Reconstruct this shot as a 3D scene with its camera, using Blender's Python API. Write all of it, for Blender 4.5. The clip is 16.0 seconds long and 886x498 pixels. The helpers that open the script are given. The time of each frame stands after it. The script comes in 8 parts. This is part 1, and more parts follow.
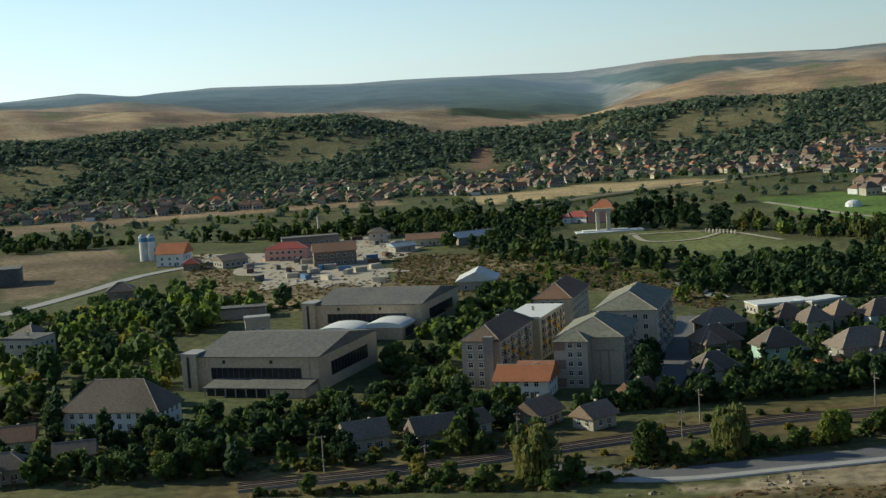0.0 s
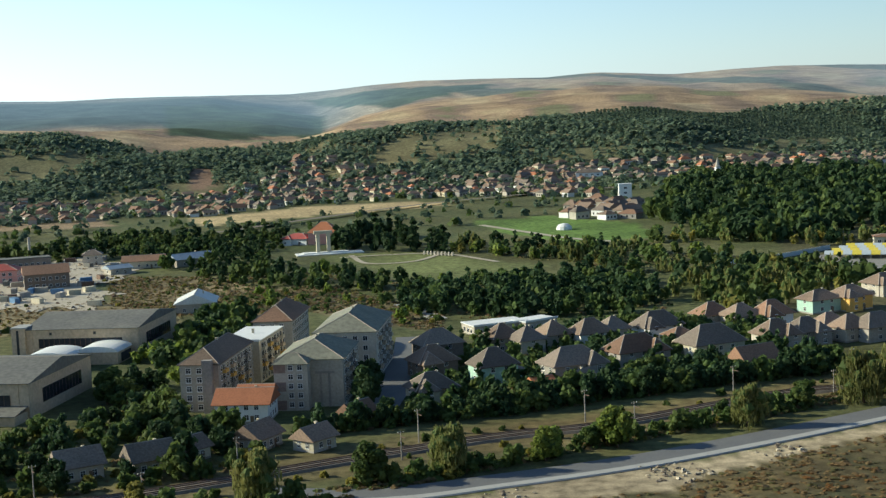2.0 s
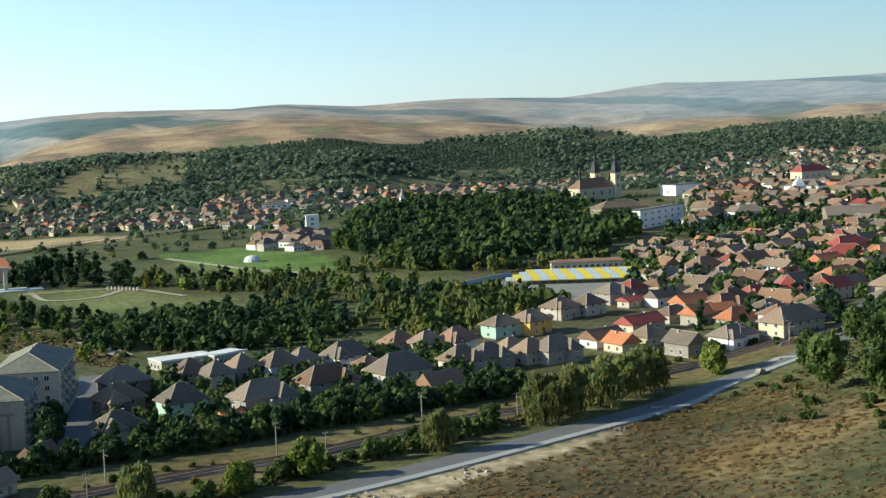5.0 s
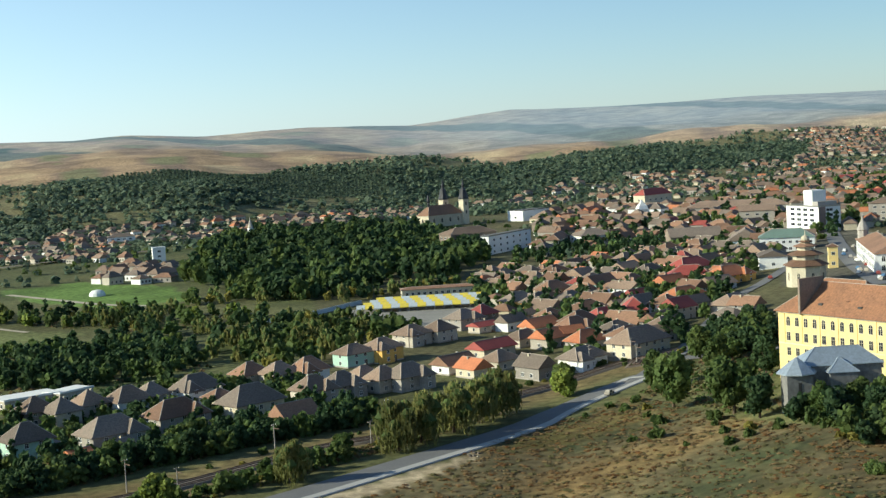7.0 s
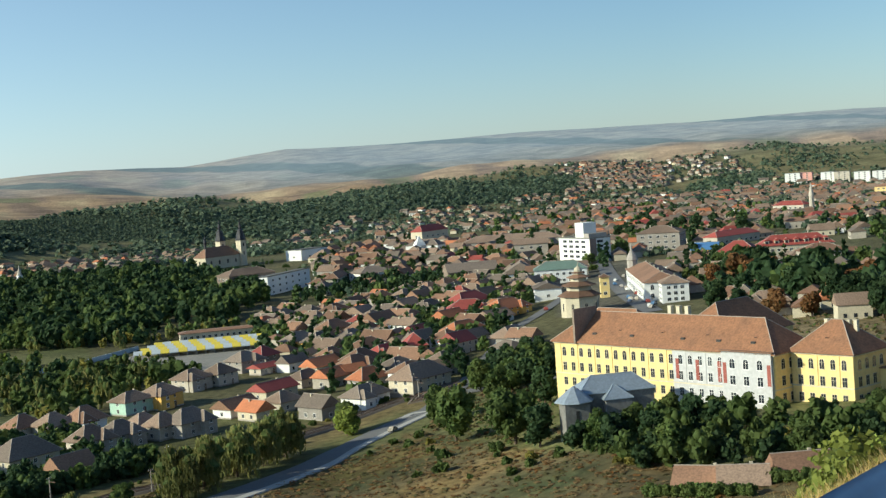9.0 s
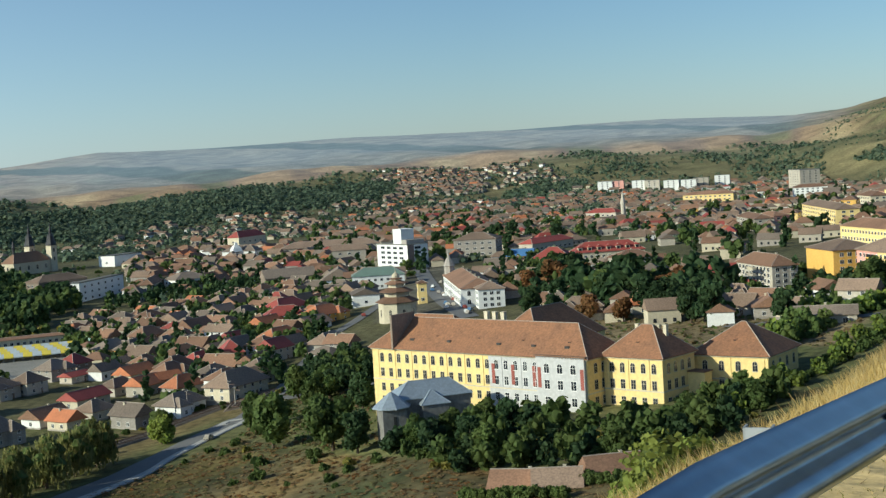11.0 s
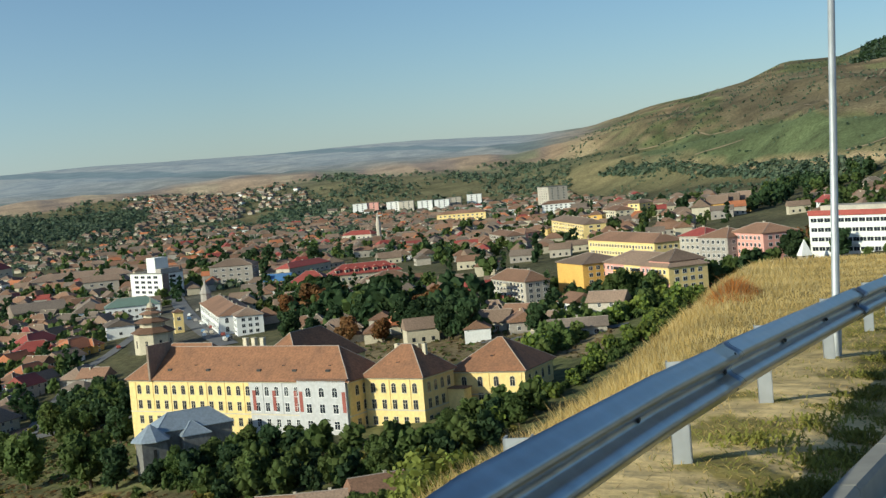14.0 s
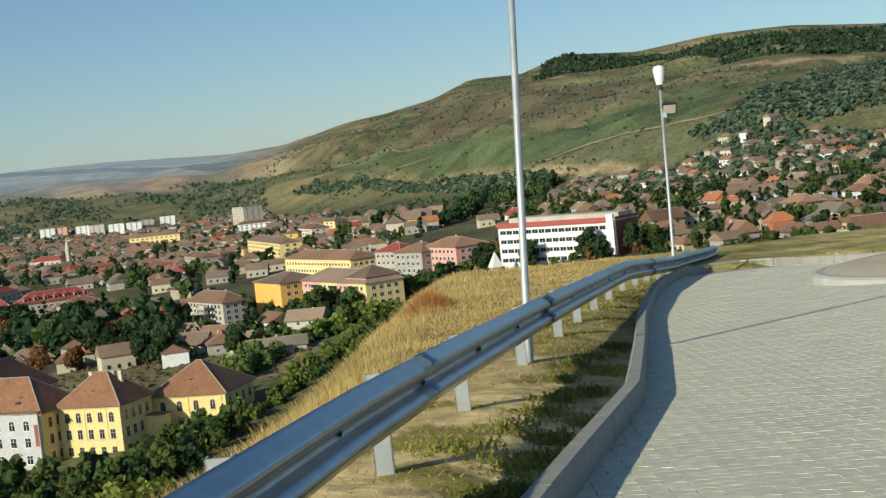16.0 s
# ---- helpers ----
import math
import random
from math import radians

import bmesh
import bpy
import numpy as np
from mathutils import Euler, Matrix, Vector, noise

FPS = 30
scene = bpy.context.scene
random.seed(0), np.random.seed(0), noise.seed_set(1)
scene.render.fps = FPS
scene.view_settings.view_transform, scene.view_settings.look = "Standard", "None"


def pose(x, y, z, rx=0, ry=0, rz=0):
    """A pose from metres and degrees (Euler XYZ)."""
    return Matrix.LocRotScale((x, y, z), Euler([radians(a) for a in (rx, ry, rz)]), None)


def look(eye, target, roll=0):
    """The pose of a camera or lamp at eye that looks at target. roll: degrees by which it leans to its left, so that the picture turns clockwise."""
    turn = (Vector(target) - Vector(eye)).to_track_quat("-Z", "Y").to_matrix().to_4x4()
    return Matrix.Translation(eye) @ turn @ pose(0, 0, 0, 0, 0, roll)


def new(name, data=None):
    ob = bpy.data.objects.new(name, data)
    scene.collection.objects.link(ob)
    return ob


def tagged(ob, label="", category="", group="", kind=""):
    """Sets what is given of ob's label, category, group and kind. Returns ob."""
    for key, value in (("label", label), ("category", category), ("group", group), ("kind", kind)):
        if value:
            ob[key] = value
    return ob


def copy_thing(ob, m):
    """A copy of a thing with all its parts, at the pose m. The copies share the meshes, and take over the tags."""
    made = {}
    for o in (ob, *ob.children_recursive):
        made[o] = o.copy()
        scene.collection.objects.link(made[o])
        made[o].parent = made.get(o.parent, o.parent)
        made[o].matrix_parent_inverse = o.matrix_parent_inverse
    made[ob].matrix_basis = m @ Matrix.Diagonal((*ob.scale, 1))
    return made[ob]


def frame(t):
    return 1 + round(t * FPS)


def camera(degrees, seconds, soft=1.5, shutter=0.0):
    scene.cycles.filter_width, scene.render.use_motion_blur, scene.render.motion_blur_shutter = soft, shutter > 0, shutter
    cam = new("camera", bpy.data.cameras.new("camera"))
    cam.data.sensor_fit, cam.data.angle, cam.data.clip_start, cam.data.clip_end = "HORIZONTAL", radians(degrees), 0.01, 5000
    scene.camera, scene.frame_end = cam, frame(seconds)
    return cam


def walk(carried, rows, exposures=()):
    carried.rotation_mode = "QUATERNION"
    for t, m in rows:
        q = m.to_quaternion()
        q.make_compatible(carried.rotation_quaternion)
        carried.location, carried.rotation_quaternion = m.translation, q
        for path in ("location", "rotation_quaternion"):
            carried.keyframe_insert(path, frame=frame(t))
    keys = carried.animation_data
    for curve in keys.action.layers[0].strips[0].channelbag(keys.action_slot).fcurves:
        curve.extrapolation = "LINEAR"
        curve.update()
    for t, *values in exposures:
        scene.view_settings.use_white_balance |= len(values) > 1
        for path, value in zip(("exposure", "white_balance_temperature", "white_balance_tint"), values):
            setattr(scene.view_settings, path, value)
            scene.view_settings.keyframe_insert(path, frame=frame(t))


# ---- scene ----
# ---- camera ----
cam = camera(34.0, 16.0, soft=1.4)
EYE = (0.0, 0.0, 85.0)
WALK = (
    (0.0, 0.021, -6.259, 3.721),
    (0.5, -4.026, -6.269, 3.806),
    (1.0, -6.163, -5.952, 3.290),
    (1.5, -8.347, -5.980, 3.042),
    (2.0, -10.960, -5.983, 2.538),
    (2.5, -13.290, -5.935, 2.358),
    (3.0, -15.765, -5.992, 2.189),
    (3.5, -18.353, -5.895, 2.311),
    (4.0, -20.969, -5.751, 2.328),
    (4.2, -21.443, -5.826, 2.215),
    (6.3, -26.972, -4.328, 3.511),
    (6.5, -27.569, -4.499, 3.475),
    (7.0, -29.325, -4.456, 3.143),
    (7.5, -30.696, -4.253, 3.448),
    (8.0, -32.144, -3.993, 3.575),
    (8.5, -35.188, -4.538, 3.981),
    (9.0, -38.159, -3.493, 4.195),
    (9.5, -39.942, -3.649, 4.040),
    (10.0, -41.510, -3.485, 4.033),
    (10.2, -42.593, -3.571, 3.940),
    (12.3, -48.719, -3.770, 3.849),
    (12.5, -49.667, -3.836, 3.982),
    (13.0, -50.905, -3.823, 4.087),
    (13.5, -52.287, -3.734, 4.402),
    (14.0, -55.057, -3.550, 4.972),
    (14.5, -57.274, -3.639, 5.200),
    (15.0, -59.541, -3.727, 4.943),
    (15.5, -62.976, -4.102, 5.906),
    (16.0, -67.155, -3.971, 6.020),
)
EXPOSURE = ((0.0, -0.12, 5800, 0), (1.0, 0.23, 5700, 0), (2.0, 0.41, 5650, 0), (4.0, 0.54, 5550, 0), (8.0, 0.42, 5600, 0), (12.0, 0.07, 5400, 0), (16.0, 0.07, 5700, 2))
SWAY = ((0.0, 10.2, 12.3, 13.0, 14.0, 14.5, 15.0, 15.5, 16.0), (0.0, 0.015, 0.03, 0.03, 0.012, 0.0, -0.015, -0.027, 0.0))   # rise of the held camera
walk(cam, [(t, pose(EYE[0], EYE[1], EYE[2] + float(np.interp(t, *SWAY)), 90 + tilt, roll, yaw)) for t, yaw, tilt, roll in WALK], EXPOSURE)

# ---- sky and sun ----
SUN_AZ, SUN_EL = math.radians(-69), math.radians(22.5)
world = bpy.data.worlds.new("sky")
scene.world = world
world.use_nodes = True
wt = world.node_tree
sky = wt.nodes.new("ShaderNodeTexSky")
sky.sky_type, sky.sun_disc = "NISHITA", False
sky.sun_elevation, sky.sun_rotation = SUN_EL, SUN_AZ
sky.air_density, sky.dust_density, sky.ozone_density = 0.95, 0.25, 3.4
sky_light = wt.nodes["Background"]
wt.links.new(sky.outputs[0], sky_light.inputs[0])
sky_light.inputs[1].default_value = 0.069


def haze():
    """Pale autumn haze low in the whole sky, brighter towards the sun."""
    n, l = wt.nodes, wt.links

    def math_node(kind, a, b=None, clamp=False):
        m = n.new("ShaderNodeMath")
        m.operation, m.use_clamp = kind, clamp
        for i, v in enumerate((a, b)):
            if isinstance(v, (int, float)):
                m.inputs[i].default_value = v
            elif v is not None:
                l.new(v, m.inputs[i])
        return m.outputs[0]

    coord, dot, xyz = n.new("ShaderNodeTexCoord"), n.new("ShaderNodeVectorMath"), n.new("ShaderNodeSeparateXYZ")
    dot.operation = "DOT_PRODUCT"
    dot.inputs[1].default_value = (math.sin(SUN_AZ), math.cos(SUN_AZ), 0)
    l.new(coord.outputs["Generated"], dot.inputs[0])
    l.new(coord.outputs["Generated"], xyz.inputs[0])
    side = math_node("POWER", math_node("MULTIPLY_ADD", dot.outputs["Value"], 0.5, True), 1.9)
    side.node.inputs[0].links[0].from_node.inputs[2].default_value = 0.5
    side = math_node("MAXIMUM", side, 0.09)
    low = math_node("EXPONENT", math_node("MULTIPLY", math_node("MAXIMUM", xyz.outputs["Z"], 0.0), -3.5))
    glow, both = n.new("ShaderNodeBackground"), n.new("ShaderNodeAddShader")
    glow.inputs[0].default_value = (0.9, 1.0, 1.05, 1)
    l.new(math_node("MULTIPLY", math_node("MULTIPLY", side, low), 1.08), glow.inputs[1])
    l.new(sky_light.outputs[0], both.inputs[0])
    l.new(glow.outputs[0], both.inputs[1])
    l.new(both.outputs[0], n["World Output"].inputs[0])


haze()
sun = new("sun", bpy.data.lights.new("sun", "SUN"))
sun.data.energy, sun.data.angle, sun.data.color = 5.0, radians(0.6), (1.0, 0.845, 0.58)
sun.matrix_world = look((math.sin(SUN_AZ) * 500, math.cos(SUN_AZ) * 500, 500 * math.tan(SUN_EL)), (0, 0, 0))

# ---- the lie of the land: one height function for the ground and for all that stands on it ----
EYE_Z = 85.0
LANE = math.radians(67.15)                     # heading of the lane beside the rail
FWD, RGT = (math.sin(LANE), math.cos(LANE)), (math.cos(LANE), -math.sin(LANE))


def lane_xy(s, q):
    """World place of a point s metres along the lane and q metres to its right."""
    return s * FWD[0] + q * RGT[0], s * FWD[1] + q * RGT[1]


def rail_q(s):
    s = np.maximum(s, -10.0)
    return -1.47 + 0.13 * s + 0.0023 * s * s


def lane_z(s):
    return np.interp(s, (-10, 0, 4, 6.4, 8.5, 11, 14, 18, 23, 30, 36, 46), (83.6, 83.57, 83.55, 83.42, 83.28, 83.11, 82.92, 82.71, 82.46, 81.93, 81.55, 81.0))


def kerb_q(s):
    return np.interp(s, (-6, -1, 3, 6.75, 8.05, 10.05, 10.6, 13.65, 18.3, 24.3, 30.7, 32.0), (-2.3, -1.25, -0.4, 0.44, 0.74, 1.2, 1.3, 1.74, 2.4, 3.45, 4.9, 5.6))


def brow_q(s):
    """The brow of the hill beyond the rail, where the dry grass ends and the slope falls away."""
    return np.interp(s, (-10, 0, 4, 8, 11, 15, 21, 30, 37, 46), (-4.3, -2.0, -1.6, -1.15, -0.88, -0.68, -0.45, -0.25, -0.3, 0.3))


def near_hill(x, y):
    s, q = x * FWD[0] + y * FWD[1], x * RGT[0] + y * RGT[1]
    top = lane_z(np.clip(s, -200, 46))
    across = np.clip((q - rail_q(np.clip(s, -10, 46))) / np.maximum(kerb_q(s) - rail_q(np.clip(s, -10, 46)), 0.3), 0, 1)
    top = top - 0.13 * across * across * (3 - 2 * across) * (s < 31.5)
    top = top - 0.12 * ((q > kerb_q(s) - 0.05) & (s < 31.5))
    out = np.maximum(0, brow_q(s) - q)
    far = np.maximum(0, s - 44 - 0.25 * np.maximum(q, 0))
    d = np.sqrt(out * out + far * far)
    return top - 0.95 * d * d / (d + 1.2)


def ramp(v, a, b):
    k = np.clip((v - a) / (b - a), 0, 1)
    return k * k * (3 - 2 * k)


def vnoise(x, y, size, seed=0):
    """Smooth value noise, 0 to 1, with features of the given size in metres."""
    u, v = np.asarray(x, float) / size + seed * 17.3, np.asarray(y, float) / size + seed * 9.1
    i, j = np.floor(u), np.floor(v)
    a, b = u - i, v - j
    a, b = a * a * (3 - 2 * a), b * b * (3 - 2 * b)
    spot = lambda p, q: np.abs(np.sin(p * 127.1 + q * 311.7 + seed * 13.7) * 43758.5453) % 1.0
    return (spot(i, j) * (1 - a) + spot(i + 1, j) * a) * (1 - b) + (spot(i, j + 1) * (1 - a) + spot(i + 1, j + 1) * a) * b


def fbm(x, y, size, seed=0):
    return 0.5 * vnoise(x, y, size, seed) + 0.3 * vnoise(x, y, size * 0.45, seed + 1) + 0.2 * vnoise(x, y, size * 0.2, seed + 2)


def lowland(az):
    """Height of the valley floor, which climbs towards the east end of the town."""
    return np.interp(az, (-180, 33, 40, 44, 52, 60, 66, 72, 90, 180), (0, 0, 7, 13, 18, 24, 31, 38, 46, 46))


def height(x, y):
    x, y = np.asarray(x, float), np.asarray(y, float)
    r, az = np.hypot(x, y) + 1e-6, np.degrees(np.arctan2(x, y))
    low = lowland(az)
    low = low * (1 - 0.5 * ramp(r, 700, 1500) * ramp(az, 33, 40) * (1 - ramp(az, 60, 66)))
    tan = lambda deg: np.tan(np.radians(deg))
    foot = np.interp(az, (-40, -15, 20, 36, 46, 58, 64, 70, 80, 110), (1350, 1300, 1350, 1750, 2100, 2100, 1700, 1300, 900, 700))
    e1 = np.interp(az, (-40, -17, -9, -4, 0, 5, 7, 10, 24, 32, 40, 50, 58, 62, 66, 70, 75, 80, 90, 110),
                   (-.8, -.8, -1.2, -.9, -1.7, -1.9, -1.4, -1.1, -1.0, -1.2, -.7, -.5, -.5, -.3, 0.1, 0.3, 0.5, 0.8, 0.8, 0.8))
    e2 = np.interp(az, (-40, -17, -12, -6, 0, 6, 8, 10, 14, 21, 30, 40, 50, 58, 62, 66, 70, 75, 80, 90, 110),
                   (.3, .3, .1, -.6, -.7, -1.2, -.6, -.3, .15, -.1, -.8, -.4, -.1, 0, .5, 1.2, 1.6, 1.8, 2.0, 2.0, 2.0))
    e4 = np.interp(az, (-40, -17, -14, -12, -9, -4, 0, 5, 10, 15, 17, 20, 24, 28, 32, 36, 42, 48, 54, 59, 61, 63, 65, 67, 68.5, 70.5, 72.3, 75, 78, 81, 85, 110),
                   (.6, .6, .8, .5, .7, .5, .5, .4, .7, .6, .7, .5, .65, .5, .9, .8, .9, .8, .85, .65, .8, 1.3, 1.6, 2.0, 2.6, 2.6, 3.2, 3.0, 3.3, 3.3, 2.9, 2.9))
    r3, r4 = 3800.0, 4700.0
    near_r = ramp(az, 58, 66)                  # the vineyard hill stands nearer than the other hills
    r3, r4 = r3 - 700 * near_r, r4 - 1300 * near_r
    r2 = 3000.0 - 700 * near_r
    r1 = np.minimum(foot * 1.32, r2 - 200)
    e3 = np.interp(az, (-40, -14, -4, 2, 6, 8, 14, 110), (.55, .55, .35, .25, -.5, .1, .3, .3))
    e3 = np.where(az > 8, e2 * 0.45 + e4 * 0.55, e3)
    z1, z2, z3, z4 = EYE_Z + r1 * tan(e1), EYE_Z + r2 * tan(e2), EYE_Z + r3 * tan(e3), EYE_Z + r4 * tan(e4)
    z = low + (z1 - low) * ramp(r, foot, r1)
    z = z + (z2 - z1) * np.clip((r - r1) / (r2 - r1), 0, 1)
    z = z + (z3 - z2) * np.clip((r - r2) / (r3 - r2), 0, 1)
    z = z + (z4 - z3) * np.clip((r - r3) / (r4 - r3), 0, 1)
    z = z - 0.06 * np.maximum(0, r - r4)
    rough = ramp(r, foot, r1) * (1 - 0.8 * ramp(r, r2, r4))
    z = z + rough * (7 * np.sin(x * 0.011 + y * 0.004) * np.sin(y * 0.009 - x * 0.005) + 2.5 * np.sin(x * 0.031) * np.sin(y * 0.027 + 1))
    z = z + rough * (1 - ramp(r, r4 - 500, r4)) * (fbm(x, y, 240, 3) - 0.5) * (16 + 34 * near_r)
    return np.maximum(z, near_hill(x, y))


def ground_z(p):
    return float(height(p[0], p[1]))


# ---- materials ----
def material(name, color, rough=0.85, vary=0.25, grain=1.0, stain=0.1, bump=0.2, metal=0.0, random_each=0.0, tint=None):
    """A matt or glossy surface with grain (grain: size of its detail per metre) and broad stains (stain: per metre).
    random_each: how far each thing of this material differs in brightness; tint: a second colour that shows in patches."""
    m = bpy.data.materials.new(name)
    m.use_nodes = True
    nt = m.node_tree
    n, l = nt.nodes, nt.links
    bsdf = n["Principled BSDF"]
    geo = n.new("ShaderNodeNewGeometry")
    fine, broad = n.new("ShaderNodeTexNoise"), n.new("ShaderNodeTexNoise")
    fine.inputs["Scale"].default_value, fine.inputs["Detail"].default_value = grain, 4
    broad.inputs["Scale"].default_value, broad.inputs["Detail"].default_value = stain, 3
    l.new(geo.outputs["Position"], fine.inputs["Vector"])
    l.new(geo.outputs["Position"], broad.inputs["Vector"])
    mix = n.new("ShaderNodeMix")
    mix.data_type, mix.blend_type = "RGBA", "MIX"
    mix.inputs["A"].default_value = (*color, 1)
    second = tint if tint else tuple(c * 0.62 for c in color)
    mix.inputs["B"].default_value = (*second, 1)
    patch = n.new("ShaderNodeMapRange")
    patch.inputs["From Min"].default_value, patch.inputs["From Max"].default_value = 0.42, 0.68
    patch.inputs["To Max"].default_value = min(1.0, vary * 2)
    l.new(broad.outputs["Fac"], patch.inputs["Value"])
    l.new(patch.outputs["Result"], mix.inputs["Factor"])
    gain = n.new("ShaderNodeMapRange")
    gain.inputs["To Min"].default_value, gain.inputs["To Max"].default_value = 1 - vary, 1 + vary
    gain.inputs["From Min"].default_value, gain.inputs["From Max"].default_value = 0.25, 0.75
    l.new(fine.outputs["Fac"], gain.inputs["Value"])
    scale = n.new("ShaderNodeVectorMath")
    scale.operation = "SCALE"
    l.new(mix.outputs["Result"], scale.inputs[0])
    l.new(gain.outputs["Result"], scale.inputs["Scale"])
    out = scale.outputs["Vector"]
    if random_each:
        info, span, again = n.new("ShaderNodeObjectInfo"), n.new("ShaderNodeMapRange"), n.new("ShaderNodeVectorMath")
        span.inputs["To Min"].default_value, span.inputs["To Max"].default_value = 1 - random_each, 1 + random_each
        again.operation = "SCALE"
        l.new(info.outputs["Random"], span.inputs["Value"])
        l.new(out, again.inputs[0])
        l.new(span.outputs["Result"], again.inputs["Scale"])
        out = again.outputs["Vector"]
    l.new(out, bsdf.inputs["Base Color"])
    bsdf.inputs["Roughness"].default_value, bsdf.inputs["Metallic"].default_value = rough, metal
    if bump:
        b = n.new("ShaderNodeBump")
        b.inputs["Strength"].default_value, b.inputs["Distance"].default_value = bump, 0.5 / max(grain, 0.2) * 0.2
        l.new(fine.outputs["Fac"], b.inputs["Height"])
        l.new(b.outputs["Normal"], bsdf.inputs["Normal"])
    return m


def land_material(name="land", glow=0.0):
    """Ground: the cover colour of each place, broken up by grass tufts, soil and clods at three sizes."""
    m = bpy.data.materials.new(name)
    m.use_nodes = True
    n, l = m.node_tree.nodes, m.node_tree.links
    bsdf = n["Principled BSDF"]
    cover = n.new("ShaderNodeVertexColor")
    cover.layer_name = "cover"
    geo = n.new("ShaderNodeNewGeometry")
    out = cover.outputs["Color"]
    for size, amount in ((0.02, 0.32), (0.3, 0.42), (3.0, 0.3)):
        tex, span, mul = n.new("ShaderNodeTexNoise"), n.new("ShaderNodeMapRange"), n.new("ShaderNodeVectorMath")
        tex.inputs["Scale"].default_value, tex.inputs["Detail"].default_value = size, 5
        span.inputs["From Min"].default_value, span.inputs["From Max"].default_value = 0.3, 0.7
        span.inputs["To Min"].default_value, span.inputs["To Max"].default_value = 1 - amount, 1 + amount
        mul.operation = "SCALE"
        l.new(geo.outputs["Position"], tex.inputs["Vector"])
        l.new(tex.outputs["Fac"], span.inputs["Value"])
        l.new(out, mul.inputs[0])
        l.new(span.outputs["Result"], mul.inputs["Scale"])
        out = mul.outputs["Vector"]
    l.new(out, bsdf.inputs["Base Color"])
    bsdf.inputs["Roughness"].default_value = 0.95
    bsdf.inputs["Specular IOR Level"].default_value = 0.15
    # glow: blue emission that imitates haze, weighted by the cover alpha
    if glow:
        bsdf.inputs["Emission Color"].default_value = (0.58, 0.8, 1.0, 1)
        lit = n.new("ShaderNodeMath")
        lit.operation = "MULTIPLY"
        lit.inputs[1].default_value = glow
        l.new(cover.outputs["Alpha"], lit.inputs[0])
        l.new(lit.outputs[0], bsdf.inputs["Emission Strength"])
    b = n.new("ShaderNodeBump")
    b.inputs["Strength"].default_value, b.inputs["Distance"].default_value = 0.5, 0.15
    l.new(tex.outputs["Fac"], b.inputs["Height"])
    l.new(b.outputs["Normal"], bsdf.inputs["Normal"])
    return m


LAND = land_material()
DISTANCE = land_material("haze_glow_ridges", 0.15)    # haze put on the far ridges as a faint blue glow
ROOF_BROWN = material("brown_tiles", (0.25, 0.175, 0.125), 0.85, 0.34, 2.0, 0.06, 0.4, random_each=0.32)
ROOF_GREY = material("weathered_tiles", (0.2, 0.158, 0.125), 0.85, 0.34, 2.0, 0.06, 0.4, random_each=0.32)
ROOF_ORANGE = material("orange_tiles", (0.46, 0.17, 0.075), 0.8, 0.2, 2.0, 0.2, 0.4, random_each=0.2)
ROOF_RED = material("red_tiles", (0.32, 0.07, 0.055), 0.7, 0.2, 2.0, 0.2, 0.3, random_each=0.2)
ROOF_RUST = material("old_clay_tiles", (0.25, 0.142, 0.088), 0.85, 0.32, 2.0, 0.06, 0.4, random_each=0.3)
ROOF_FELT = material("roofing_felt", (0.135, 0.132, 0.122), 0.9, 0.3, 0.8, 0.08, 0.2, tint=(0.19, 0.185, 0.155))
PALE_SHEET = material("pale_sheet", (0.66, 0.65, 0.62), 0.55, 0.15, 1.5, 0.3, 0.1, tint=(0.5, 0.47, 0.42))
ROOF_ZINC = material("zinc_sheet", (0.42, 0.48, 0.54), 0.45, 0.15, 1.5, 0.3, 0.1, metal=0.5)
WHITE = material("white_paint", (0.78, 0.78, 0.76), 0.8, 0.08, 1.5, 0.2, 0.1)
CREAM = material("cream_render", (0.56, 0.50, 0.37), 0.85, 0.14, 1.5, 0.2, 0.15, random_each=0.15)
PALE = material("pale_render", (0.46, 0.415, 0.345), 0.85, 0.16, 1.5, 0.2, 0.15, random_each=0.2)
GREY = material("grey_render", (0.35, 0.32, 0.285), 0.88, 0.2, 1.5, 0.2, 0.15, random_each=0.2)
BROWNWALL = material("brown_render", (0.24, 0.19, 0.15), 0.88, 0.2, 1.5, 0.2, 0.15, random_each=0.2)
YELLOW = material("yellow_render", (0.78, 0.60, 0.25), 0.85, 0.12, 1.2, 0.15, 0.15, tint=(0.68, 0.53, 0.27))
MINT = material("mint_render", (0.42, 0.6, 0.5), 0.85, 0.12, 1.5, 0.2, 0.15)
OCHRE = material("ochre_render", (0.74, 0.45, 0.11), 0.85, 0.12, 1.5, 0.2, 0.1)
PINK = material("pink_render", (0.70, 0.36, 0.30), 0.85, 0.12, 1.5, 0.2, 0.1)
SAND = material("sand_render", (0.56, 0.44, 0.30), 0.88, 0.2, 1.0, 0.12, 0.15, tint=(0.41, 0.32, 0.23))
GLASS = material("window_glass", (0.03, 0.035, 0.045), 0.15, 0.3, 2.0, 0.5, 0.0)
DARK = material("dark_opening", (0.035, 0.035, 0.035), 0.7, 0.3, 1.0, 0.2, 0.0)
ASPHALT = material("asphalt", (0.14, 0.14, 0.145), 0.85, 0.2, 3.0, 0.15, 0.2, tint=(0.19, 0.185, 0.175))
GRAVEL = material("pale_gravel", (0.46, 0.40, 0.31), 0.95, 0.25, 1.0, 0.08, 0.4, tint=(0.34, 0.29, 0.2))
CONCRETE = material("concrete", (0.40, 0.39, 0.37), 0.9, 0.12, 3.0, 0.3, 0.2)
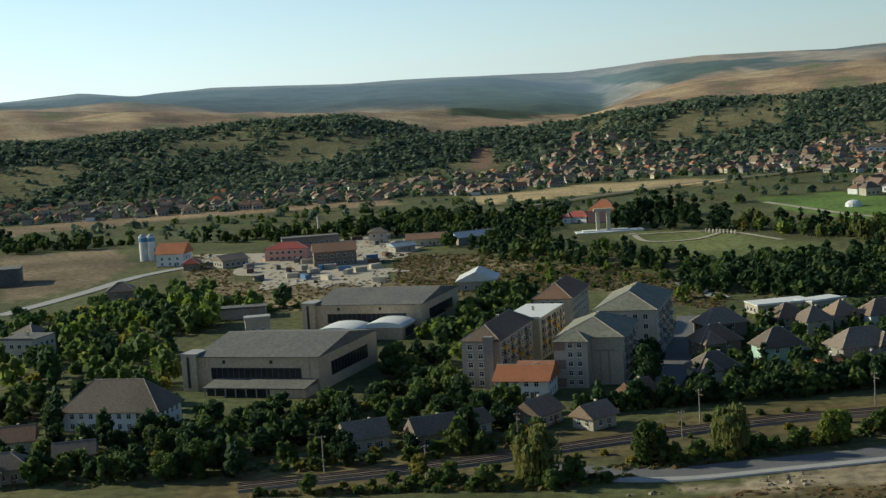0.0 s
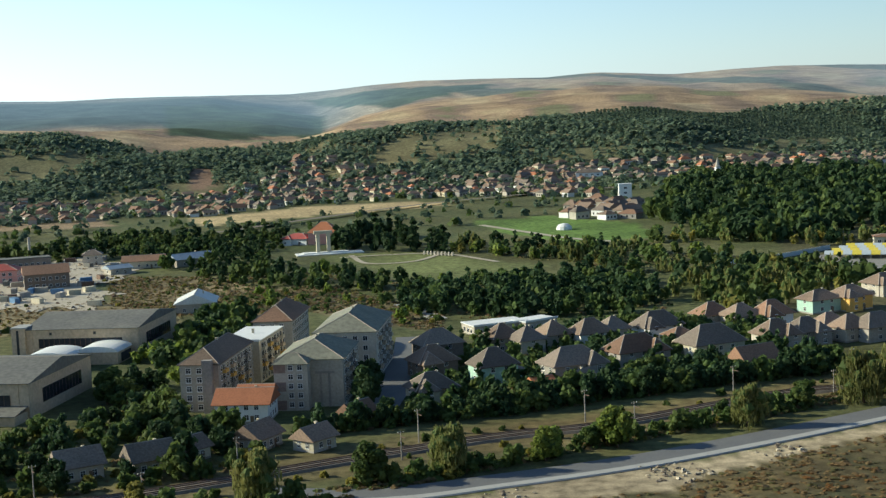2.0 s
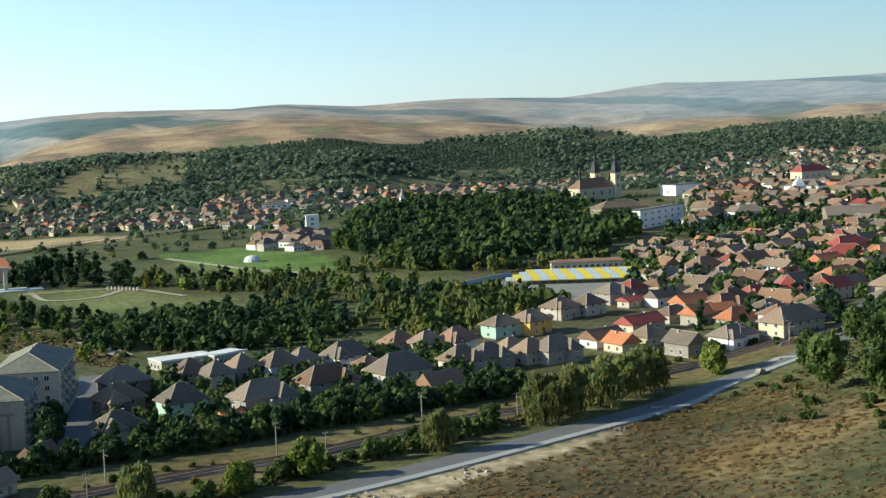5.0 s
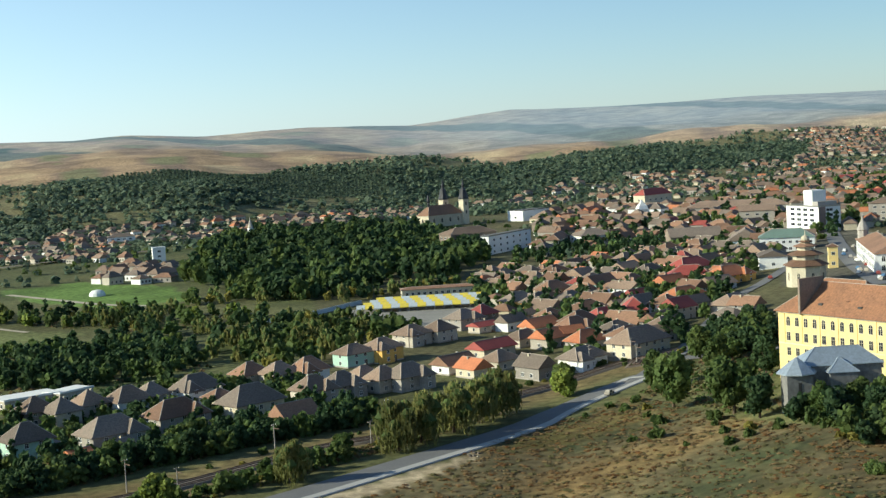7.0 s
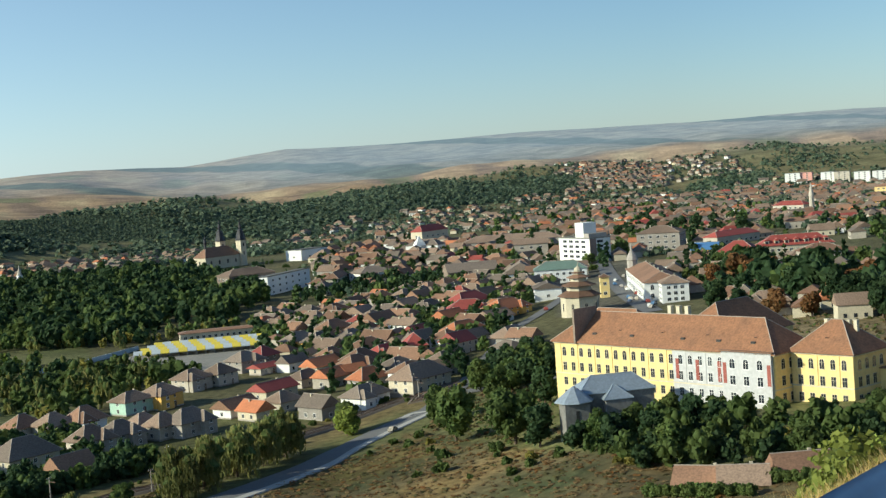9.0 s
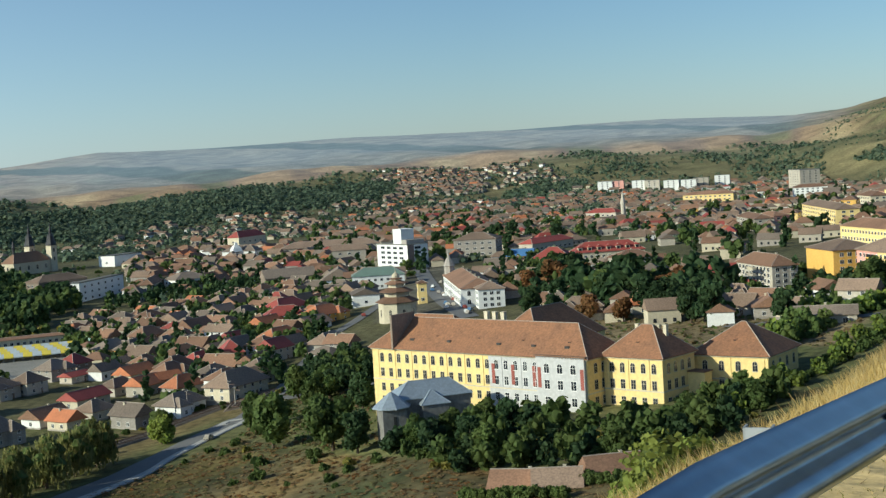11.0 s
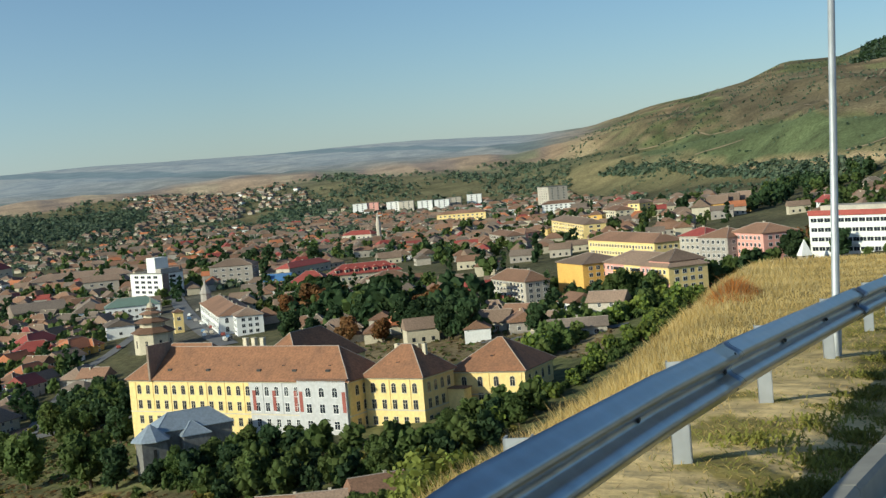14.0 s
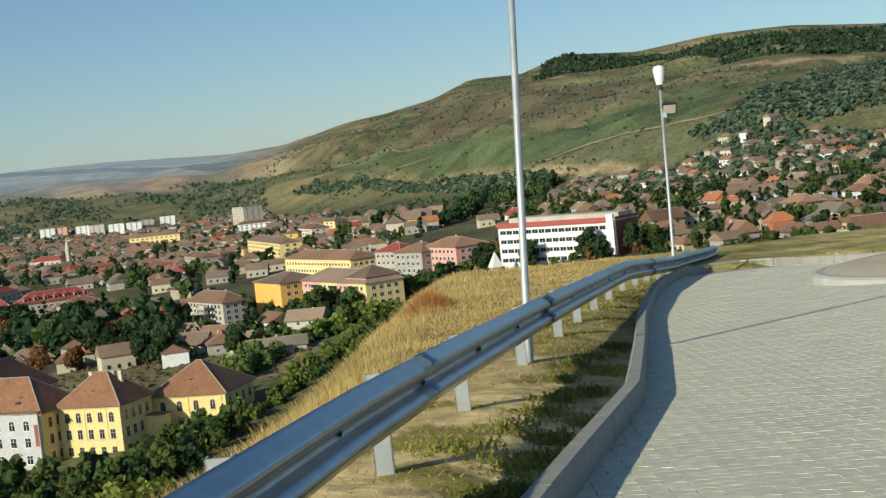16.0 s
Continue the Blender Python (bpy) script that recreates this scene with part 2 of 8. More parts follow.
BALLAST = material("ballast", (0.19, 0.155, 0.12), 0.95, 0.3, 2.0, 0.2, 0.5)
STEEL = material("galvanised_steel", (0.29, 0.325, 0.37), 0.3, 0.16, 6.0, 0.8, 0.05, metal=0.88)
POST_STEEL = material("bright_galvanised_steel", (0.42, 0.44, 0.46), 0.5, 0.14, 8.0, 1.0, 0.05, metal=0.4)
BARK = material("bark", (0.11, 0.08, 0.055), 0.95, 0.3, 3.0, 0.5, 0.5)
IRON = material("rusty_iron", (0.16, 0.10, 0.07), 0.7, 0.3, 4.0, 0.5, 0.2, metal=0.3)
TIMBER = material("timber", (0.2, 0.14, 0.09), 0.85, 0.25, 3.0, 0.5, 0.3)


def leaf_material(name, color, tint):
    """Leaves: matt, and letting some of the light through."""
    m = material(name, color, 0.75, 0.3, 0.6, 0.08, 0.0, random_each=0.22, tint=tint)
    n, l = m.node_tree.nodes, m.node_tree.links
    bsdf = n["Principled BSDF"]
    bsdf.inputs["Specular IOR Level"].default_value = 0.2
    thin, mix = n.new("ShaderNodeBsdfTranslucent"), n.new("ShaderNodeMixShader")
    l.new(bsdf.inputs["Base Color"].links[0].from_socket, thin.inputs["Color"])
    mix.inputs["Fac"].default_value = 0.4
    l.new(bsdf.outputs["BSDF"], mix.inputs[1])
    l.new(thin.outputs["BSDF"], mix.inputs[2])
    l.new(mix.outputs["Shader"], n["Material Output"].inputs["Surface"])
    return m


LEAF = leaf_material("green_leaves", (0.095, 0.14, 0.04), (0.13, 0.15, 0.04))
LEAF_DARK = leaf_material("dark_leaves", (0.045, 0.08, 0.033), (0.062, 0.092, 0.034))
LEAF_BRIGHT = leaf_material("bright_leaves", (0.19, 0.25, 0.045), (0.24, 0.25, 0.06))
LEAF_WILLOW = leaf_material("willow_leaves", (0.19, 0.20, 0.065), (0.24, 0.21, 0.07))
LEAF_YELLOW = leaf_material("yellow_leaves", (0.27, 0.24, 0.055), (0.2, 0.19, 0.05))
LEAF_RUSSET = leaf_material("russet_leaves", (0.26, 0.13, 0.05), (0.17, 0.11, 0.05))
# two far leaf tones, paled and blued to paint haze into the woods
LEAF_WOOD = leaf_material("hazy_far_leaves_dark", (0.09, 0.135, 0.09), (0.115, 0.145, 0.085))
LEAF_FAR = leaf_material("hazy_far_leaves", (0.14, 0.185, 0.12), (0.165, 0.19, 0.11))


# ---- mesh building ----
class Shape:
    """Faces gathered for one mesh."""

    def __init__(self):
        self.v, self.f, self.k = [], [], []

    def face(self, points, k=0):
        i = len(self.v)
        self.v.extend(points)
        self.f.append(tuple(range(i, i + len(points))))
        self.k.append(k)

    def box(self, x0, x1, y0, y1, z0, z1, k=0):
        i = len(self.v)
        self.v.extend([(x, y, z) for z in (z0, z1) for x, y in ((x0, y0), (x1, y0), (x1, y1), (x0, y1))])
        for q in ((3, 2, 1, 0), (4, 5, 6, 7), (0, 1, 5, 4), (1, 2, 6, 5), (2, 3, 7, 6), (3, 0, 4, 7)):
            self.f.append(tuple(i + j for j in q))
            self.k.append(k)
        return self

    def tube(self, rings, sides=8, k=0, caps=True):
        """A round body through rings (x, y, z, radius), upright."""
        i = len(self.v)
        for x, y, z, rad in rings:
            for a in range(sides):
                t = 2 * math.pi * a / sides
                self.v.append((x + rad * math.cos(t), y + rad * math.sin(t), z))
        for j in range(len(rings) - 1):
            for a in range(sides):
                b = (a + 1) % sides
                self.f.append((i + j * sides + a, i + j * sides + b, i + (j + 1) * sides + b, i + (j + 1) * sides + a))
                self.k.append(k)
        if caps:
            e = i + (len(rings) - 1) * sides
            self.f.append(tuple(range(e, e + sides)))
            self.k.append(k)
        return self

    def mesh(self, name, mats, smooth=False):
        me = bpy.data.meshes.new(name)
        me.from_pydata(self.v, [], self.f)
        for m in mats:
            me.materials.append(m)
        if len(mats) > 1:
            me.polygons.foreach_set("material_index", self.k)
        if smooth:
            me.polygons.foreach_set("use_smooth", [True] * len(self.f))
        me.update()
        return me


def thing(name, place, heading, label, category, group="", z=None):
    """An Empty at the base of a thing; its parts are built in its own axes."""
    ob = new(name)
    ob.matrix_world = pose(place[0], place[1], ground_z(place) if z is None else z, 0, 0, heading)
    return tagged(ob, label, category, group)


def part(name, shape, mats, parent, label="", smooth=False, at=None):
    mats = mats if isinstance(mats, (list, tuple)) else [mats]
    ob = new(name, shape.mesh(name, mats, smooth) if isinstance(shape, Shape) else shape)
    ob.parent = parent
    if at is not None:
        ob.matrix_basis = at
    return tagged(ob, label)


TAKEN = []                                     # circles (x, y, radius) on which no tree may grow


def take(p, rad):
    TAKEN.append((p[0], p[1], rad))


def free(x, y, pad=0.0):
    return all((x - a) ** 2 + (y - b) ** 2 > (c + pad) ** 2 for a, b, c in TAKEN)


def inside(x, y, poly):
    """Which of the points lie in the polygon."""
    x, y = np.asarray(x, float), np.asarray(y, float)
    hit = np.zeros(x.shape, bool)
    for (ax, ay), (bx, by) in zip(poly, poly[1:] + poly[:1]):
        cut = (ay > y) != (by > y)
        hit ^= cut & (x < (bx - ax) * (y - ay) / (by - ay + 1e-12) + ax)
    return hit


def spread(line, step):
    """Points at even steps along a smooth curve through the points of line."""
    pts = np.array(line, float)
    ext = np.vstack([2 * pts[0] - pts[1], pts, 2 * pts[-1] - pts[-2]])
    out = []
    for a, b, c, d in zip(ext, ext[1:], ext[2:], ext[3:]):
        n = max(2, int(np.linalg.norm(c - b) / step))
        for t in np.arange(n) / n:
            out.append(0.5 * (2 * b + (c - a) * t + (2 * a - 5 * b + 4 * c - d) * t * t + (3 * b - a - 3 * c + d) * t ** 3))
    out.append(pts[-1])
    return np.array(out)


def ribbon(line, offsets, lift, step=4.0):
    """A strip along a line, draped on the ground: rows of points at the sideways offsets."""
    c = spread(line, step)
    t = np.gradient(c, axis=0)
    t /= np.linalg.norm(t, axis=1)[:, None] + 1e-9
    nrm = np.stack([t[:, 1], -t[:, 0]], 1)
    s = Shape()
    m = len(offsets)
    for p, q in zip(c, nrm):
        for o, up in offsets:
            a = p + q * o
            s.v.append((a[0], a[1], float(height(a[0], a[1])) + lift + up))
    for i in range(len(c) - 1):
        for j in range(m - 1):
            s.f.append((i * m + j, i * m + j + 1, (i + 1) * m + j + 1, (i + 1) * m + j)[::-1])
            s.k.append(0)
    return s


def structure(name, shape, mat, label, category):
    ob = new(name, shape.mesh(name, [mat] if not isinstance(mat, list) else mat))
    return tagged(ob, label, category, kind="structure")


def patch(name, poly, mat, lift, label, category, cell=14.0, ragged=0.0):
    """A level area with a ragged edge, draped on the ground."""
    rim = spread(poly + poly[:1], cell)[:-1]
    c = rim.mean(0)
    rim = c + (rim - c) * (1 + ragged * (vnoise(rim[:, 0], rim[:, 1], 11, 5) - 0.5))[:, None]
    s = Shape()
    rings = 6
    for j in range(rings + 1):
        for p in rim:
            a = c + (p - c) * (j / rings)
            s.v.append((a[0], a[1], float(height(a[0], a[1])) + lift))
    n = len(rim)
    for j in range(rings):
        for i in range(n):
            k = (i + 1) % n
            q = (j * n + i, (j + 1) * n + i, (j + 1) * n + k, j * n + k)
            s.f.append(q if cross2(rim) > 0 else q[::-1])
            s.k.append(0)
    return structure(name, s, mat, label, category)


def cross2(rim):
    x, y = rim[:, 0], rim[:, 1]
    return float(np.sum(x * np.roll(y, -1) - y * np.roll(x, -1)))


# ---- plan of the valley floor ----
ROAD = [(13.3, 315.1), (42.2, 305.1), (67.9, 307.2), (99.4, 312.1), (134.8, 322.3), (172.4, 335.2), (215.8, 350.7), (242.0, 364.3), (282.8, 378.2), (275.5, 371.8), (301.6, 388.3)]
ROAD_ON = [ROAD[-2], ROAD[-1], (345.5, 426.0), (411.7, 484.3), (453.8, 512.3), (503.8, 548.1)]
RAILWAY = [(-51.4, 314.2), (-3.6, 323.4), (36.7, 335.9), (79.3, 346.4), (106.9, 348.7), (159.7, 365.8), (180.6, 368.0), (203.2, 379.5), (256.0, 398.1), (301.7, 406.5), (291.9, 395.0), (317.0, 407.7)]
DRY_FIELD = [(65.9, 293.5), (112.3, 302.1), (164.5, 320.0), (209.0, 343.9), (260.1, 354.1), (259.4, 346.4), (241.6, 268.9), (229.4, 210.5), (247.3, 178.7), (150.0, 120.0), (60.0, 110.0), (-20.0, 250.0)]
BARE_EARTH = [(28.7, 289.8), (52.7, 293.6), (89.3, 306.3), (114.5, 307.7), (154.0, 320.8), (193.0, 333.2), (188.9, 326.2), (142.7, 306.8), (112.1, 294.6), (100.9, 285.9)]
LINE_STRIP = [(-50.5, 307.7), (21.1, 310.1), (87.9, 327.8), (167.4, 358.8), (211.2, 374.1), (206.3, 365.4), (161.9, 347.2), (92.5, 325.6), (20.1, 297.7)]
LAWN = [(79.7, 789.2), (97.8, 806.0), (138.8, 782.0), (155.3, 741.5), (182.0, 691.8), (168.0, 645.0), (125.3, 643.0), (113.5, 661.0), (97.9, 729.4)]
MEADOW = [(200.5, 959.5), (258.8, 970.4), (290.2, 878.6), (276.3, 785.6), (227.2, 780.8), (201.5, 865.1)]
MEADOW_LOW = [(227.5, 625.1), (247.0, 610.9), (233.9, 554.1), (211.9, 513.6), (201.2, 547.4)]
FLAT_FIELD = [(-328.1, 1046.2), (-195.3, 1112.2), (-42.6, 1113.9), (-49.3, 1178.2), (-219.5, 1200.0), (-353.1, 1127.8)]
FLAT_FIELD_TWO = [(14.5, 1134.6), (123.3, 1197.6), (224.7, 1166.0), (220.1, 1120.1), (112.4, 1095.1), (25.6, 1057.7)]
LEFT_FIELD = [(-210.4, 661.1), (-181.8, 715.5), (-175.9, 794.2), (-213.1, 902.4), (-281.8, 894.7)]
YARD = [(-37, 642), (-64, 644), (-94.6, 674), (-105, 716), (-112, 755), (-146, 812), (-112, 815), (-84, 790), (-75, 850), (-60.6, 881), (-35, 851), (-17, 810), (-28, 750), (-40, 722), (-25, 688)]
YARD_EDGE = [(-153.9, 832.4), (-139.8, 834.1), (-112.9, 735.1), (-105.6, 690.0), (-94.1, 678.2), (-52.5, 660.8), (-26.4, 668.0), (1.0, 633.7), (5.0, 607.4), (-1.6, 575.3), (-55.6, 575.3), (-115.1, 610.7)]
SCRUB = [(-35.0, 770.0), (17.5, 735.5), (50.8, 659.6), (40.8, 573.0), (21.0, 583.6), (2.0, 610.0), (-26.6, 650.0)]
MARKET = [(294.4, 639.6), (298.4, 573.7), (331.9, 576.9), (367.9, 629.6), (315.2, 657.9)]
BARE_SLOPE = [(17.3, 1436.0), (43.2, 1424.1), (50.6, 1561.6), (26.4, 1563.7)]
HILL_FIELD = [(1941.3, 386.9), (1876.8, 302.3), (1962.3, 215.2), (1846.3, 229.9), (1864.3, 350.4)]
HILL_WOOD = [(1192.3, 280.1), (1202.5, 243.0), (1446.4, 224.1), (1914.4, 191.4), (1076.6, 110.1), (1060.0, 154.8), (1096.8, 223.6)]
CAP_WOOD = [(2532.3, 877.4), (3176.5, 1070.6), (3195.7, 1020.6), (3180.7, 910.1), (3038.8, 746.6), (2871.0, 725.7), (2891.4, 849.2)]
TOP_WOOD = [(3003.0, 774.7), (3038.8, 746.6), (3176.6, 677.5), (3217.8, 513.0), (3209.5, 315.3), (1976.4, 196.7), (2017.5, 354.8), (2432.3, 521.2)]
HILL_FOOT_WOOD = [(1903.5, 1049.9), (1713.8, 843.6), (1292.5, 482.0), (1229.6, 404.4), (1318.2, 455.0), (1562.3, 680.1), (1926.3, 1021.8)]
VINEYARD = [(2050.2, 1086.3), (1999.4, 906.0), (1548.6, 554.8), (1583.6, 460.3), (1731.2, 378.9), (1464.5, 247.6), (1221.5, 270.0), (1317.7, 385.3), (1366.9, 477.4), (1643.4, 734.8)]
HILL_BROWN = [(3107.6, 1383.1), (2533.1, 916.6), (2335.0, 624.0), (1726.4, 386.1), (1607.6, 466.9), (1571.4, 562.4), (2025.5, 899.5)]
HILL_STUBBLE = [(1781.0, 884.7), (1396.0, 514.2), (1187.4, 324.3), (1166.4, 323.1), (1345.0, 496.8), (1721.9, 842.0)]
WOOD_RIDGE = [(12.2, 3584.4), (263.2, 3881.5), (396.9, 3669.0), (235.0, 2029.3), (226.8, 2557.7), (4.7, 2274.2)]
HILL_DARK = [(417.5, 4278.5), (622.0, 4225.7), (833.2, 4043.7), (855.2, 3683.7), (652.5, 3235.3), (493.7, 3203.8), (444.3, 3829.5)]
SCRUB_TWO = [(-2.1, 601.1), (48.8, 598.5), (95.0, 510.4), (105.6, 565.3), (66.1, 674.0), (28.5, 658.6)]
COLLEGE_YARD = [(388.2, 316.2), (363.3, 204.9), (433.2, 235.0), (451.8, 301.6), (454.5, 369.1)]
PLAZA = [(444.3, 490.0), (427.8, 428.3), (482.3, 449.9), (761.0, 757.1), (622.8, 683.9)]
RIVERSIDE = [(1342.2, 1234.6), (1605.1, 1352.6), (1888.4, 1526.5), (1869.9, 1597.6), (1698.0, 1546.7)]


WOOD_BANK = [(r * math.sin(radians(a)), r * math.cos(radians(a))) for a, r in ((27, 1700), (29, 1740), (33, 1880), (37, 1990), (40.5, 2120), (43.5, 2290), (43.5, 2440), (40.5, 2400), (37, 2330), (33, 2130), (29, 1930), (27, 1890))]
PLANTATION = [(r * math.sin(radians(a)), r * math.cos(radians(a))) for a, r in ((16, 1690), (20, 1660), (24, 1680), (28.5, 1760), (28.5, 1890), (24, 1900), (20, 1880), (16, 1850))]


def field_colour(r, az):
    """Stripes of stubble, plough and pasture on the far plateau."""
    a = np.sin(az * 1.7 + r * 0.0021) + 0.6 * np.sin(az * 0.9 - r * 0.006 + 2) + 0.5 * np.sin(r * 0.013 + az * 0.3)
    tan, straw, olive, plough = (np.array(c) for c in ((.36, .255, .155), (.42, .32, .19), (.2, .19, .1), (.25, .18, .125)))
    k = np.clip((a + 2) / 4, 0, 0.999)[:, None]
    out = np.where(k < 0.2, olive, np.where(k < 0.42, plough, np.where(k < 0.75, tan, straw)))
    return out


def cover_colours(x, y):
    r, az = np.hypot(x, y), np.degrees(np.arctan2(x, y))
    s, q = x * FWD[0] + y * FWD[1], x * RGT[0] + y * RGT[1]
    col = np.tile(np.array((.085, .10, .04)), (len(x), 1))
    soft = np.clip((fbm(x, y, 60, 5) - 0.25) * 2, 0, 1)
    wide = np.clip((fbm(x, y, 330, 8) - 0.28) * 2.2, 0, 1)
    col += soft[:, None] * np.array((.04, .022, .01))
    col = np.where(((az > 24) & (r > 520))[:, None], col * 0.55 + (.05, .04, .025), col)
    foot = np.interp(az, (-40, -15, 20, 36, 46, 58, 64, 70, 80, 110), (1350, 1300, 1350, 1750, 2100, 2100, 1700, 1300, 900, 700))
    k = ramp(r, foot * 1.0, foot * 1.15)[:, None]
    meadow = np.array((.125, .128, .066)) + wide[:, None] * np.array((.10, .065, .03))
    col = col * (1 - k) + meadow * k
    k = ramp(r, foot * 1.25, foot * 1.36)[:, None] * ramp(az, 58, 64)[:, None]
    step = np.sin(height(x, y) * 0.42 + 2.5 * vnoise(x, y, 300, 2))
    hill = np.array((.115, .10, .055)) + (wide[:, None] ** 1.3) * np.array((.13, .085, .05)) + ramp(step, 0.55, 0.9)[:, None] * np.array((.13, .09, .055)) * soft[:, None] - ramp(-step, 0.4, 0.9)[:, None] * np.array((.045, .04, .02))
    hill = hill + ramp(soft, 0.75, 0.95)[:, None] * np.array((.07, .05, .03))
    parcel = np.floor(vnoise(x * 0.6 + y * 0.8, y * 0.6 - x * 0.8, 210, 4) * 6)
    hill = np.where((parcel % 2 == 1)[:, None], hill * (0.85, 1.12, 0.85), hill)
    hill = np.where(inside(x, y, HILL_FIELD)[:, None], np.array((.36, .27, .16)), hill)
    col = col * (1 - k) + hill * k
    k = ramp(r, foot * 1.31, foot * 1.36)[:, None] * (1 - ramp(az, 59, 63))[:, None]
    col = col * (1 - k) + field_colour(r, az) * k
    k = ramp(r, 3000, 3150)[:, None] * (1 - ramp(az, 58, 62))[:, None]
    # far covers greyed and cooled, so some haze is in their colour
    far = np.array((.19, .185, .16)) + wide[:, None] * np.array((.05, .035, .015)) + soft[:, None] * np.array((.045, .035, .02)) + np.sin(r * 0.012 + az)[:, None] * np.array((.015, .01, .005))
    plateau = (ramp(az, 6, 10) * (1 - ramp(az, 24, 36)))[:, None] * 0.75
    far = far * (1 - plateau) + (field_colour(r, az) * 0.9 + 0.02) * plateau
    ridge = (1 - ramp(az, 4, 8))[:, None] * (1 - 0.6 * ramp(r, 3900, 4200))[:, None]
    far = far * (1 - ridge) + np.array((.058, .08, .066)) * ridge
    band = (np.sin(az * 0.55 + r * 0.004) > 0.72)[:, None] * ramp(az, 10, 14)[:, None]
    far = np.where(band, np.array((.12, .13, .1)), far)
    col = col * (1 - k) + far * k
    for poly, c in ((LINE_STRIP, (.115, .095, .045)), (DRY_FIELD, (.14, .112, .055)), (BARE_EARTH, (.42, .34, .22)), (LAWN, (.15, .165, .06)), (MEADOW, (.13, .2, .045)),
                    (MEADOW_LOW, (.14, .16, .05)), (FLAT_FIELD, (.29, .21, .125)), (FLAT_FIELD_TWO, (.42, .32, .17)), (LEFT_FIELD, (.22, .165, .10)),
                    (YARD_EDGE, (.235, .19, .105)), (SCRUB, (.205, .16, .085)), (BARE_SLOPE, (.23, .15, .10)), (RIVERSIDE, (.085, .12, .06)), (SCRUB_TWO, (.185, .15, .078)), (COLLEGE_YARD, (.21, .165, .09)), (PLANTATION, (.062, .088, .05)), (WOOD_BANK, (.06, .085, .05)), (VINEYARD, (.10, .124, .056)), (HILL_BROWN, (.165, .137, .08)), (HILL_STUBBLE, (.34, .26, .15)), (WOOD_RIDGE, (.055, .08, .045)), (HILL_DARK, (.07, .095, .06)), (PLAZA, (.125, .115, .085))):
        m = inside(x, y, poly)
        col[m] = np.array(c) * (0.68 + 0.4 * soft[m] + 0.25 * wide[m])[:, None]
        if poly is DRY_FIELD:
            tuft, rust = vnoise(x[m], y[m], 7, 3), vnoise(x[m], y[m], 23, 6)
            mead = vnoise(x[m], y[m], 41, 9)
            col[m] += ramp(rust, 0.5, 0.8)[:, None] * np.array((.06, .028, .004)) - ramp(tuft, 0.5, 0.75)[:, None] * np.array((.03, .015, .008)) - ramp(mead, 0.5, 0.8)[:, None] * np.array((.06, .03, .02))
    rails = spread(RAILWAY, 8)
    by = np.where((r < 800) & (r > 150) & (az < 45) & (az > -22))[0]
    away = np.sqrt(((x[by, None] - rails[None, :, 0]) ** 2 + (y[by, None] - rails[None, :, 1]) ** 2).min(1))
    k = (1 - ramp(away, 11, 17))[:, None]
    col[by] = col[by] * (1 - k) + k * (np.array((.115, .10, .048)) + soft[by, None] * np.array((.06, .035, .012)))
    near = near_hill(x, y) > 12
    straw = np.array((.46, .34, .115)) * (0.85 + 0.3 * soft)[:, None]
    col = np.where((near & (r > 60))[:, None], np.array((.16, .13, .05)), col)
    col = np.where((near & (r <= 60))[:, None], straw, col)
    side = q - rail_q(np.clip(s, -10, 46))
    verge = near & (r < 60) & (side > -0.5) & (s > -20)
    clump = np.sin(s * 2.1 + 1.3 * np.sin(q * 3.3)) * np.sin(q * 2.7 + 1.7 * np.sin(s * 1.9))
    ground = np.where((clump > 0.25)[:, None], np.array((.36, .29, .09)), np.array((.74, .56, .27)))
    green = ramp(s, 9, 22)[:, None] * 0.6
    ground = ground * (1 - green) + np.array((.27, .25, .07)) * green
    return np.where(verge[:, None], ground, col)


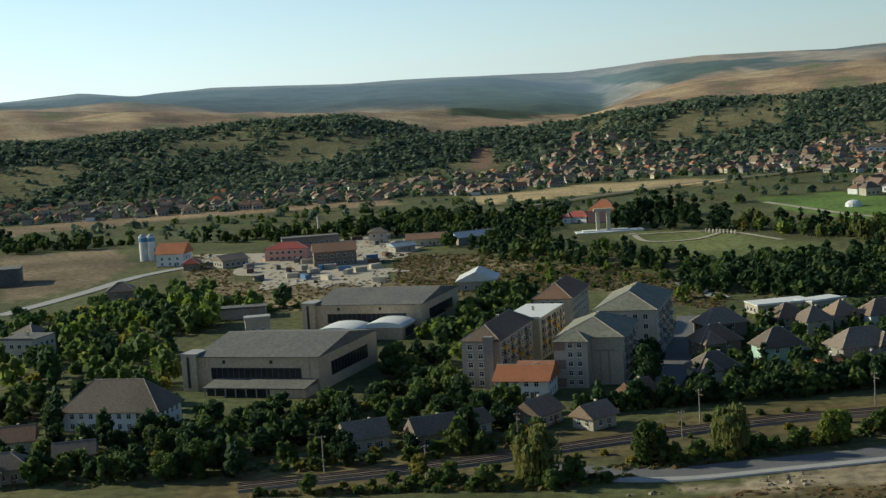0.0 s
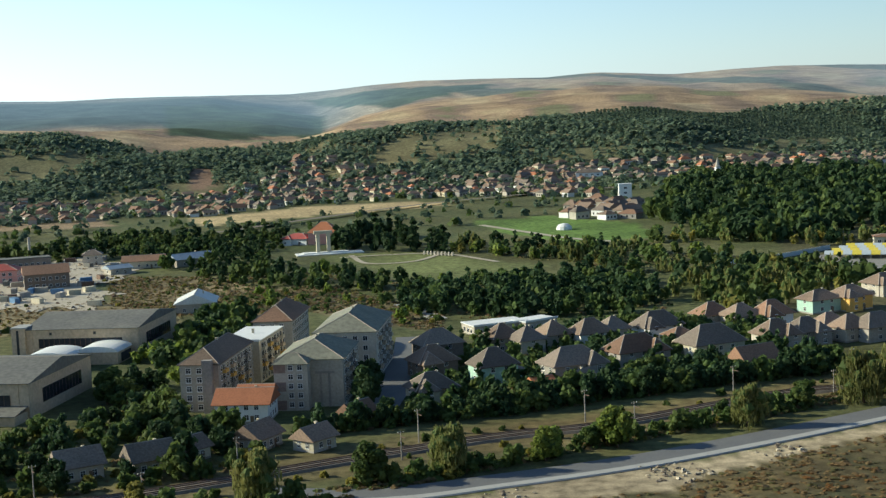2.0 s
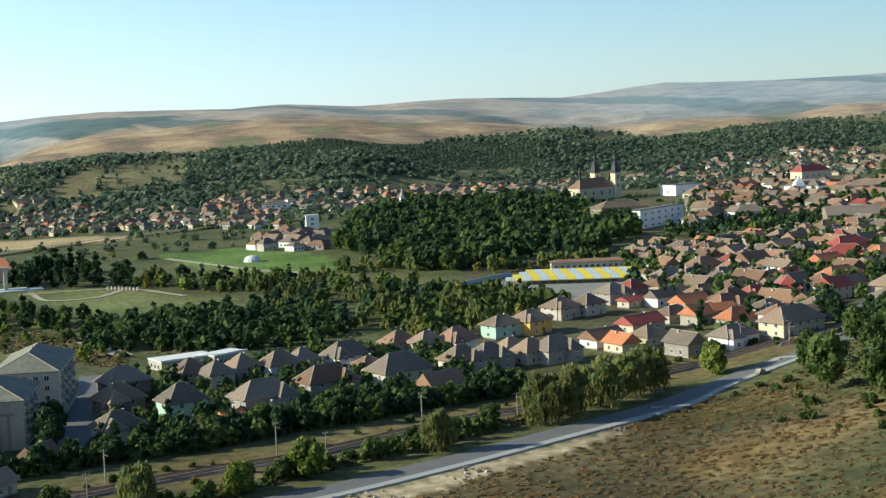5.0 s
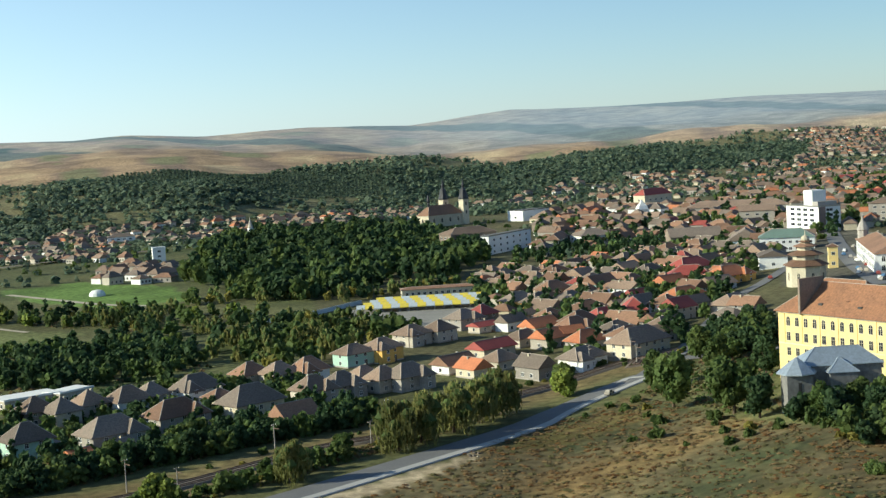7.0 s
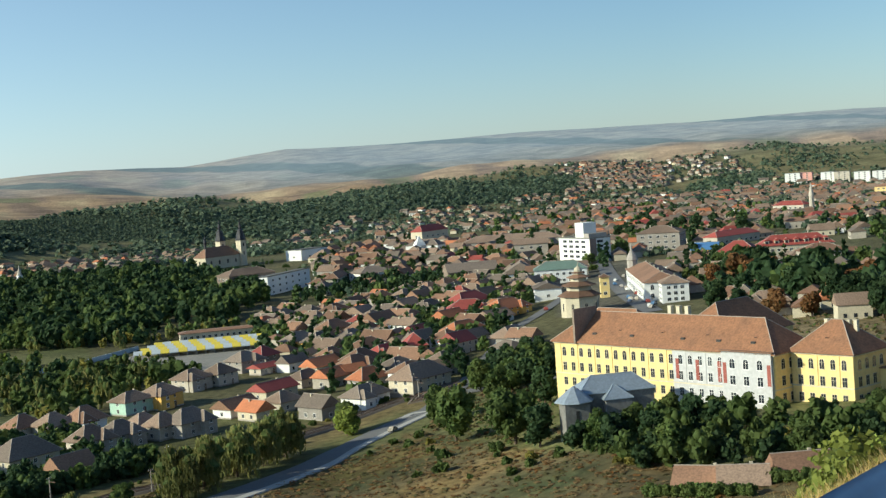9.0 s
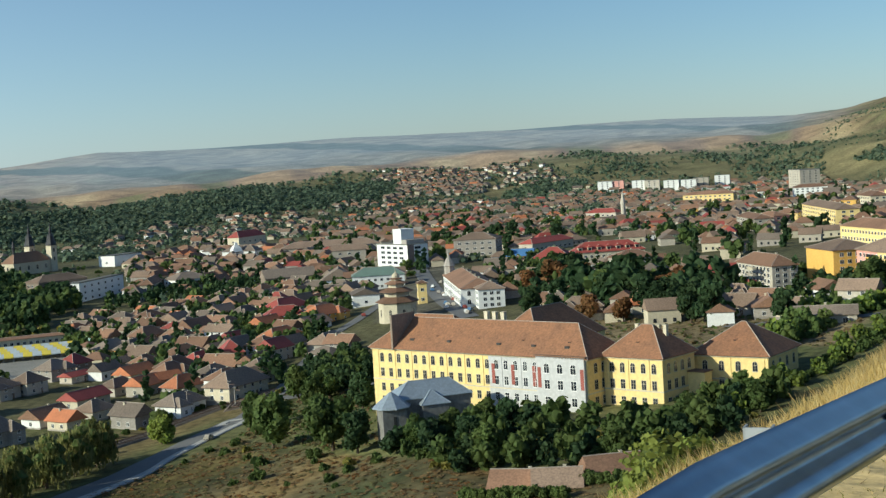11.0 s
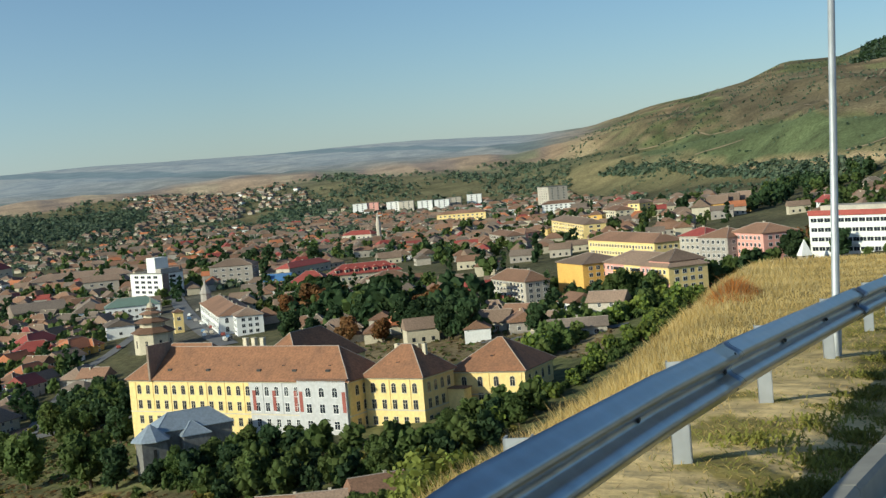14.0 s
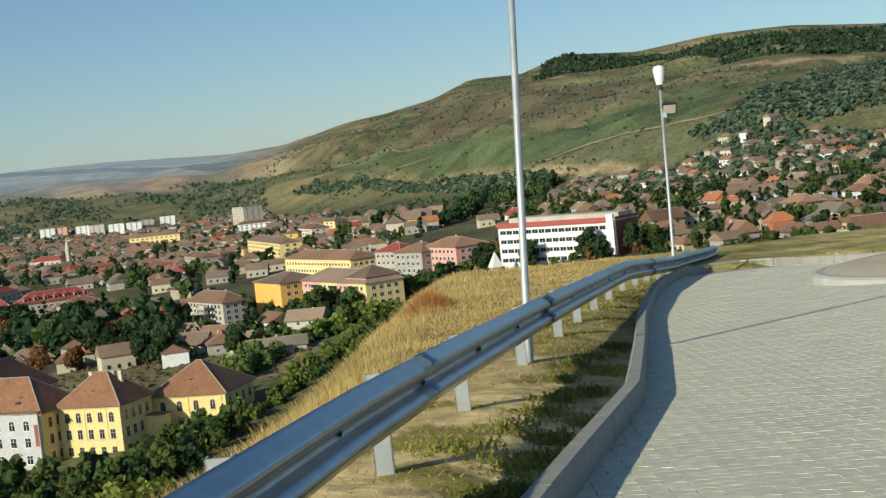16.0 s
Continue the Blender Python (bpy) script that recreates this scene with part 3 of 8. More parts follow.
def build_ground():
    az = np.concatenate([np.arange(-22, 90, 0.36), np.arange(90, 338, 4.0)])
    rr = np.concatenate([[0.3], np.geomspace(1.0, 60, 150), np.geomspace(61.5, 4950, 275)])
    A, R = np.meshgrid(np.radians(az), rr)
    x, y = (R * np.sin(A)).ravel(), (R * np.cos(A)).ravel()
    z = height(x, y)
    n, m = len(az), len(rr)
    i, j = np.meshgrid(np.arange(n), np.arange(m - 1))
    k = (i + 1) % n
    quads = np.stack([j * n + i, (j + 1) * n + i, (j + 1) * n + k, j * n + k], -1).reshape(-1, 4)
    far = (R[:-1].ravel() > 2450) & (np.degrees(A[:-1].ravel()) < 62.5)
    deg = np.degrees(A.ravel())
    # weight of the added haze glow, rising with distance
    haze_weight = ramp(R.ravel(), 2450, 3900) * (1 - ramp(deg, 57, 62.5)) * (1 - 0.5 * ramp(deg, 6, 10) * (1 - ramp(deg, 22, 34)))
    tint = np.column_stack([cover_colours(x, y), haze_weight])
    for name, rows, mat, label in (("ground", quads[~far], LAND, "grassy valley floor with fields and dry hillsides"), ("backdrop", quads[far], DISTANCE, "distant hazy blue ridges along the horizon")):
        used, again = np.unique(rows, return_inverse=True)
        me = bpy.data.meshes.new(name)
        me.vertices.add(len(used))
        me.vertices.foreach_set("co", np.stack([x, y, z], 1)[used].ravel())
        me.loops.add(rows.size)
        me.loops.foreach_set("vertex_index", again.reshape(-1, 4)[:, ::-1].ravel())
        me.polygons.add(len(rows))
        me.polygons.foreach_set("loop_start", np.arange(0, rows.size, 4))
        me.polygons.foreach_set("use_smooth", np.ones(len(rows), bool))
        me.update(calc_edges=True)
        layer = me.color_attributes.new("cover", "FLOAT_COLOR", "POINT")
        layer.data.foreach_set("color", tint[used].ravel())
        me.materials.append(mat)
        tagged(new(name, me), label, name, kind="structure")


build_ground()
structure("road", ribbon(ROAD, [(-4.2, 0), (4.2, 0)], 0.25), ASPHALT, "grey asphalt valley road along the railway", "road")
structure("road", ribbon(ROAD_ON, [(-3.0, 0), (3.0, 0)], 0.25), ASPHALT, "grey asphalt street climbing into the town", "road")
structure("road", ribbon([ROAD[-2], ROAD[-1], (309.7, 381.5), (317.0, 373.4), (319.7, 354.7)], [(-4.0, 0), (4.0, 0)], 0.28), ASPHALT, "grey asphalt road below the college", "road")
structure("road_verge", ribbon(ROAD, [(4.2, 0.05), (4.3, 0.2), (7.0, 0.2), (7.4, -0.1)], 0.2), CONCRETE, "pale concrete edge strip along the road", "verge")
structure("railway_bed", ribbon(RAILWAY, [(-4.2, -0.4), (-3.1, 0.4), (3.1, 0.4), (4.2, -0.4)], 0.2), BALLAST, "brown ballast bed of a railway", "railway")
for off in (-2.3, -0.9, 0.9, 2.3):
    structure("rail_track", ribbon(RAILWAY, [(off - 0.1, 0.4), (off - 0.1, 0.6), (off + 0.1, 0.6), (off + 0.1, 0.4)], 0.2), IRON, "rusty steel railway rail on the ballast", "rail")
structure("street", ribbon([(411.5, 277.4), (413.6, 254.0), (417.0, 224.4)], [(-3.5, 0), (3.5, 0)], 0.3), ASPHALT, "asphalt side street behind the college", "road")
structure("street", ribbon([(445.9, 431.0), (503.9, 504.7), (591.3, 604.9), (716.4, 741.2)], [(-4.6, 0), (4.6, 0)], 0.3), ASPHALT, "asphalt main street in the town centre", "road")
EARTH = material("dry_earth", (0.29, 0.225, 0.14), 0.95, 0.25, 0.5, 0.05, 0.2)
for line in ([(1722.3, 808.2), (1706.6, 767.8), (1688.2, 725.5)], [(1370.3, 484.1), (1346.6, 433.9), (1317.7, 385.3), (1218.7, 277.9), (1208.8, 246.5)], [(2171.2, 1065.9), (2357.7, 1110.9), (2948.1, 1337.3), (3106.5, 1385.5)], [(2070.6, 697.6), (2435.1, 764.4)], [(2106.7, 1114.9), (2059.7, 1008.1), (1952.6, 861.9)], [(1851.4, 704.4), (1656.1, 564.5), (2088.7, 612.1)]):
    structure("hill_track", ribbon(line, [(-1.7, 0), (1.7, 0)], 0.8, 25.0), EARTH, "pale earth track across the hillside", "path")
MARKET_PAVING = material("market_paving", (0.27, 0.255, 0.225), 0.9, 0.2, 1.0, 0.1, 0.1)
patch("yard", YARD, GRAVEL, 0.3, "pale gravel yard between workshops", "yard", 5.0, 0.5)
patch("market_ground", MARKET, MARKET_PAVING, 0.3, "pale paved market ground", "pavement")
structure("street", ribbon([(49.5, 379.4), (61.8, 418.9), (74.5, 462.7), (83.1, 506.2)], [(-6, 0), (6, 0)], 0.25), ASPHALT, "asphalt street between apartment blocks and houses", "road")
for line in (ROAD, ROAD_ON, RAILWAY):
    for p in spread(line, 6):
        take(p, 6.5)


# ---- the lane on the hill: kerb, paving, guard rail, lamps ----
def kerb_line():
    pts = [(-6, -2.3), (-1, -1.25), (3, -0.4), (6.75, 0.44), (8.05, 0.74), (10.05, 1.2), (10.6, 1.3), (13.65, 1.74), (18.3, 2.4), (24.3, 3.45), (28, 4.2), (30.7, 4.9), (32.0, 5.6), (32.3, 6.3), (31.5, 6.9), (30.2, 7.2), (28.4, 7.75), (27.2, 8.2), (25, 9.3), (22.5, 11.5)]
    return spread(pts, 0.5)


def lane_point(s, q, up=0.0):
    x, y = lane_xy(s, q)
    return x, y, float(lane_z(np.array(min(s, 46.0)))) + up


def build_lane():
    line = kerb_line()
    paving = Shape()
    rows, m = np.arange(-6, 32.2, 0.5), 9
    for s in rows:
        left = float(kerb_q(np.array(s))) - 0.04
        right = left + 9.0 if s < 26 else float(np.interp(s, (26, 28.4, 30.2, 31.5, 32.2), (8.8, 7.8, 7.25, 6.95, 6.4)))
        for j in range(m):
            paving.v.append(lane_point(s, left + (right - left) * j / (m - 1), -0.14))
    for i in range(len(rows) - 1):
        for j in range(m - 1):
            paving.f.append((i * m + j, i * m + j + 1, (i + 1) * m + j + 1, (i + 1) * m + j))
            paving.k.append(0)
    structure("lane", paving, PAVING, "pale grey concrete lane on the hill", "road")
    kerb = new("kerb")
    tagged(kerb, "grey concrete kerb stones along the lane", "kerb", kind="structure")
    fine = line[::2]
    for a, b in zip(fine, fine[1:]):
        d = b - a
        L = float(np.linalg.norm(d))
        ns = np.array([-d[1], d[0]]) / L
        s = Shape()
        prof = ((0.0, -0.3), (-0.012, 0.02), (-0.03, 0.045), (-0.12, 0.045), (-0.14, 0.02), (-0.14, -0.3))
        for e in (a + d * 0.006, a + d * 0.994):
            for o, up in prof:
                s.v.append(lane_point(e[0] + ns[0] * o, e[1] + ns[1] * o, up))
        n = len(prof)
        for j in range(n - 1):
            s.f.append((j, j + 1, n + j + 1, n + j))
            s.k.append(0)
        s.f += [tuple(range(n))[::-1], tuple(range(n, 2 * n))]
        s.k += [0, 0]
        part("kerb_stone", s, KERB_STONE, kerb)


KERB_STONE = material("kerb_concrete", (0.31, 0.30, 0.27), 0.92, 0.15, 5.0, 0.4, 0.25, tint=(0.24, 0.23, 0.2))
PAVING = material("lane_paving", (0.40, 0.39, 0.36), 0.9, 0.08, 9.0, 0.5, 0.35, tint=(0.34, 0.33, 0.31))
build_lane()


def w_profile():
    """Cross-section of a two-wave guard-rail beam: (towards the lane, up)."""
    out = []
    for i in range(17):
        k = i / 16
        out.append((0.042 * math.cos(k * 4 * math.pi + math.pi) + 0.04, 0.31 * k))
    return out


def rail_drop(s):
    """How far the beam dips below its usual height where the lane bends away."""
    return float(np.interp(s, (14, 22, 29, 36, 46), (0, -0.08, -0.19, -0.27, -0.3)))


def build_rail():
    rail = new("guard_rail")
    tagged(rail, "galvanised steel guard rail with two-wave beam on posts", "guard rail")
    base = 0.245
    edges = [-3.98 + 6.05 * i for i in range(8)]
    prof = w_profile()
    for n, (a, b) in enumerate(zip(edges, edges[1:])):
        sh = Shape()
        steps = 18
        lap = 0.12
        for i in range(steps + 1):
            s = a - lap + (b + lap - a) * i / steps
            q = float(rail_q(np.array(s)))
            dq = (float(rail_q(np.array(s + 0.1))) - q) / 0.1
            L = math.hypot(1, dq)
            for o, up in prof:
                o2 = o + 0.016 * (n % 2)
                sh.v.append(lane_point(s - dq / L * o2, q + o2 / L, base + up + rail_drop(s)))
        m = len(prof)
        for i in range(steps):
            for j in range(m - 1):
                sh.f.append((i * m + j, i * m + j + 1, (i + 1) * m + j + 1, (i + 1) * m + j))
                sh.k.append(0)
        beam = part("beam", sh, STEEL, rail, smooth=True)
        beam.modifiers.new("thickness", "SOLIDIFY").thickness = 0.004
        # near-black strip in place of the shadow line at the lap
        edge = Shape()
        for k in (-0.012, 0.0):
            s = b + lap + k
            q = float(rail_q(np.array(s)))
            for o, up in prof:
                edge.v.append(lane_point(s, q + o + 0.024, base + up + rail_drop(s)))
        for j in range(m - 1):
            edge.f.append((j, j + 1, m + j + 1, m + j))
            edge.k.append(0)
        part("lap_shadow", edge, DARK, beam, "dark strip standing in for the shadow where two beams overlap", smooth=True)
        for back, up, rad in ((0.06, 0.155, 0.016), (2.0, 0.155, 0.012), (4.0, 0.155, 0.012), (0.06, 0.06, 0.009), (0.06, 0.25, 0.009)):
            s = b - back
            at = pose(*lane_point(s, float(rail_q(np.array(s))) + (0.022 if up == 0.155 else 0.085), base + up + rail_drop(s)), 0, 0, -math.degrees(LANE)) @ pose(0, 0, 0, 90, 0, 0)
            part("bolt", Shape().tube([(0, 0, -0.03, rad), (0, 0, 0.012, rad), (0, 0, 0.018, rad * 0.6)], 10), DARK, beam, at=at)
    for s in [-5.2 + 2.52 * k for k in range(7)] + [12.95] + [15.65 + 1.77 * k for k in range(13)]:
        q = float(rail_q(np.array(s))) - 0.09
        x, y, z = lane_point(s, q)
        sh = Shape()
        sh.box(-0.05, 0.05, -0.004, 0.004, -0.3, 0.53).box(-0.05, -0.043, -0.06, 0.004, -0.3, 0.53).box(0.043, 0.05, -0.06, 0.004, -0.3, 0.53)
        part("post", sh, POST_STEEL, rail, "bright galvanised channel post", at=pose(x, y, z + rail_drop(s), 0, 0, 180 - math.degrees(LANE)))


build_rail()


def lamp_post(s, q, tall, lean, label):
    x, y, z = lane_point(s, q)
    ob = tagged(new("street_lamp"), label, "street lamp")
    ob.matrix_world = pose(x, y, z - 0.1) @ Matrix.Rotation(radians(lean), 4, (FWD[0], FWD[1], 0))
    part("pole", Shape().tube([(0, 0, -0.3, 0.047), (0, 0, 0.55, 0.047), (0, 0, 0.6, 0.036), (0, 0, tall, 0.028)], 12), POST_STEEL, ob, smooth=True)
    part("collar", Shape().tube([(0, 0, tall - 0.02, 0.05), (0, 0, tall + 0.08, 0.05)], 10), DARK, ob)
    part("globe", Shape().tube([(0, 0, tall + 0.08, 0.07), (0, 0, tall + 0.2, 0.1), (0, 0, tall + 0.4, 0.13), (0, 0, tall + 0.46, 0.1), (0, 0, tall + 0.48, 0.03)], 12), WHITE, ob, "white glass lantern", smooth=True)
    sh = Shape()
    sh.box(-0.16, 0.16, -0.05, 0.05, -0.12, 0.12)
    sh.box(-0.13, 0.13, -0.056, -0.05, -0.09, 0.09, 1)
    part("floodlight", sh, [DARK, PALE], ob, "grey floodlight", at=pose(0.1, -0.12, tall - 0.42, 20, 0, -60))
    part("bracket", Shape().box(-0.02, 0.02, -0.1, 0.02, tall - 0.6, tall - 0.5), STEEL, ob)


lamp_post(13.2, 0.575, 5.2, 3.0, "tall galvanised street lamp behind the guard rail")
lamp_post(30.1, 4.54, 3.93, 0.8, "galvanised street lamp with white lantern and floodlight")


# ---- buildings ----
def window_mesh(w, h, mats, arched=False, plain=False):
    """A window set in its frame: frame, pane and glazing bars; the top may be round."""
    s = Shape()

    def outline(half, low, top, y, k):
        if arched:
            rise = half
            pts = [(half, low), *[(half * math.cos(a), top - rise + rise * math.sin(a)) for a in (0.0, 0.6, 1.2, math.pi - 1.2, math.pi - 0.6, math.pi)], (-half, low)]
        else:
            pts = [(half, low), (half, top), (-half, top), (-half, low)]
        front = [(x, y, z) for x, z in pts]
        s.face(front, k)
        for (x0, z0), (x1, z1) in zip(pts, pts[1:] + pts[:1]):
            s.face([(x0, y, z0), (x0, 0.05, z0), (x1, 0.05, z1), (x1, y, z1)], k)

    outline(w / 2 + 0.12, -0.12, h + 0.12, -0.05, 0)
    outline(w / 2, 0, h, -0.07, 1)
    s.box(-0.04, 0.04, -0.09, -0.065, 0, h - (0.1 if arched else 0), 0)
    if plain:
        return s.mesh("window", mats)
    s.box(-w / 2, w / 2, -0.09, -0.065, h * 0.62, h * 0.62 + 0.07, 0)
    s.box(-w / 2 - 0.15, w / 2 + 0.15, -0.14, 0.0, -0.2, -0.1, 0)
    return s.mesh("window", mats)


WINDOWS = {}


def window_for(w, h, frame_mat, arched=False, plain=False):
    key = (round(w, 2), round(h, 2), frame_mat.name, arched, plain)
    if key not in WINDOWS:
        WINDOWS[key] = window_mesh(w, h, [frame_mat, GLASS], arched, plain)
    return WINDOWS[key]


def facing(place, heading, turn):
    """Whether a side of a building can be seen from the lane."""
    a = radians(heading + turn - 90)
    return math.cos(a) * place[0] + math.sin(a) * place[1] < 0


def wall_windows(parent, place, heading, w, d, floors, storey, first, gap, ww=1.1, wh=1.3, frame_mat=None, arched=False, sides="fblr"):
    """Windows on the sides of a body w by d, its middle at the origin."""
    if math.hypot(*place) > 850:
        gap, ww = gap * 1.7, ww * 1.5
    me = window_for(ww, wh, frame_mat or WHITE, arched, math.hypot(*place) > 430)
    for side in sides:
        span, off, turn = {"f": (w, d / 2, 0), "b": (w, d / 2, 180), "r": (d, w / 2, 90), "l": (d, w / 2, 270)}[side]
        if not facing(place, heading, turn):
            continue
        n = max(1, int((span - 1.2) / gap))
        for k in range(floors):
            for i in range(n):
                u = (i - (n - 1) / 2) * gap
                part("window", me, [], parent, at=pose(0, 0, 0, 0, 0, turn) @ pose(u, -off - 0.004, first + k * storey))


def hip_roof(w, d, z, h, over=0.5, gable=False, turned=None, caps=True):
    """Tiled roof with eaves of real thickness over a body w by d, ridge along the longer side, and its capped hips."""
    turned = d > w if turned is None else turned
    if turned:
        w, d = d, w
    s = Shape()
    a, b = w / 2 + over, d / 2 + over
    r = a if gable else max(0.15, a - b * 0.98)
    e, t = z - 0.1, 0.18
    low = [(-a, -b, e), (a, -b, e), (a, b, e), (-a, b, e)]
    up = [(x, y, e + t) for x, y, _ in low]
    r0, r1 = (-r, 0, z + h), (r, 0, z + h)
    s.face([up[0], up[1], r1, r0])
    s.face([up[2], up[3], r0, r1])
    s.face([up[1], up[2], r1])
    s.face([up[3], up[0], r0])
    s.face(low[::-1])
    for i in range(4):
        j = (i + 1) % 4
        s.face([low[i], low[j], up[j], up[i]])
    for p, q in () if not caps else ([(r0, r1)] if gable else [(r0, r1), (up[0], r0), (up[3], r0), (up[1], r1), (up[2], r1)]):
        p, q = Vector(p), Vector(q)
        side = (q - p).cross(Vector((0, 0, 1))).normalized() * 0.16
        lift = Vector((0, 0, 0.12))
        base = Vector((0, 0, -0.05))
        s.face([p + side + base, q + side + base, q + lift, p + lift], 1)
        s.face([q - side + base, p - side + base, p + lift, q + lift], 1)
    if turned:
        s.v = [(-y, x, zz) for x, y, zz in s.v]
    return s


RIDGE = material("ridge_tiles", (0.36, 0.30, 0.25), 0.85, 0.2, 2.0, 0.3, 0.1)


def gable_ends(body, w, d, eave, rise, turned=None):
    if d > w if turned is None else turned:
        for sy in (-d / 2, d / 2):
            q = [(-w / 2, sy, eave), (w / 2, sy, eave), (0, sy, eave + rise * 0.94)]
            body.face(q if sy < 0 else q[::-1])
    else:
        for sx in (-w / 2, w / 2):
            q = [(sx, -d / 2, eave), (sx, d / 2, eave), (sx, 0, eave + rise * 0.94)]
            body.face(q if sx > 0 else q[::-1])


def chimney(parent, x, y, z, h=1.3, w=0.55, mat=None):
    s = Shape().box(x - w / 2, x + w / 2, y - w / 2, y + w / 2, z - 1.2, z + h)
    s.box(x - w / 2 - 0.08, x + w / 2 + 0.08, y - w / 2 - 0.08, y + w / 2 + 0.08, z + h, z + h + 0.15)
    part("chimney", s, mat or CREAM, parent)


def house(p, heading, w, d, eave, rise, wall=PALE, roof=ROOF_BROWN, gable=False, label="", group="town houses", annex=False, dormers=0, z=None, wing=None):
    if not label:
        label = "%s house with a %s %s roof" % (WALL_WORD[wall.name], ROOF_WORD[roof.name], "gabled" if gable else "hipped")
    ob = thing("house", p, heading, label, "house", group, z)
    body = Shape().box(-w / 2, w / 2, -d / 2, d / 2, -2.0, eave)
    if gable:
        gable_ends(body, w, d, eave, rise * 1.1)
    part("wall", body, wall, ob)
    part("plinth", Shape().box(-w / 2 - 0.06, w / 2 + 0.06, -d / 2 - 0.06, d / 2 + 0.06, -2.0, 0.5), GREY, ob)
    part("roof", hip_roof(w, d, eave, rise * 1.1, gable=gable, over=0.85), [roof, RIDGE], ob)
    wall_windows(ob, p, heading, w, d, 2 if eave > 4.4 else 1, 2.75, 1.0, 2.8 if math.hypot(*p) < 420 else 4.4)
    part("door", Shape().box(w * 0.2 - 0.5, w * 0.2 + 0.5, -d / 2 - 0.08, -d / 2, 0, 2.1), TIMBER, ob)
    chimney(ob, w * 0.18, d * 0.1, eave + rise * 0.72)
    if wing if wing is not None else (w > 11 and not gable and int(p[0] * 7) % 3):
        ww, out = d * 0.62, 2.2
        u = (-1 if int(p[1]) % 2 else 1) * (w / 2 - ww / 2 - 0.3)
        part("wing", Shape().box(u - ww / 2, u + ww / 2, -d / 2 - out, -d / 2 + 0.5, -2.0, eave - 0.15), wall, ob)
        part("wing_roof", hip_roof(ww, d * 0.5 + out, eave - 0.14, rise * 0.78), [roof, RIDGE], ob).location = (u, -d / 4 - out / 2, 0)
        for z0 in ((1.0, 3.75) if eave > 4.4 else (1.0,)):
            part("window", window_for(1.1, 1.3, WHITE), [], ob, at=pose(u, -d / 2 - out - 0.004, z0))
    for i in range(dormers):
        dormer(ob, (i - (dormers - 1) / 2) * w / (dormers + 0.6), -d * 0.3, eave + rise * 0.38, roof)
    if annex:
        part("annex", Shape().box(w / 2, w / 2 + 3.2, -d / 2 + 1, d / 2 - 1.5, -2.0, eave * 0.6), wall, ob)
        part("annex_roof", Shape().box(w / 2, w / 2 + 3.5, -d / 2 + 0.7, d / 2 - 1.2, eave * 0.6, eave * 0.6 + 0.22), roof, ob)
    take(p, max(w, d) * 0.58 + 1)
    return ob


WALL_WORD = {"white_paint": "white-painted", "cream_render": "cream rendered", "pale_render": "pale rendered", "grey_render": "grey rendered", "brown_render": "brown rendered",
             "yellow_render": "yellow rendered", "mint_render": "mint green", "ochre_render": "orange-yellow", "pink_render": "pink rendered", "sand_render": "sand-coloured"}
ROOF_WORD = {"brown_tiles": "brown tiled", "weathered_tiles": "dark weathered tile", "orange_tiles": "bright orange tiled", "red_tiles": "red", "old_clay_tiles": "old clay tile",
             "roofing_felt": "grey felt", "zinc_sheet": "grey zinc", "white_paint": "white"}


def dormer(parent, x, y, z, roof):
    s = Shape().box(x - 0.6, x + 0.6, y - 0.2, y + 1.6, z - 0.6, z + 0.7)
    ob = part("dormer", s, roof, parent)
    part("dormer_window", Shape().box(x - 0.45, x + 0.45, y - 0.24, y - 0.2, z - 0.3, z + 0.5), GLASS, ob)


def block(name, p, heading, w, d, eave, rise, wall, roof, label, floors, gap=3.2, ww=1.5, wh=1.4, gable=False, group="", category="apartment block", sides="fblr", z=None, frame_mat=None, chimneys=True, arched=False, turned=None):
    ob = thing(name, p, heading, label, category, group, z)
    body = Shape().box(-w / 2, w / 2, -d / 2, d / 2, -3, eave)
    if gable:
        gable_ends(body, w, d, eave, rise, turned)
    part("wall", body, wall, ob)
    if rise > 0.8:
        part("roof", hip_roof(w, d, eave, rise, gable=gable, over=0.6, turned=turned), [roof, RIDGE], ob)
    else:
        s = Shape().box(-w / 2 - 0.3, w / 2 + 0.3, -d / 2 - 0.3, d / 2 + 0.3, eave, eave + 0.3)
        s.box(-w / 2 - 0.3, w / 2 + 0.3, -d / 2 - 0.3, -d / 2, eave + 0.3, eave + 0.7)
        part("roof", s, roof, ob)
    st = (eave - 0.6) / floors
    if sides:
        wall_windows(ob, p, heading, w, d, floors, st, st * 0.3, gap, ww, min(wh, st * 0.62), frame_mat, arched, sides)
    if chimneys:
        for i in range(max(1, int(w / 14))):
            chimney(ob, -w / 2 + w * (i + 0.5) / max(1, int(w / 14)), 0.6, eave + rise * 0.8, 1.2, 0.7)
    c, s = math.cos(radians(heading)), math.sin(radians(heading))
    nu, nv = max(1, int(w / 7)), max(1, int(d / 7))
    for i in range(nu):
        for j in range(nv):
            u, v = (i + 0.5) / nu * w - w / 2, (j + 0.5) / nv * d - d / 2
            take((p[0] + c * u - s * v, p[1] + s * u + c * v), max(w / nu, d / nv) * 0.65 + 1.5)
    return ob


def band(ob, w, d, z0, z1, x0, x1, mat, label="", side="f", name="window_band", depth=0.08):
    """A long strip set on the front or on the right-hand end."""
    if side == "f":
        s = Shape().box(x0, x1, -d / 2 - depth, -d / 2 - 0.003, z0, z1)
    else:
        s = Shape().box(w / 2 + 0.003, w / 2 + depth, x0, x1, z0, z1)
    return part(name, s, mat, ob, label)


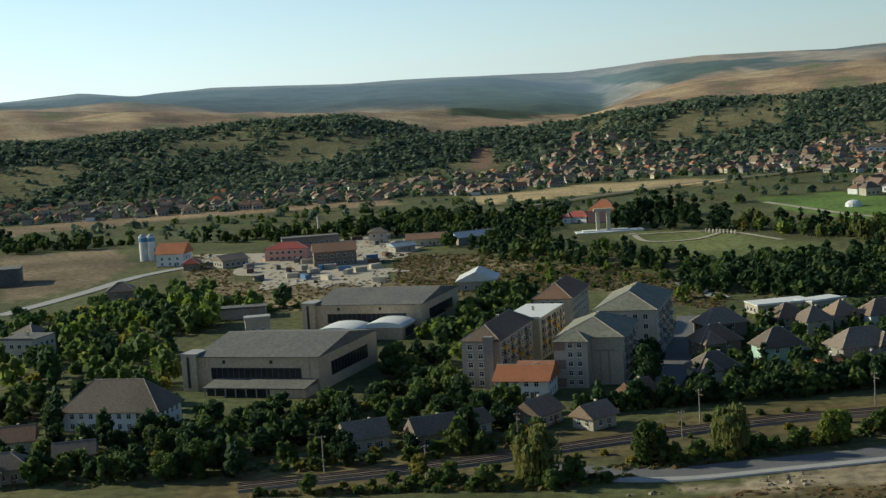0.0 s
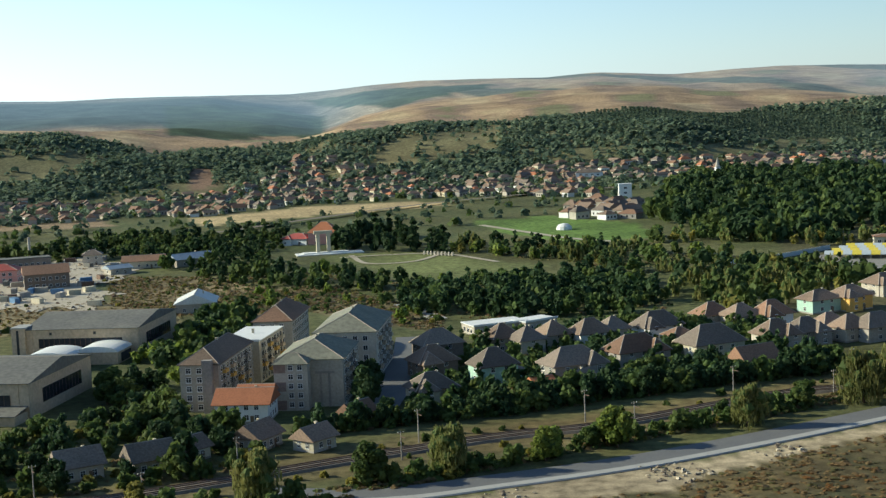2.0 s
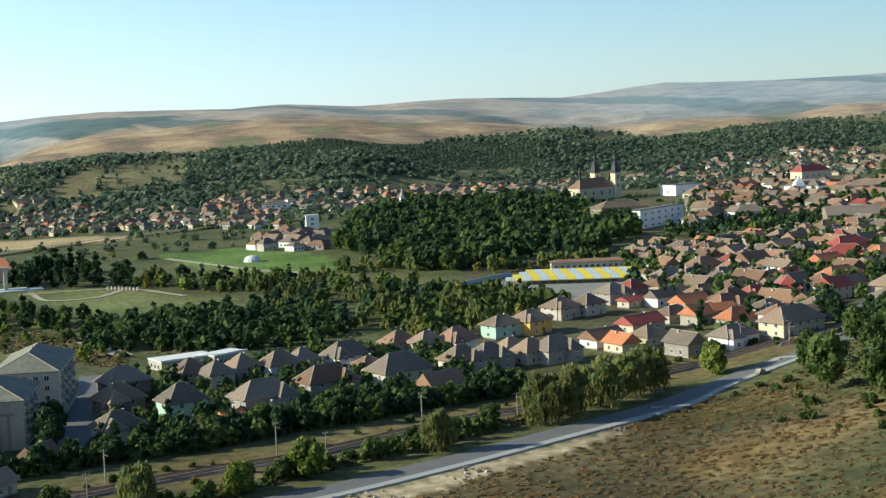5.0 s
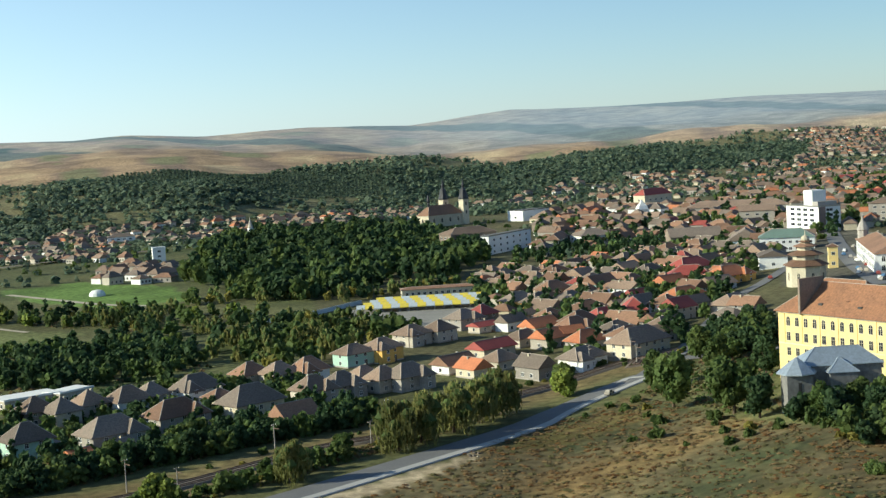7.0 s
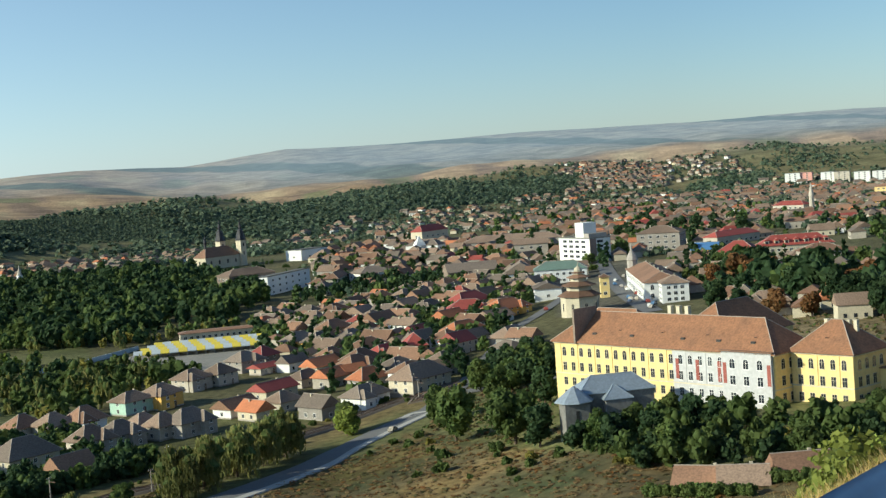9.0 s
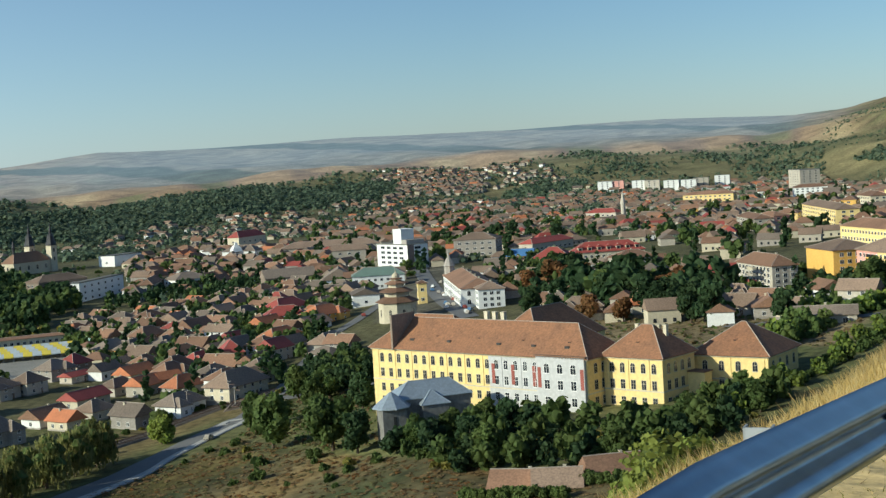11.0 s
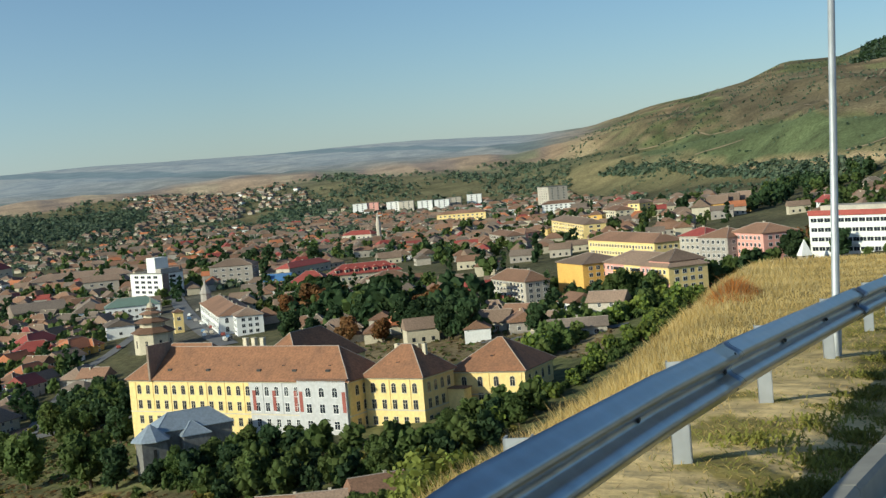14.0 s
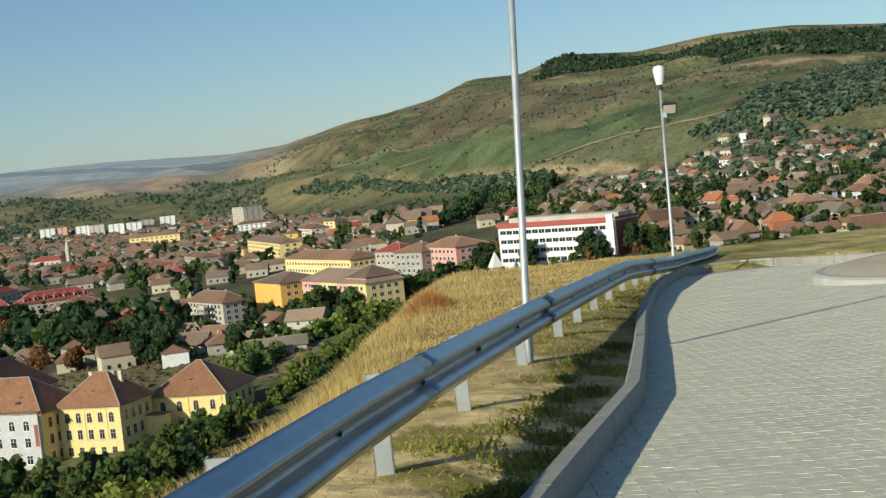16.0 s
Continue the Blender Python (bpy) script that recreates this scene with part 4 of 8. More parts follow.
def glazing(strip, w, d, z0, z1, x0, x1, n, side="f"):
    """Upright bars that divide a window band into panes."""
    for i in range(n + 1):
        u = x0 + (x1 - x0) * i / n
        s = Shape().box(u - 0.06, u + 0.06, -d / 2 - 0.12, -d / 2 - 0.08, z0, z1) if side == "f" else Shape().box(w / 2 + 0.08, w / 2 + 0.12, u - 0.06, u + 0.06, z0, z1)
        part("glazing_bar", s, IRON, strip)


# ---- works and halls by the railway ----
def factory_hall(p, heading, w, d, eave, rise, canopy):
    ob = block("factory_hall", p, heading, w, d, eave, rise, SAND, ROOF_FELT, "sand-coloured factory hall with patched felt roof", 1, gable=True, turned=False, sides="", category="factory", chimneys=False, group="factory halls")
    a = band(ob, w, d, eave * 0.35, eave * 0.68, -w * 0.38, w * 0.36, GLASS, "dark strip of factory glazing")
    glazing(a, w, d, eave * 0.35, eave * 0.68, -w * 0.38, w * 0.36, 16)
    b = band(ob, w, d, eave * 0.3, eave * 0.7, -d * 0.3, d * 0.32, GLASS, "dark strip of factory glazing", "r")
    glazing(b, w, d, eave * 0.3, eave * 0.7, -d * 0.3, d * 0.32, 12, "r")
    for u in (-0.44, 0.42):
        part("pilaster", Shape().box(w * u - 0.3, w * u + 0.3, -d / 2 - 0.2, -d / 2, 0, eave - 0.3), SAND, ob)
    for u in (-0.27, 0.12):
        part("vent", Shape().box(w * u - 0.5, w * u + 0.5, -d / 2 - 0.06, -d / 2 - 0.003, eave * 0.8, eave * 0.9), DARK, ob)
    t = Shape().box(-w / 2 - 4.6, -w / 2 + 0.4, -d / 2 - 1, -d / 2 + 7, -2, eave + 0.6)
    t.box(-w / 2 - 4.8, -w / 2 + 0.6, -d / 2 - 1.2, -d / 2 + 7.2, eave + 0.6, eave + 1.0, 1)
    tower = part("stair_tower", t, [SAND, CONCRETE], ob)
    part("window_slot", Shape().box(-w / 2 - 2.8, -w / 2 - 1.9, -d / 2 - 1.06, -d / 2 - 1.003, 1, eave), DARK, tower)
    if canopy:
        c = Shape()
        x0, x1, y0, y1 = -w * 0.34, w * 0.49, -d / 2 - 9, -d / 2 - 0.01
        c.face([(x0, y0, 2.9), (x1, y0, 2.9), (x1, y1, 4.0), (x0, y1, 4.0)])
        c.face([(x0, y0, 2.6), (x0, y1, 3.7), (x1, y1, 3.7), (x1, y0, 2.6)])
        c.face([(x0, y0, 2.6), (x1, y0, 2.6), (x1, y0, 2.9), (x0, y0, 2.9)])
        c.face([(x0, y1, 3.7), (x0, y0, 2.6), (x0, y0, 2.9), (x0, y1, 4.0)])
        c.face([(x1, y0, 2.6), (x1, y1, 3.7), (x1, y1, 4.0), (x1, y0, 2.9)])
        part("canopy", c, ROOF_FELT, ob, "grey sheet lean-to roof")
        part("loading_bay", Shape().box(x0 + 0.3, x1 - 12, y0 + 2, y1, -1, 2.6), DARK, ob)
        part("side_wall", Shape().box(x1 - 11.6, x1 - 0.3, y0 + 0.5, y1, -1, 2.6), SAND, ob)
        for k in range(7):
            u = x0 + 0.5 + k * (x1 - x0 - 13) / 6
            part("post", Shape().box(u - 0.15, u + 0.15, y0 + 0.3, y0 + 0.6, -1, 2.62), CONCRETE, ob)
    return ob


factory_hall((-52.9, 443.4), -19.4, 40.0, 45.2, 10.4, 3.6, True)
factory_hall((-25.7, 536.9), -17.9, 41.0, 44.1, 10.2, 3.2, False)


def barrel_shed(p, heading, w, d, eave, rise):
    ob = thing("arched_shed", p, heading, "low shed with a white arched sheet roof", "shed", "arched sheds")
    part("wall", Shape().box(-w / 2, w / 2, -d / 2, d / 2, -1, eave), SAND, ob)
    s = Shape()
    n = 10
    for i in range(n):
        a, b = math.pi * i / n, math.pi * (i + 1) / n
        q = [(-w / 2 * 1.04 * math.cos(t), y, eave + rise * math.sin(t)) for t in (a, b) for y in (-d / 2 - 0.4, d / 2 + 0.4)]
        s.face([q[0], q[2], q[3], q[1]][::-1])
    for y, k in ((-d / 2 - 0.4, 1), (d / 2 + 0.4, -1)):
        e = [(-w / 2 * 1.04 * math.cos(math.pi * i / n), y, eave + rise * math.sin(math.pi * i / n)) for i in range(n + 1)]
        s.face(e if k < 0 else e[::-1])
    part("roof", s, WHITE, ob)
    part("opening", Shape().box(w / 2, w / 2 + 0.05, -d * 0.3, d * 0.3, 0.3, eave * 0.8), DARK, ob)
    take(p, max(w, d) * 0.6)


barrel_shed((-40.5, 500.0), -18.0, 15.0, 15.0, 4.4, 1.9)
barrel_shed((-24.0, 507.0), -18.0, 14.4, 17.0, 4.2, 2.0)
block("boiler_house", (-73.5, 524.3), 9.5, 9.0, 8.0, 7, 0.5, PALE, CONCRETE, "small pale flat-roofed boiler house", 1, category="shed", chimneys=False)
block("open_shed", (-92.3, 573.5), 2.8, 31.3, 10.0, 4, 0.4, GREY, ROOF_FELT, "long grey open storage shed", 1, sides="", category="shed", chimneys=False)
house((-92.7, 386.1), -15.1, 28.4, 14.0, 5.5, 6.9, WHITE, ROOF_GREY, label="long whitewashed house with grey hipped roof and dormers", dormers=3, z=0.0)
house((9.5, 616.0), -6.0, 16.0, 19.0, 4.2, 3.6, PALE, PALE_SHEET, gable=True, label="low workshop with a pale sheet-metal gable roof")
block("office", (-153.7, 509.2), -18.9, 14.1, 14.0, 7.5, 0.4, PALE, ROOF_FELT, "pale two-storey office with flat felt roof", 2, category="office")
house((-158.6, 530.8), 66.0, 8.9, 9.0, 6, 2.5, PALE, ROOF_GREY)
house((-153.5, 658.4), 8.5, 12.1, 10.0, 3.5, 3.6, BROWNWALL, ROOF_GREY)
block("warehouse", (-235.6, 742.7), 11.3, 22.5, 20.0, 8, 0.3, ROOF_FELT, ROOF_FELT, "dark grey flat-roofed warehouse", 1, sides="", category="warehouse", chimneys=False)
house((-151.6, 781.2), -11.0, 15.2, 14.0, 7, 5, WHITE, ROOF_ORANGE, gable=True)
house((-138.1, 756.6), 4.9, 7.9, 10.0, 3.5, 2.5, BROWNWALL, ROOF_RED)
block("long_workshop", (-117.9, 759.0), 33.8, 14.7, 12.0, 4, 2.5, PALE, ROOF_GREY, "white workshop with a dark pitched roof", 1, gable=True, category="workshop", chimneys=False)
block("workshop", (-88.7, 774.9), -5.8, 23.0, 14.0, 6.5, 3, PINK, ROOF_RED, "red-painted workshop with a red roof", 2, category="workshop", chimneys=False)
block("workshop", (-61.3, 737.9), 7.6, 21.5, 16.0, 7.5, 4, BROWNWALL, ROOF_RUST, "dark gable-fronted workshop with clay tile roof", 2, category="workshop", gable=True, chimneys=False)
block("depot", (-83.9, 844.2), 8.7, 32.9, 14.0, 5, 0.4, BROWNWALL, ROOF_FELT, "low dark depot with a flat roof", 1, category="depot", chimneys=False)
house((-43.1, 833.0), -0.1, 10.1, 9.0, 6, 2.5, PALE, ROOF_GREY)
house((-14.5, 802.3), -4.0, 22.0, 12.0, 4, 2.6, CREAM, ROOF_RUST, gable=True)
house((-27.9, 778.8), 24.7, 11.6, 9.0, 3.2, 1.6, PALE, ROOF_ZINC, gable=True)


def silo(p):
    ob = thing("silo_tower", p, -15, "white and blue concrete-plant silo tower", "silo", z=0.0)
    for x in (-2.6, 2.6):
        part("bin", Shape().tube([(x, 0, -1, 2.2), (x, 0, 14, 2.2), (x, 0, 14.01, 2.2)], 12), WHITE, ob)
        part("blue_ring", Shape().tube([(x, 0, 11, 2.26), (x, 0, 13.2, 2.26)], 12), material("blue_sheet", (0.12, 0.3, 0.5), 0.5, 0.1), ob)
        part("cap", Shape().tube([(x, 0, 14, 2.3), (x, 0, 15.2, 0.8)], 12), ROOF_ZINC, ob)
    part("conveyor", Shape().box(3, 9, -1.2, 1.2, 0, 7), PALE, ob)


silo((-172.7, 813.7))
stack = thing("factory_chimney", (-79.6, 860.5), 0, "slender pale factory chimney", "chimney")
part("shaft", Shape().tube([(0, 0, -1, 1.1), (0, 0, 15, 0.7), (0, 0, 15.3, 0.75)], 12), PALE, stack)
part("rim", Shape().tube([(0, 0, 14.6, 0.85), (0, 0, 15.4, 0.85)], 12), GREY, stack)

# ---- apartment blocks ----
APT_Z = 0.0
ROOF_MOSS = material("mossy_roof", (0.23, 0.225, 0.17), 0.9, 0.3, 0.8, 0.1, 0.2, tint=(0.15, 0.15, 0.12))


def beside(p, h, u, v):
    """The place u to the right of and v behind p, for a body with heading h."""
    c, s = math.cos(radians(h)), math.sin(radians(h))
    return p[0] + c * u - s * v, p[1] + s * u + c * v


def balconies(ob, w, d, eave, rows, side, mats):
    """Stacks of walled balconies on the right-hand side (r) or the front (f) of a block, each with its dark doorway."""
    st = (eave - 0.6) / 5
    for n, u in enumerate(rows):
        for k in range(1, 5):
            turn, off = (90, w / 2) if side == "r" else (0, d / 2)
            at = pose(0, 0, 0, 0, 0, turn) @ pose(u, -off - 0.01, k * st)
            rail = part("balcony", Shape().box(-1.5, 1.5, -1.1, 0, 0.0, 0.14).box(-1.5, 1.5, -1.1, -1.02, 0.14, 1.0).box(-1.5, -1.42, -1.02, 0, 0.14, 1.0).box(1.42, 1.5, -1.02, 0, 0.14, 1.0), mats[(n + k) % len(mats)], ob, at=at)
            part("doorway", Shape().box(-0.9, 0.9, -0.05, 0.0, 0.14, 2.2), DARK, rail)


APT = dict(gap=3.1, group="apartment blocks", z=APT_Z, sides="fr", ww=1.3)
B1P, BH, B1W, B1D = (40.1, 415.0), -16.0, 18.8, 28.0
b1 = block("apartment_block", B1P, BH, B1W, B1D, 13.5, 4.4, PALE, ROOF_MOSS, "pale five-storey apartment block with mossy roof and projecting bay", 5, **dict(APT, sides="r"))
balconies(b1, B1W, B1D, 13.5, (-8, -1, 6), "r", (PALE, SAND, GREY))
bay = part("front_bay", Shape().box(-B1W / 2 + 0.05, 0.2, -B1D / 2 - 4.6, -B1D / 2 + 0.2, -1, 13.2), PALE, b1, "pale projecting bay with brown bands")
part("bay_roof", hip_roof(B1W * 0.5, 6.5, 13.2, 2.6), [ROOF_MOSS, RIDGE], b1).location = (-B1W * 0.245, -B1D / 2 - 1.6, 0)
BAND = material("brown_band_render", (0.27, 0.2, 0.17), 0.9, 0.2, 1.5, 0.2, 0.1)
for k in (0, 2, 4):
    part("brown_band", Shape().box(-B1W / 2 - 0.01, -B1W / 2 + 3.4, -B1D / 2 - 4.66, -B1D / 2 - 4.6, 0.3 + 2.6 * k, 2.9 + 2.6 * k), BAND, bay)
for k in range(5):
    for u in (-4.6, -2.0):
        part("window", window_for(1.2, 1.3, WHITE), [], bay, at=pose(u, -B1D / 2 - 4.62, 1.1 + 2.6 * k))
for u in (3.0, 5.4):
    part("pilaster", Shape().box(u - 0.3, u + 0.3, -B1D / 2 - 0.2, -B1D / 2, 0, 9.5), GREY, b1)
part("lintel", Shape().box(1.4, 7.0, -B1D / 2 - 0.22, -B1D / 2 - 0.003, 9.5, 10.1), GREY, b1)
b2 = block("apartment_block", (55.5, 451.6), BH, 19.0, 37.5, 15.3, 4.6, PALE, ROOF_MOSS, "pale five-storey apartment block with mossy roof", 5, **APT)
balconies(b2, 19.0, 37.5, 15.3, (-12, -4, 4, 12), "r", (PALE, SAND, PALE))
a1 = block("apartment_block", (11.4, 424.1), -18.0, 11.2, 37.0, 13.5, 4.0, PALE, ROOF_BROWN, "pale apartment block with brown roof and side shaft", 5, **APT)
balconies(a1, 11.2, 37.0, 13.5, (-13, -5, 3, 11), "r", (OCHRE, SAND, PALE, GREY))
part("chimney_shaft", Shape().box(1.4, 4.2, -20.6, -18.5, -1, 15.0), GREY, a1)
c1 = block("apartment_block", (23.8, 456.5), -19.6, 12.0, 28.0, 13.2, 0.4, CREAM, WHITE, "apartment block with a flat whitewashed roof", 5, **APT)
balconies(c1, 12.0, 28.0, 13.2, (-10, -3, 4, 11), "r", (SAND, CREAM, OCHRE))
block("apartment_block", (36.0, 495.6), -16.0, 13.0, 31.0, 13.2, 4.6, PALE, ROOF_RUST, "apartment block with a clay tile hipped roof", 5, **APT)
oh = house((17.7, 393.0), -17.0, 14.6, 12.0, 5.2, 3.2, WHITE, ROOF_ORANGE, gable=True, label="white house with a stepped bright orange roof", z=0.0)
part("upper_storey", Shape().box(-2.2, 7.2, -1.0, 5.9, 5.0, 7.2), WHITE, oh)
part("upper_roof", hip_roof(9.6, 7.4, 7.2, 2.0, gable=True), [ROOF_ORANGE, RIDGE], oh).location = (2.5, 2.4, 0)

# ---- park: monument, gate, lawn ----
mon = thing("monument", (85.1, 814.6), 0, "pale stone monument of two pillars under a slab", "monument")
mh = 11.4
for x in (-3.0, 3.0):
    part("pillar", Shape().box(x - 1.0, x + 1.0, -1.2, 1.2, 0, mh), CREAM, mon)
part("lintel", Shape().box(-5.2, 5.2, -1.8, 1.8, mh, mh + 1.6), CREAM, mon)
part("step", Shape().box(-16, 22, -8, 4, -0.6, 0.5), WHITE, mon)
part("step", Shape().box(-12, 14, -4, 3, 0.5, 1.0), WHITE, mon)
house((91.8, 870.9), -15.8, 17.3, 14.0, 7.5, 5.5, PINK, ROOF_ORANGE, label="pavilion with a steep salmon-coloured roof")
house((77.0, 877.2), -36.2, 17.6, 12.0, 4, 2.6, WHITE, ROOF_RED)
house((10.3, 800.0), 27.0, 22.7, 12.0, 4, 2.6, PALE, ROOF_ZINC, gable=True)
for line in ([(90.6, 785.1), (115.5, 783.8), (145.0, 772.8), (163.7, 717.9)], [(97.8, 792.8), (101.0, 748.3), (124.4, 744.2), (145.0, 772.8)]):
    structure("footpath", ribbon(line, [(-1.6, 0), (1.6, 0)], 0.3), GRAVEL, "pale gravel footpath across the lawn", "path")
structure("footpath", ribbon([(92.5, 590.4), (96.5, 569.6), (99.8, 542.7)], [(-3.5, 0), (3.5, 0)], 0.3), CONCRETE, "pale concrete drive among the park trees", "path")
structure("footpath", ribbon([(201.5, 928.7), (213.9, 871.8), (228.8, 809.6), (245.9, 776.5)], [(-2.5, 0), (2.5, 0)], 0.3), GRAVEL, "pale farm track beside the meadow", "path")
fence = thing("park_fence", (142.3, 768.0), -51, "row of short white posts at the lawn's edge", "fence")
for i in range(9):
    part("post", Shape().box(-10 + i * 2.5 - 0.4, -10 + i * 2.5 + 0.4, -0.4, 0.4, -0.5, 2.0), PALE, fence)
structure("side_street", ribbon([(-198.7, 622.7), (-178.5, 679.9), (-163.3, 734.6), (-142.8, 766.5)], [(-4, 0), (4, 0)], 0.3), CONCRETE, "pale side street past the field", "road")
structure("railway_far", ribbon([(29.6, 979.8), (164.2, 1102.2), (267.8, 1163.4), (390.3, 1199.0)], [(-3.5, 0), (3.5, 0)], 1.6), BALLAST, "raised railway line across the valley", "railway")


# ---- housing estate between the railway and the park ----
house((84.0, 462.1), 14, 14, 10, 5.2, 4.2, BROWNWALL, ROOF_GREY)
house((76.7, 431.7), 14, 12.5, 10, 5.2, 4.4, BROWNWALL, ROOF_BROWN)
house((69.2, 393.3), 12, 12, 9, 4.8, 3.8, CREAM, ROOF_GREY)
house((92.2, 416.3), 12, 12, 9.5, 5.4, 4.6, MINT, ROOF_GREY, annex=True)
house((106.6, 466.1), 14, 10, 9, 4.8, 4.2, PALE, ROOF_BROWN)
house((113.6, 459.5), 14, 9, 9, 4.6, 4.0, PALE, ROOF_GREY)
house((123.9, 465.3), 14, 9, 9, 4.8, 4.2, PALE, ROOF_BROWN)
house((114.4, 408.4), 14, 17, 10, 5.6, 4.4, GREY, ROOF_GREY)
house((136.4, 463.9), 14, 12, 9, 4.6, 4.2, WHITE, ROOF_BROWN)
house((145.5, 467.3), 14, 9, 8, 4.6, 3.8, PALE, ROOF_GREY)
house((139.2, 424.3), 14, 17, 10, 5.0, 4.4, GREY, ROOF_RUST)
house((161.5, 467.9), 14, 15, 9, 4.6, 4.4, WHITE, ROOF_GREY)
house((163.4, 423.1), 14, 18, 11, 5.8, 5.0, CREAM, ROOF_GREY)
house((186.8, 482.6), 14, 11, 9, 4.6, 3.8, PALE, ROOF_RUST)
house((194.6, 474.8), 14, 11, 9, 4.6, 3.8, PALE, ROOF_BROWN)
house((205.7, 473.6), 14, 12, 9, 4.6, 4.4, WHITE, ROOF_RUST)
house((189.7, 434.1), 14, 12, 9, 4.8, 4.2, PALE, ROOF_BROWN)
house((200.8, 436.0), 14, 12, 9, 4.6, 4.0, GREY, ROOF_GREY)
house((167.8, 399.3), 14, 12, 9, 3.6, 4.2, GREY, ROOF_RUST, gable=True)
house((164.1, 453.4), 14, 8, 7, 3.2, 2.4, CREAM, ROOF_RUST)
house((113.1, 395.3), 40, 8, 6, 2.8, 2.6, GREY, ROOF_BROWN, gable=True)
house((102.2, 398.7), 14, 6, 5, 2.4, 1.6, PALE, ROOF_ORANGE, gable=True)
house((45.9, 376.3), 40, 8, 6, 3.0, 2.8, CREAM, ROOF_RUST, gable=True)
house((18.4, 358.5), 52, 10, 8, 3.2, 3.2, PALE, ROOF_BROWN, gable=True)
house((32.0, 352.0), 40, 8, 7, 3.0, 2.8, CREAM, ROOF_BROWN, gable=True)
house((-24.6, 343.9), 20, 10, 8, 3.4, 3.4, PALE, ROOF_GREY, gable=True)
house((-8.0, 344.5), 20, 10, 8, 3.4, 3.4, PALE, ROOF_GREY, gable=True)
house((1.2, 352.3), 40, 8, 7, 3.0, 2.6, CREAM, ROOF_BROWN, gable=True)
house((-116.8, 364.3), 10, 12, 9, 3.4, 3.0, CREAM, ROOF_RUST, gable=True)
house((-109.6, 335.5), 10, 12, 9, 3.4, 3.0, PALE, ROOF_GREY)
house((-95.6, 346.6), 10, 9, 7, 3.0, 2.6, GREY, ROOF_GREY, gable=True)
house((234.1, 495.7), 14, 13, 9, 5.0, 3.0, MINT, ROOF_BROWN, label="pale green house with a brown hipped roof")
house((247.1, 497.1), 14, 13, 10, 5.4, 3.4, OCHRE, ROOF_BROWN, label="house with orange timber front and brown roof")
house((213.5, 445.0), 14, 10, 8, 4.4, 3.6, PALE, ROOF_BROWN)
house((216.7, 436.5), 14, 10, 8, 4.6, 3.8, PALE, ROOF_BROWN)
house((224.9, 434.0), 14, 14, 9, 4.8, 4.0, GREY, ROOF_GREY)
house((275.4, 525.5), 14, 13, 10, 4.8, 3.4, PALE, ROOF_BROWN)
house((288.7, 526.1), 14, 11, 10, 5.0, 3.6, PALE, ROOF_BROWN)
house((314.5, 550.4), 14, 13, 10, 5.0, 3.6, GREY, ROOF_GREY)
house((327.9, 556.7), 14, 11, 10, 5.0, 3.8, BROWNWALL, ROOF_RED)
house((314.9, 534.7), 14, 11, 7, 3.0, 1.6, PALE, ROOF_RED, gable=True)
house((282.4, 473.8), 14, 17, 9, 3.6, 2.8, CREAM, ROOF_RED, gable=True, label="long low house with a bright red sheet roof")
house((253.4, 452.0), 14, 14, 9, 3.4, 3.0, WHITE, ROOF_RUST, gable=True)
house((253.1, 437.9), 100, 10, 8, 3.4, 3.2, CREAM, ROOF_ORANGE, gable=True)
house((268.7, 445.2), 14, 11, 9, 3.6, 3.2, PALE, ROOF_BROWN)
house((266.6, 418.6), 100, 12, 8, 4.4, 3.6, GREY, ROOF_GREY, gable=True)
house((305.0, 486.4), 14, 13, 8, 3.6, 2.8, PALE, ROOF_BROWN)
house((309.0, 474.0), 14, 12, 9, 4.2, 3.2, PALE, ROOF_ORANGE, gable=True)
house((327.6, 484.0), 14, 14, 9, 4.6, 3.6, WHITE, ROOF_RUST)
house((344.5, 527.4), 14, 12, 9, 4.2, 3.2, CREAM, ROOF_RUST)
house((285.6, 417.2), 14, 16, 9, 4.0, 3.4, WHITE, ROOF_GREY)
house((367.6, 571.7), 14, 14, 10, 5.0, 4.0, OCHRE, ROOF_GREY)
house((377.4, 559.5), 14, 14, 10, 5.0, 3.8, PALE, ROOF_GREY)
house((326.5, 507.6), 14, 15, 9, 4.0, 3.2, CREAM, ROOF_ORANGE, gable=True)
house((336.1, 492.2), 14, 14, 10, 5.0, 3.8, WHITE, ROOF_RUST)
house((308.2, 414.8), 14, 22, 11, 5.2, 4.6, CREAM, ROOF_BROWN, label="broad cream house with a wide brown roof")
house((351.8, 497.8), 14, 14, 8, 4.0, 3.2, WHITE, ROOF_RED)
house((363.0, 490.7), 60, 12, 9, 5.0, 4.6, YELLOW, ROOF_RED)
house((367.9, 590.0), 14, 16, 10, 4.6, 3.6, YELLOW, ROOF_GREY)
house((469.8, 585.3), 10, 24, 12, 6.0, 4.4, WHITE, ROOF_RED, label="large white house with a dark red roof")
house((453.6, 536.9), 10, 22, 12, 4.6, 4.0, OCHRE, ROOF_ORANGE, label="orange-yellow house with a salmon tiled roof")
house((398.2, 501.6), 10, 20, 10, 4.4, 3.6, PALE, ROOF_ORANGE)
house((382.1, 450.0), 20, 18, 10, 4.4, 3.6, GREY, ROOF_BROWN)
house((432.9, 553.3), 12, 18, 10, 4.2, 3.4, PALE, ROOF_ORANGE, gable=True)
block("canteen", (113.2, 506.0), 10.4, 20.7, 12.0, 3.4, 0.3, PALE, WHITE, "low pavilion with a flat whitewashed roof", 1, category="pavilion", chimneys=False)
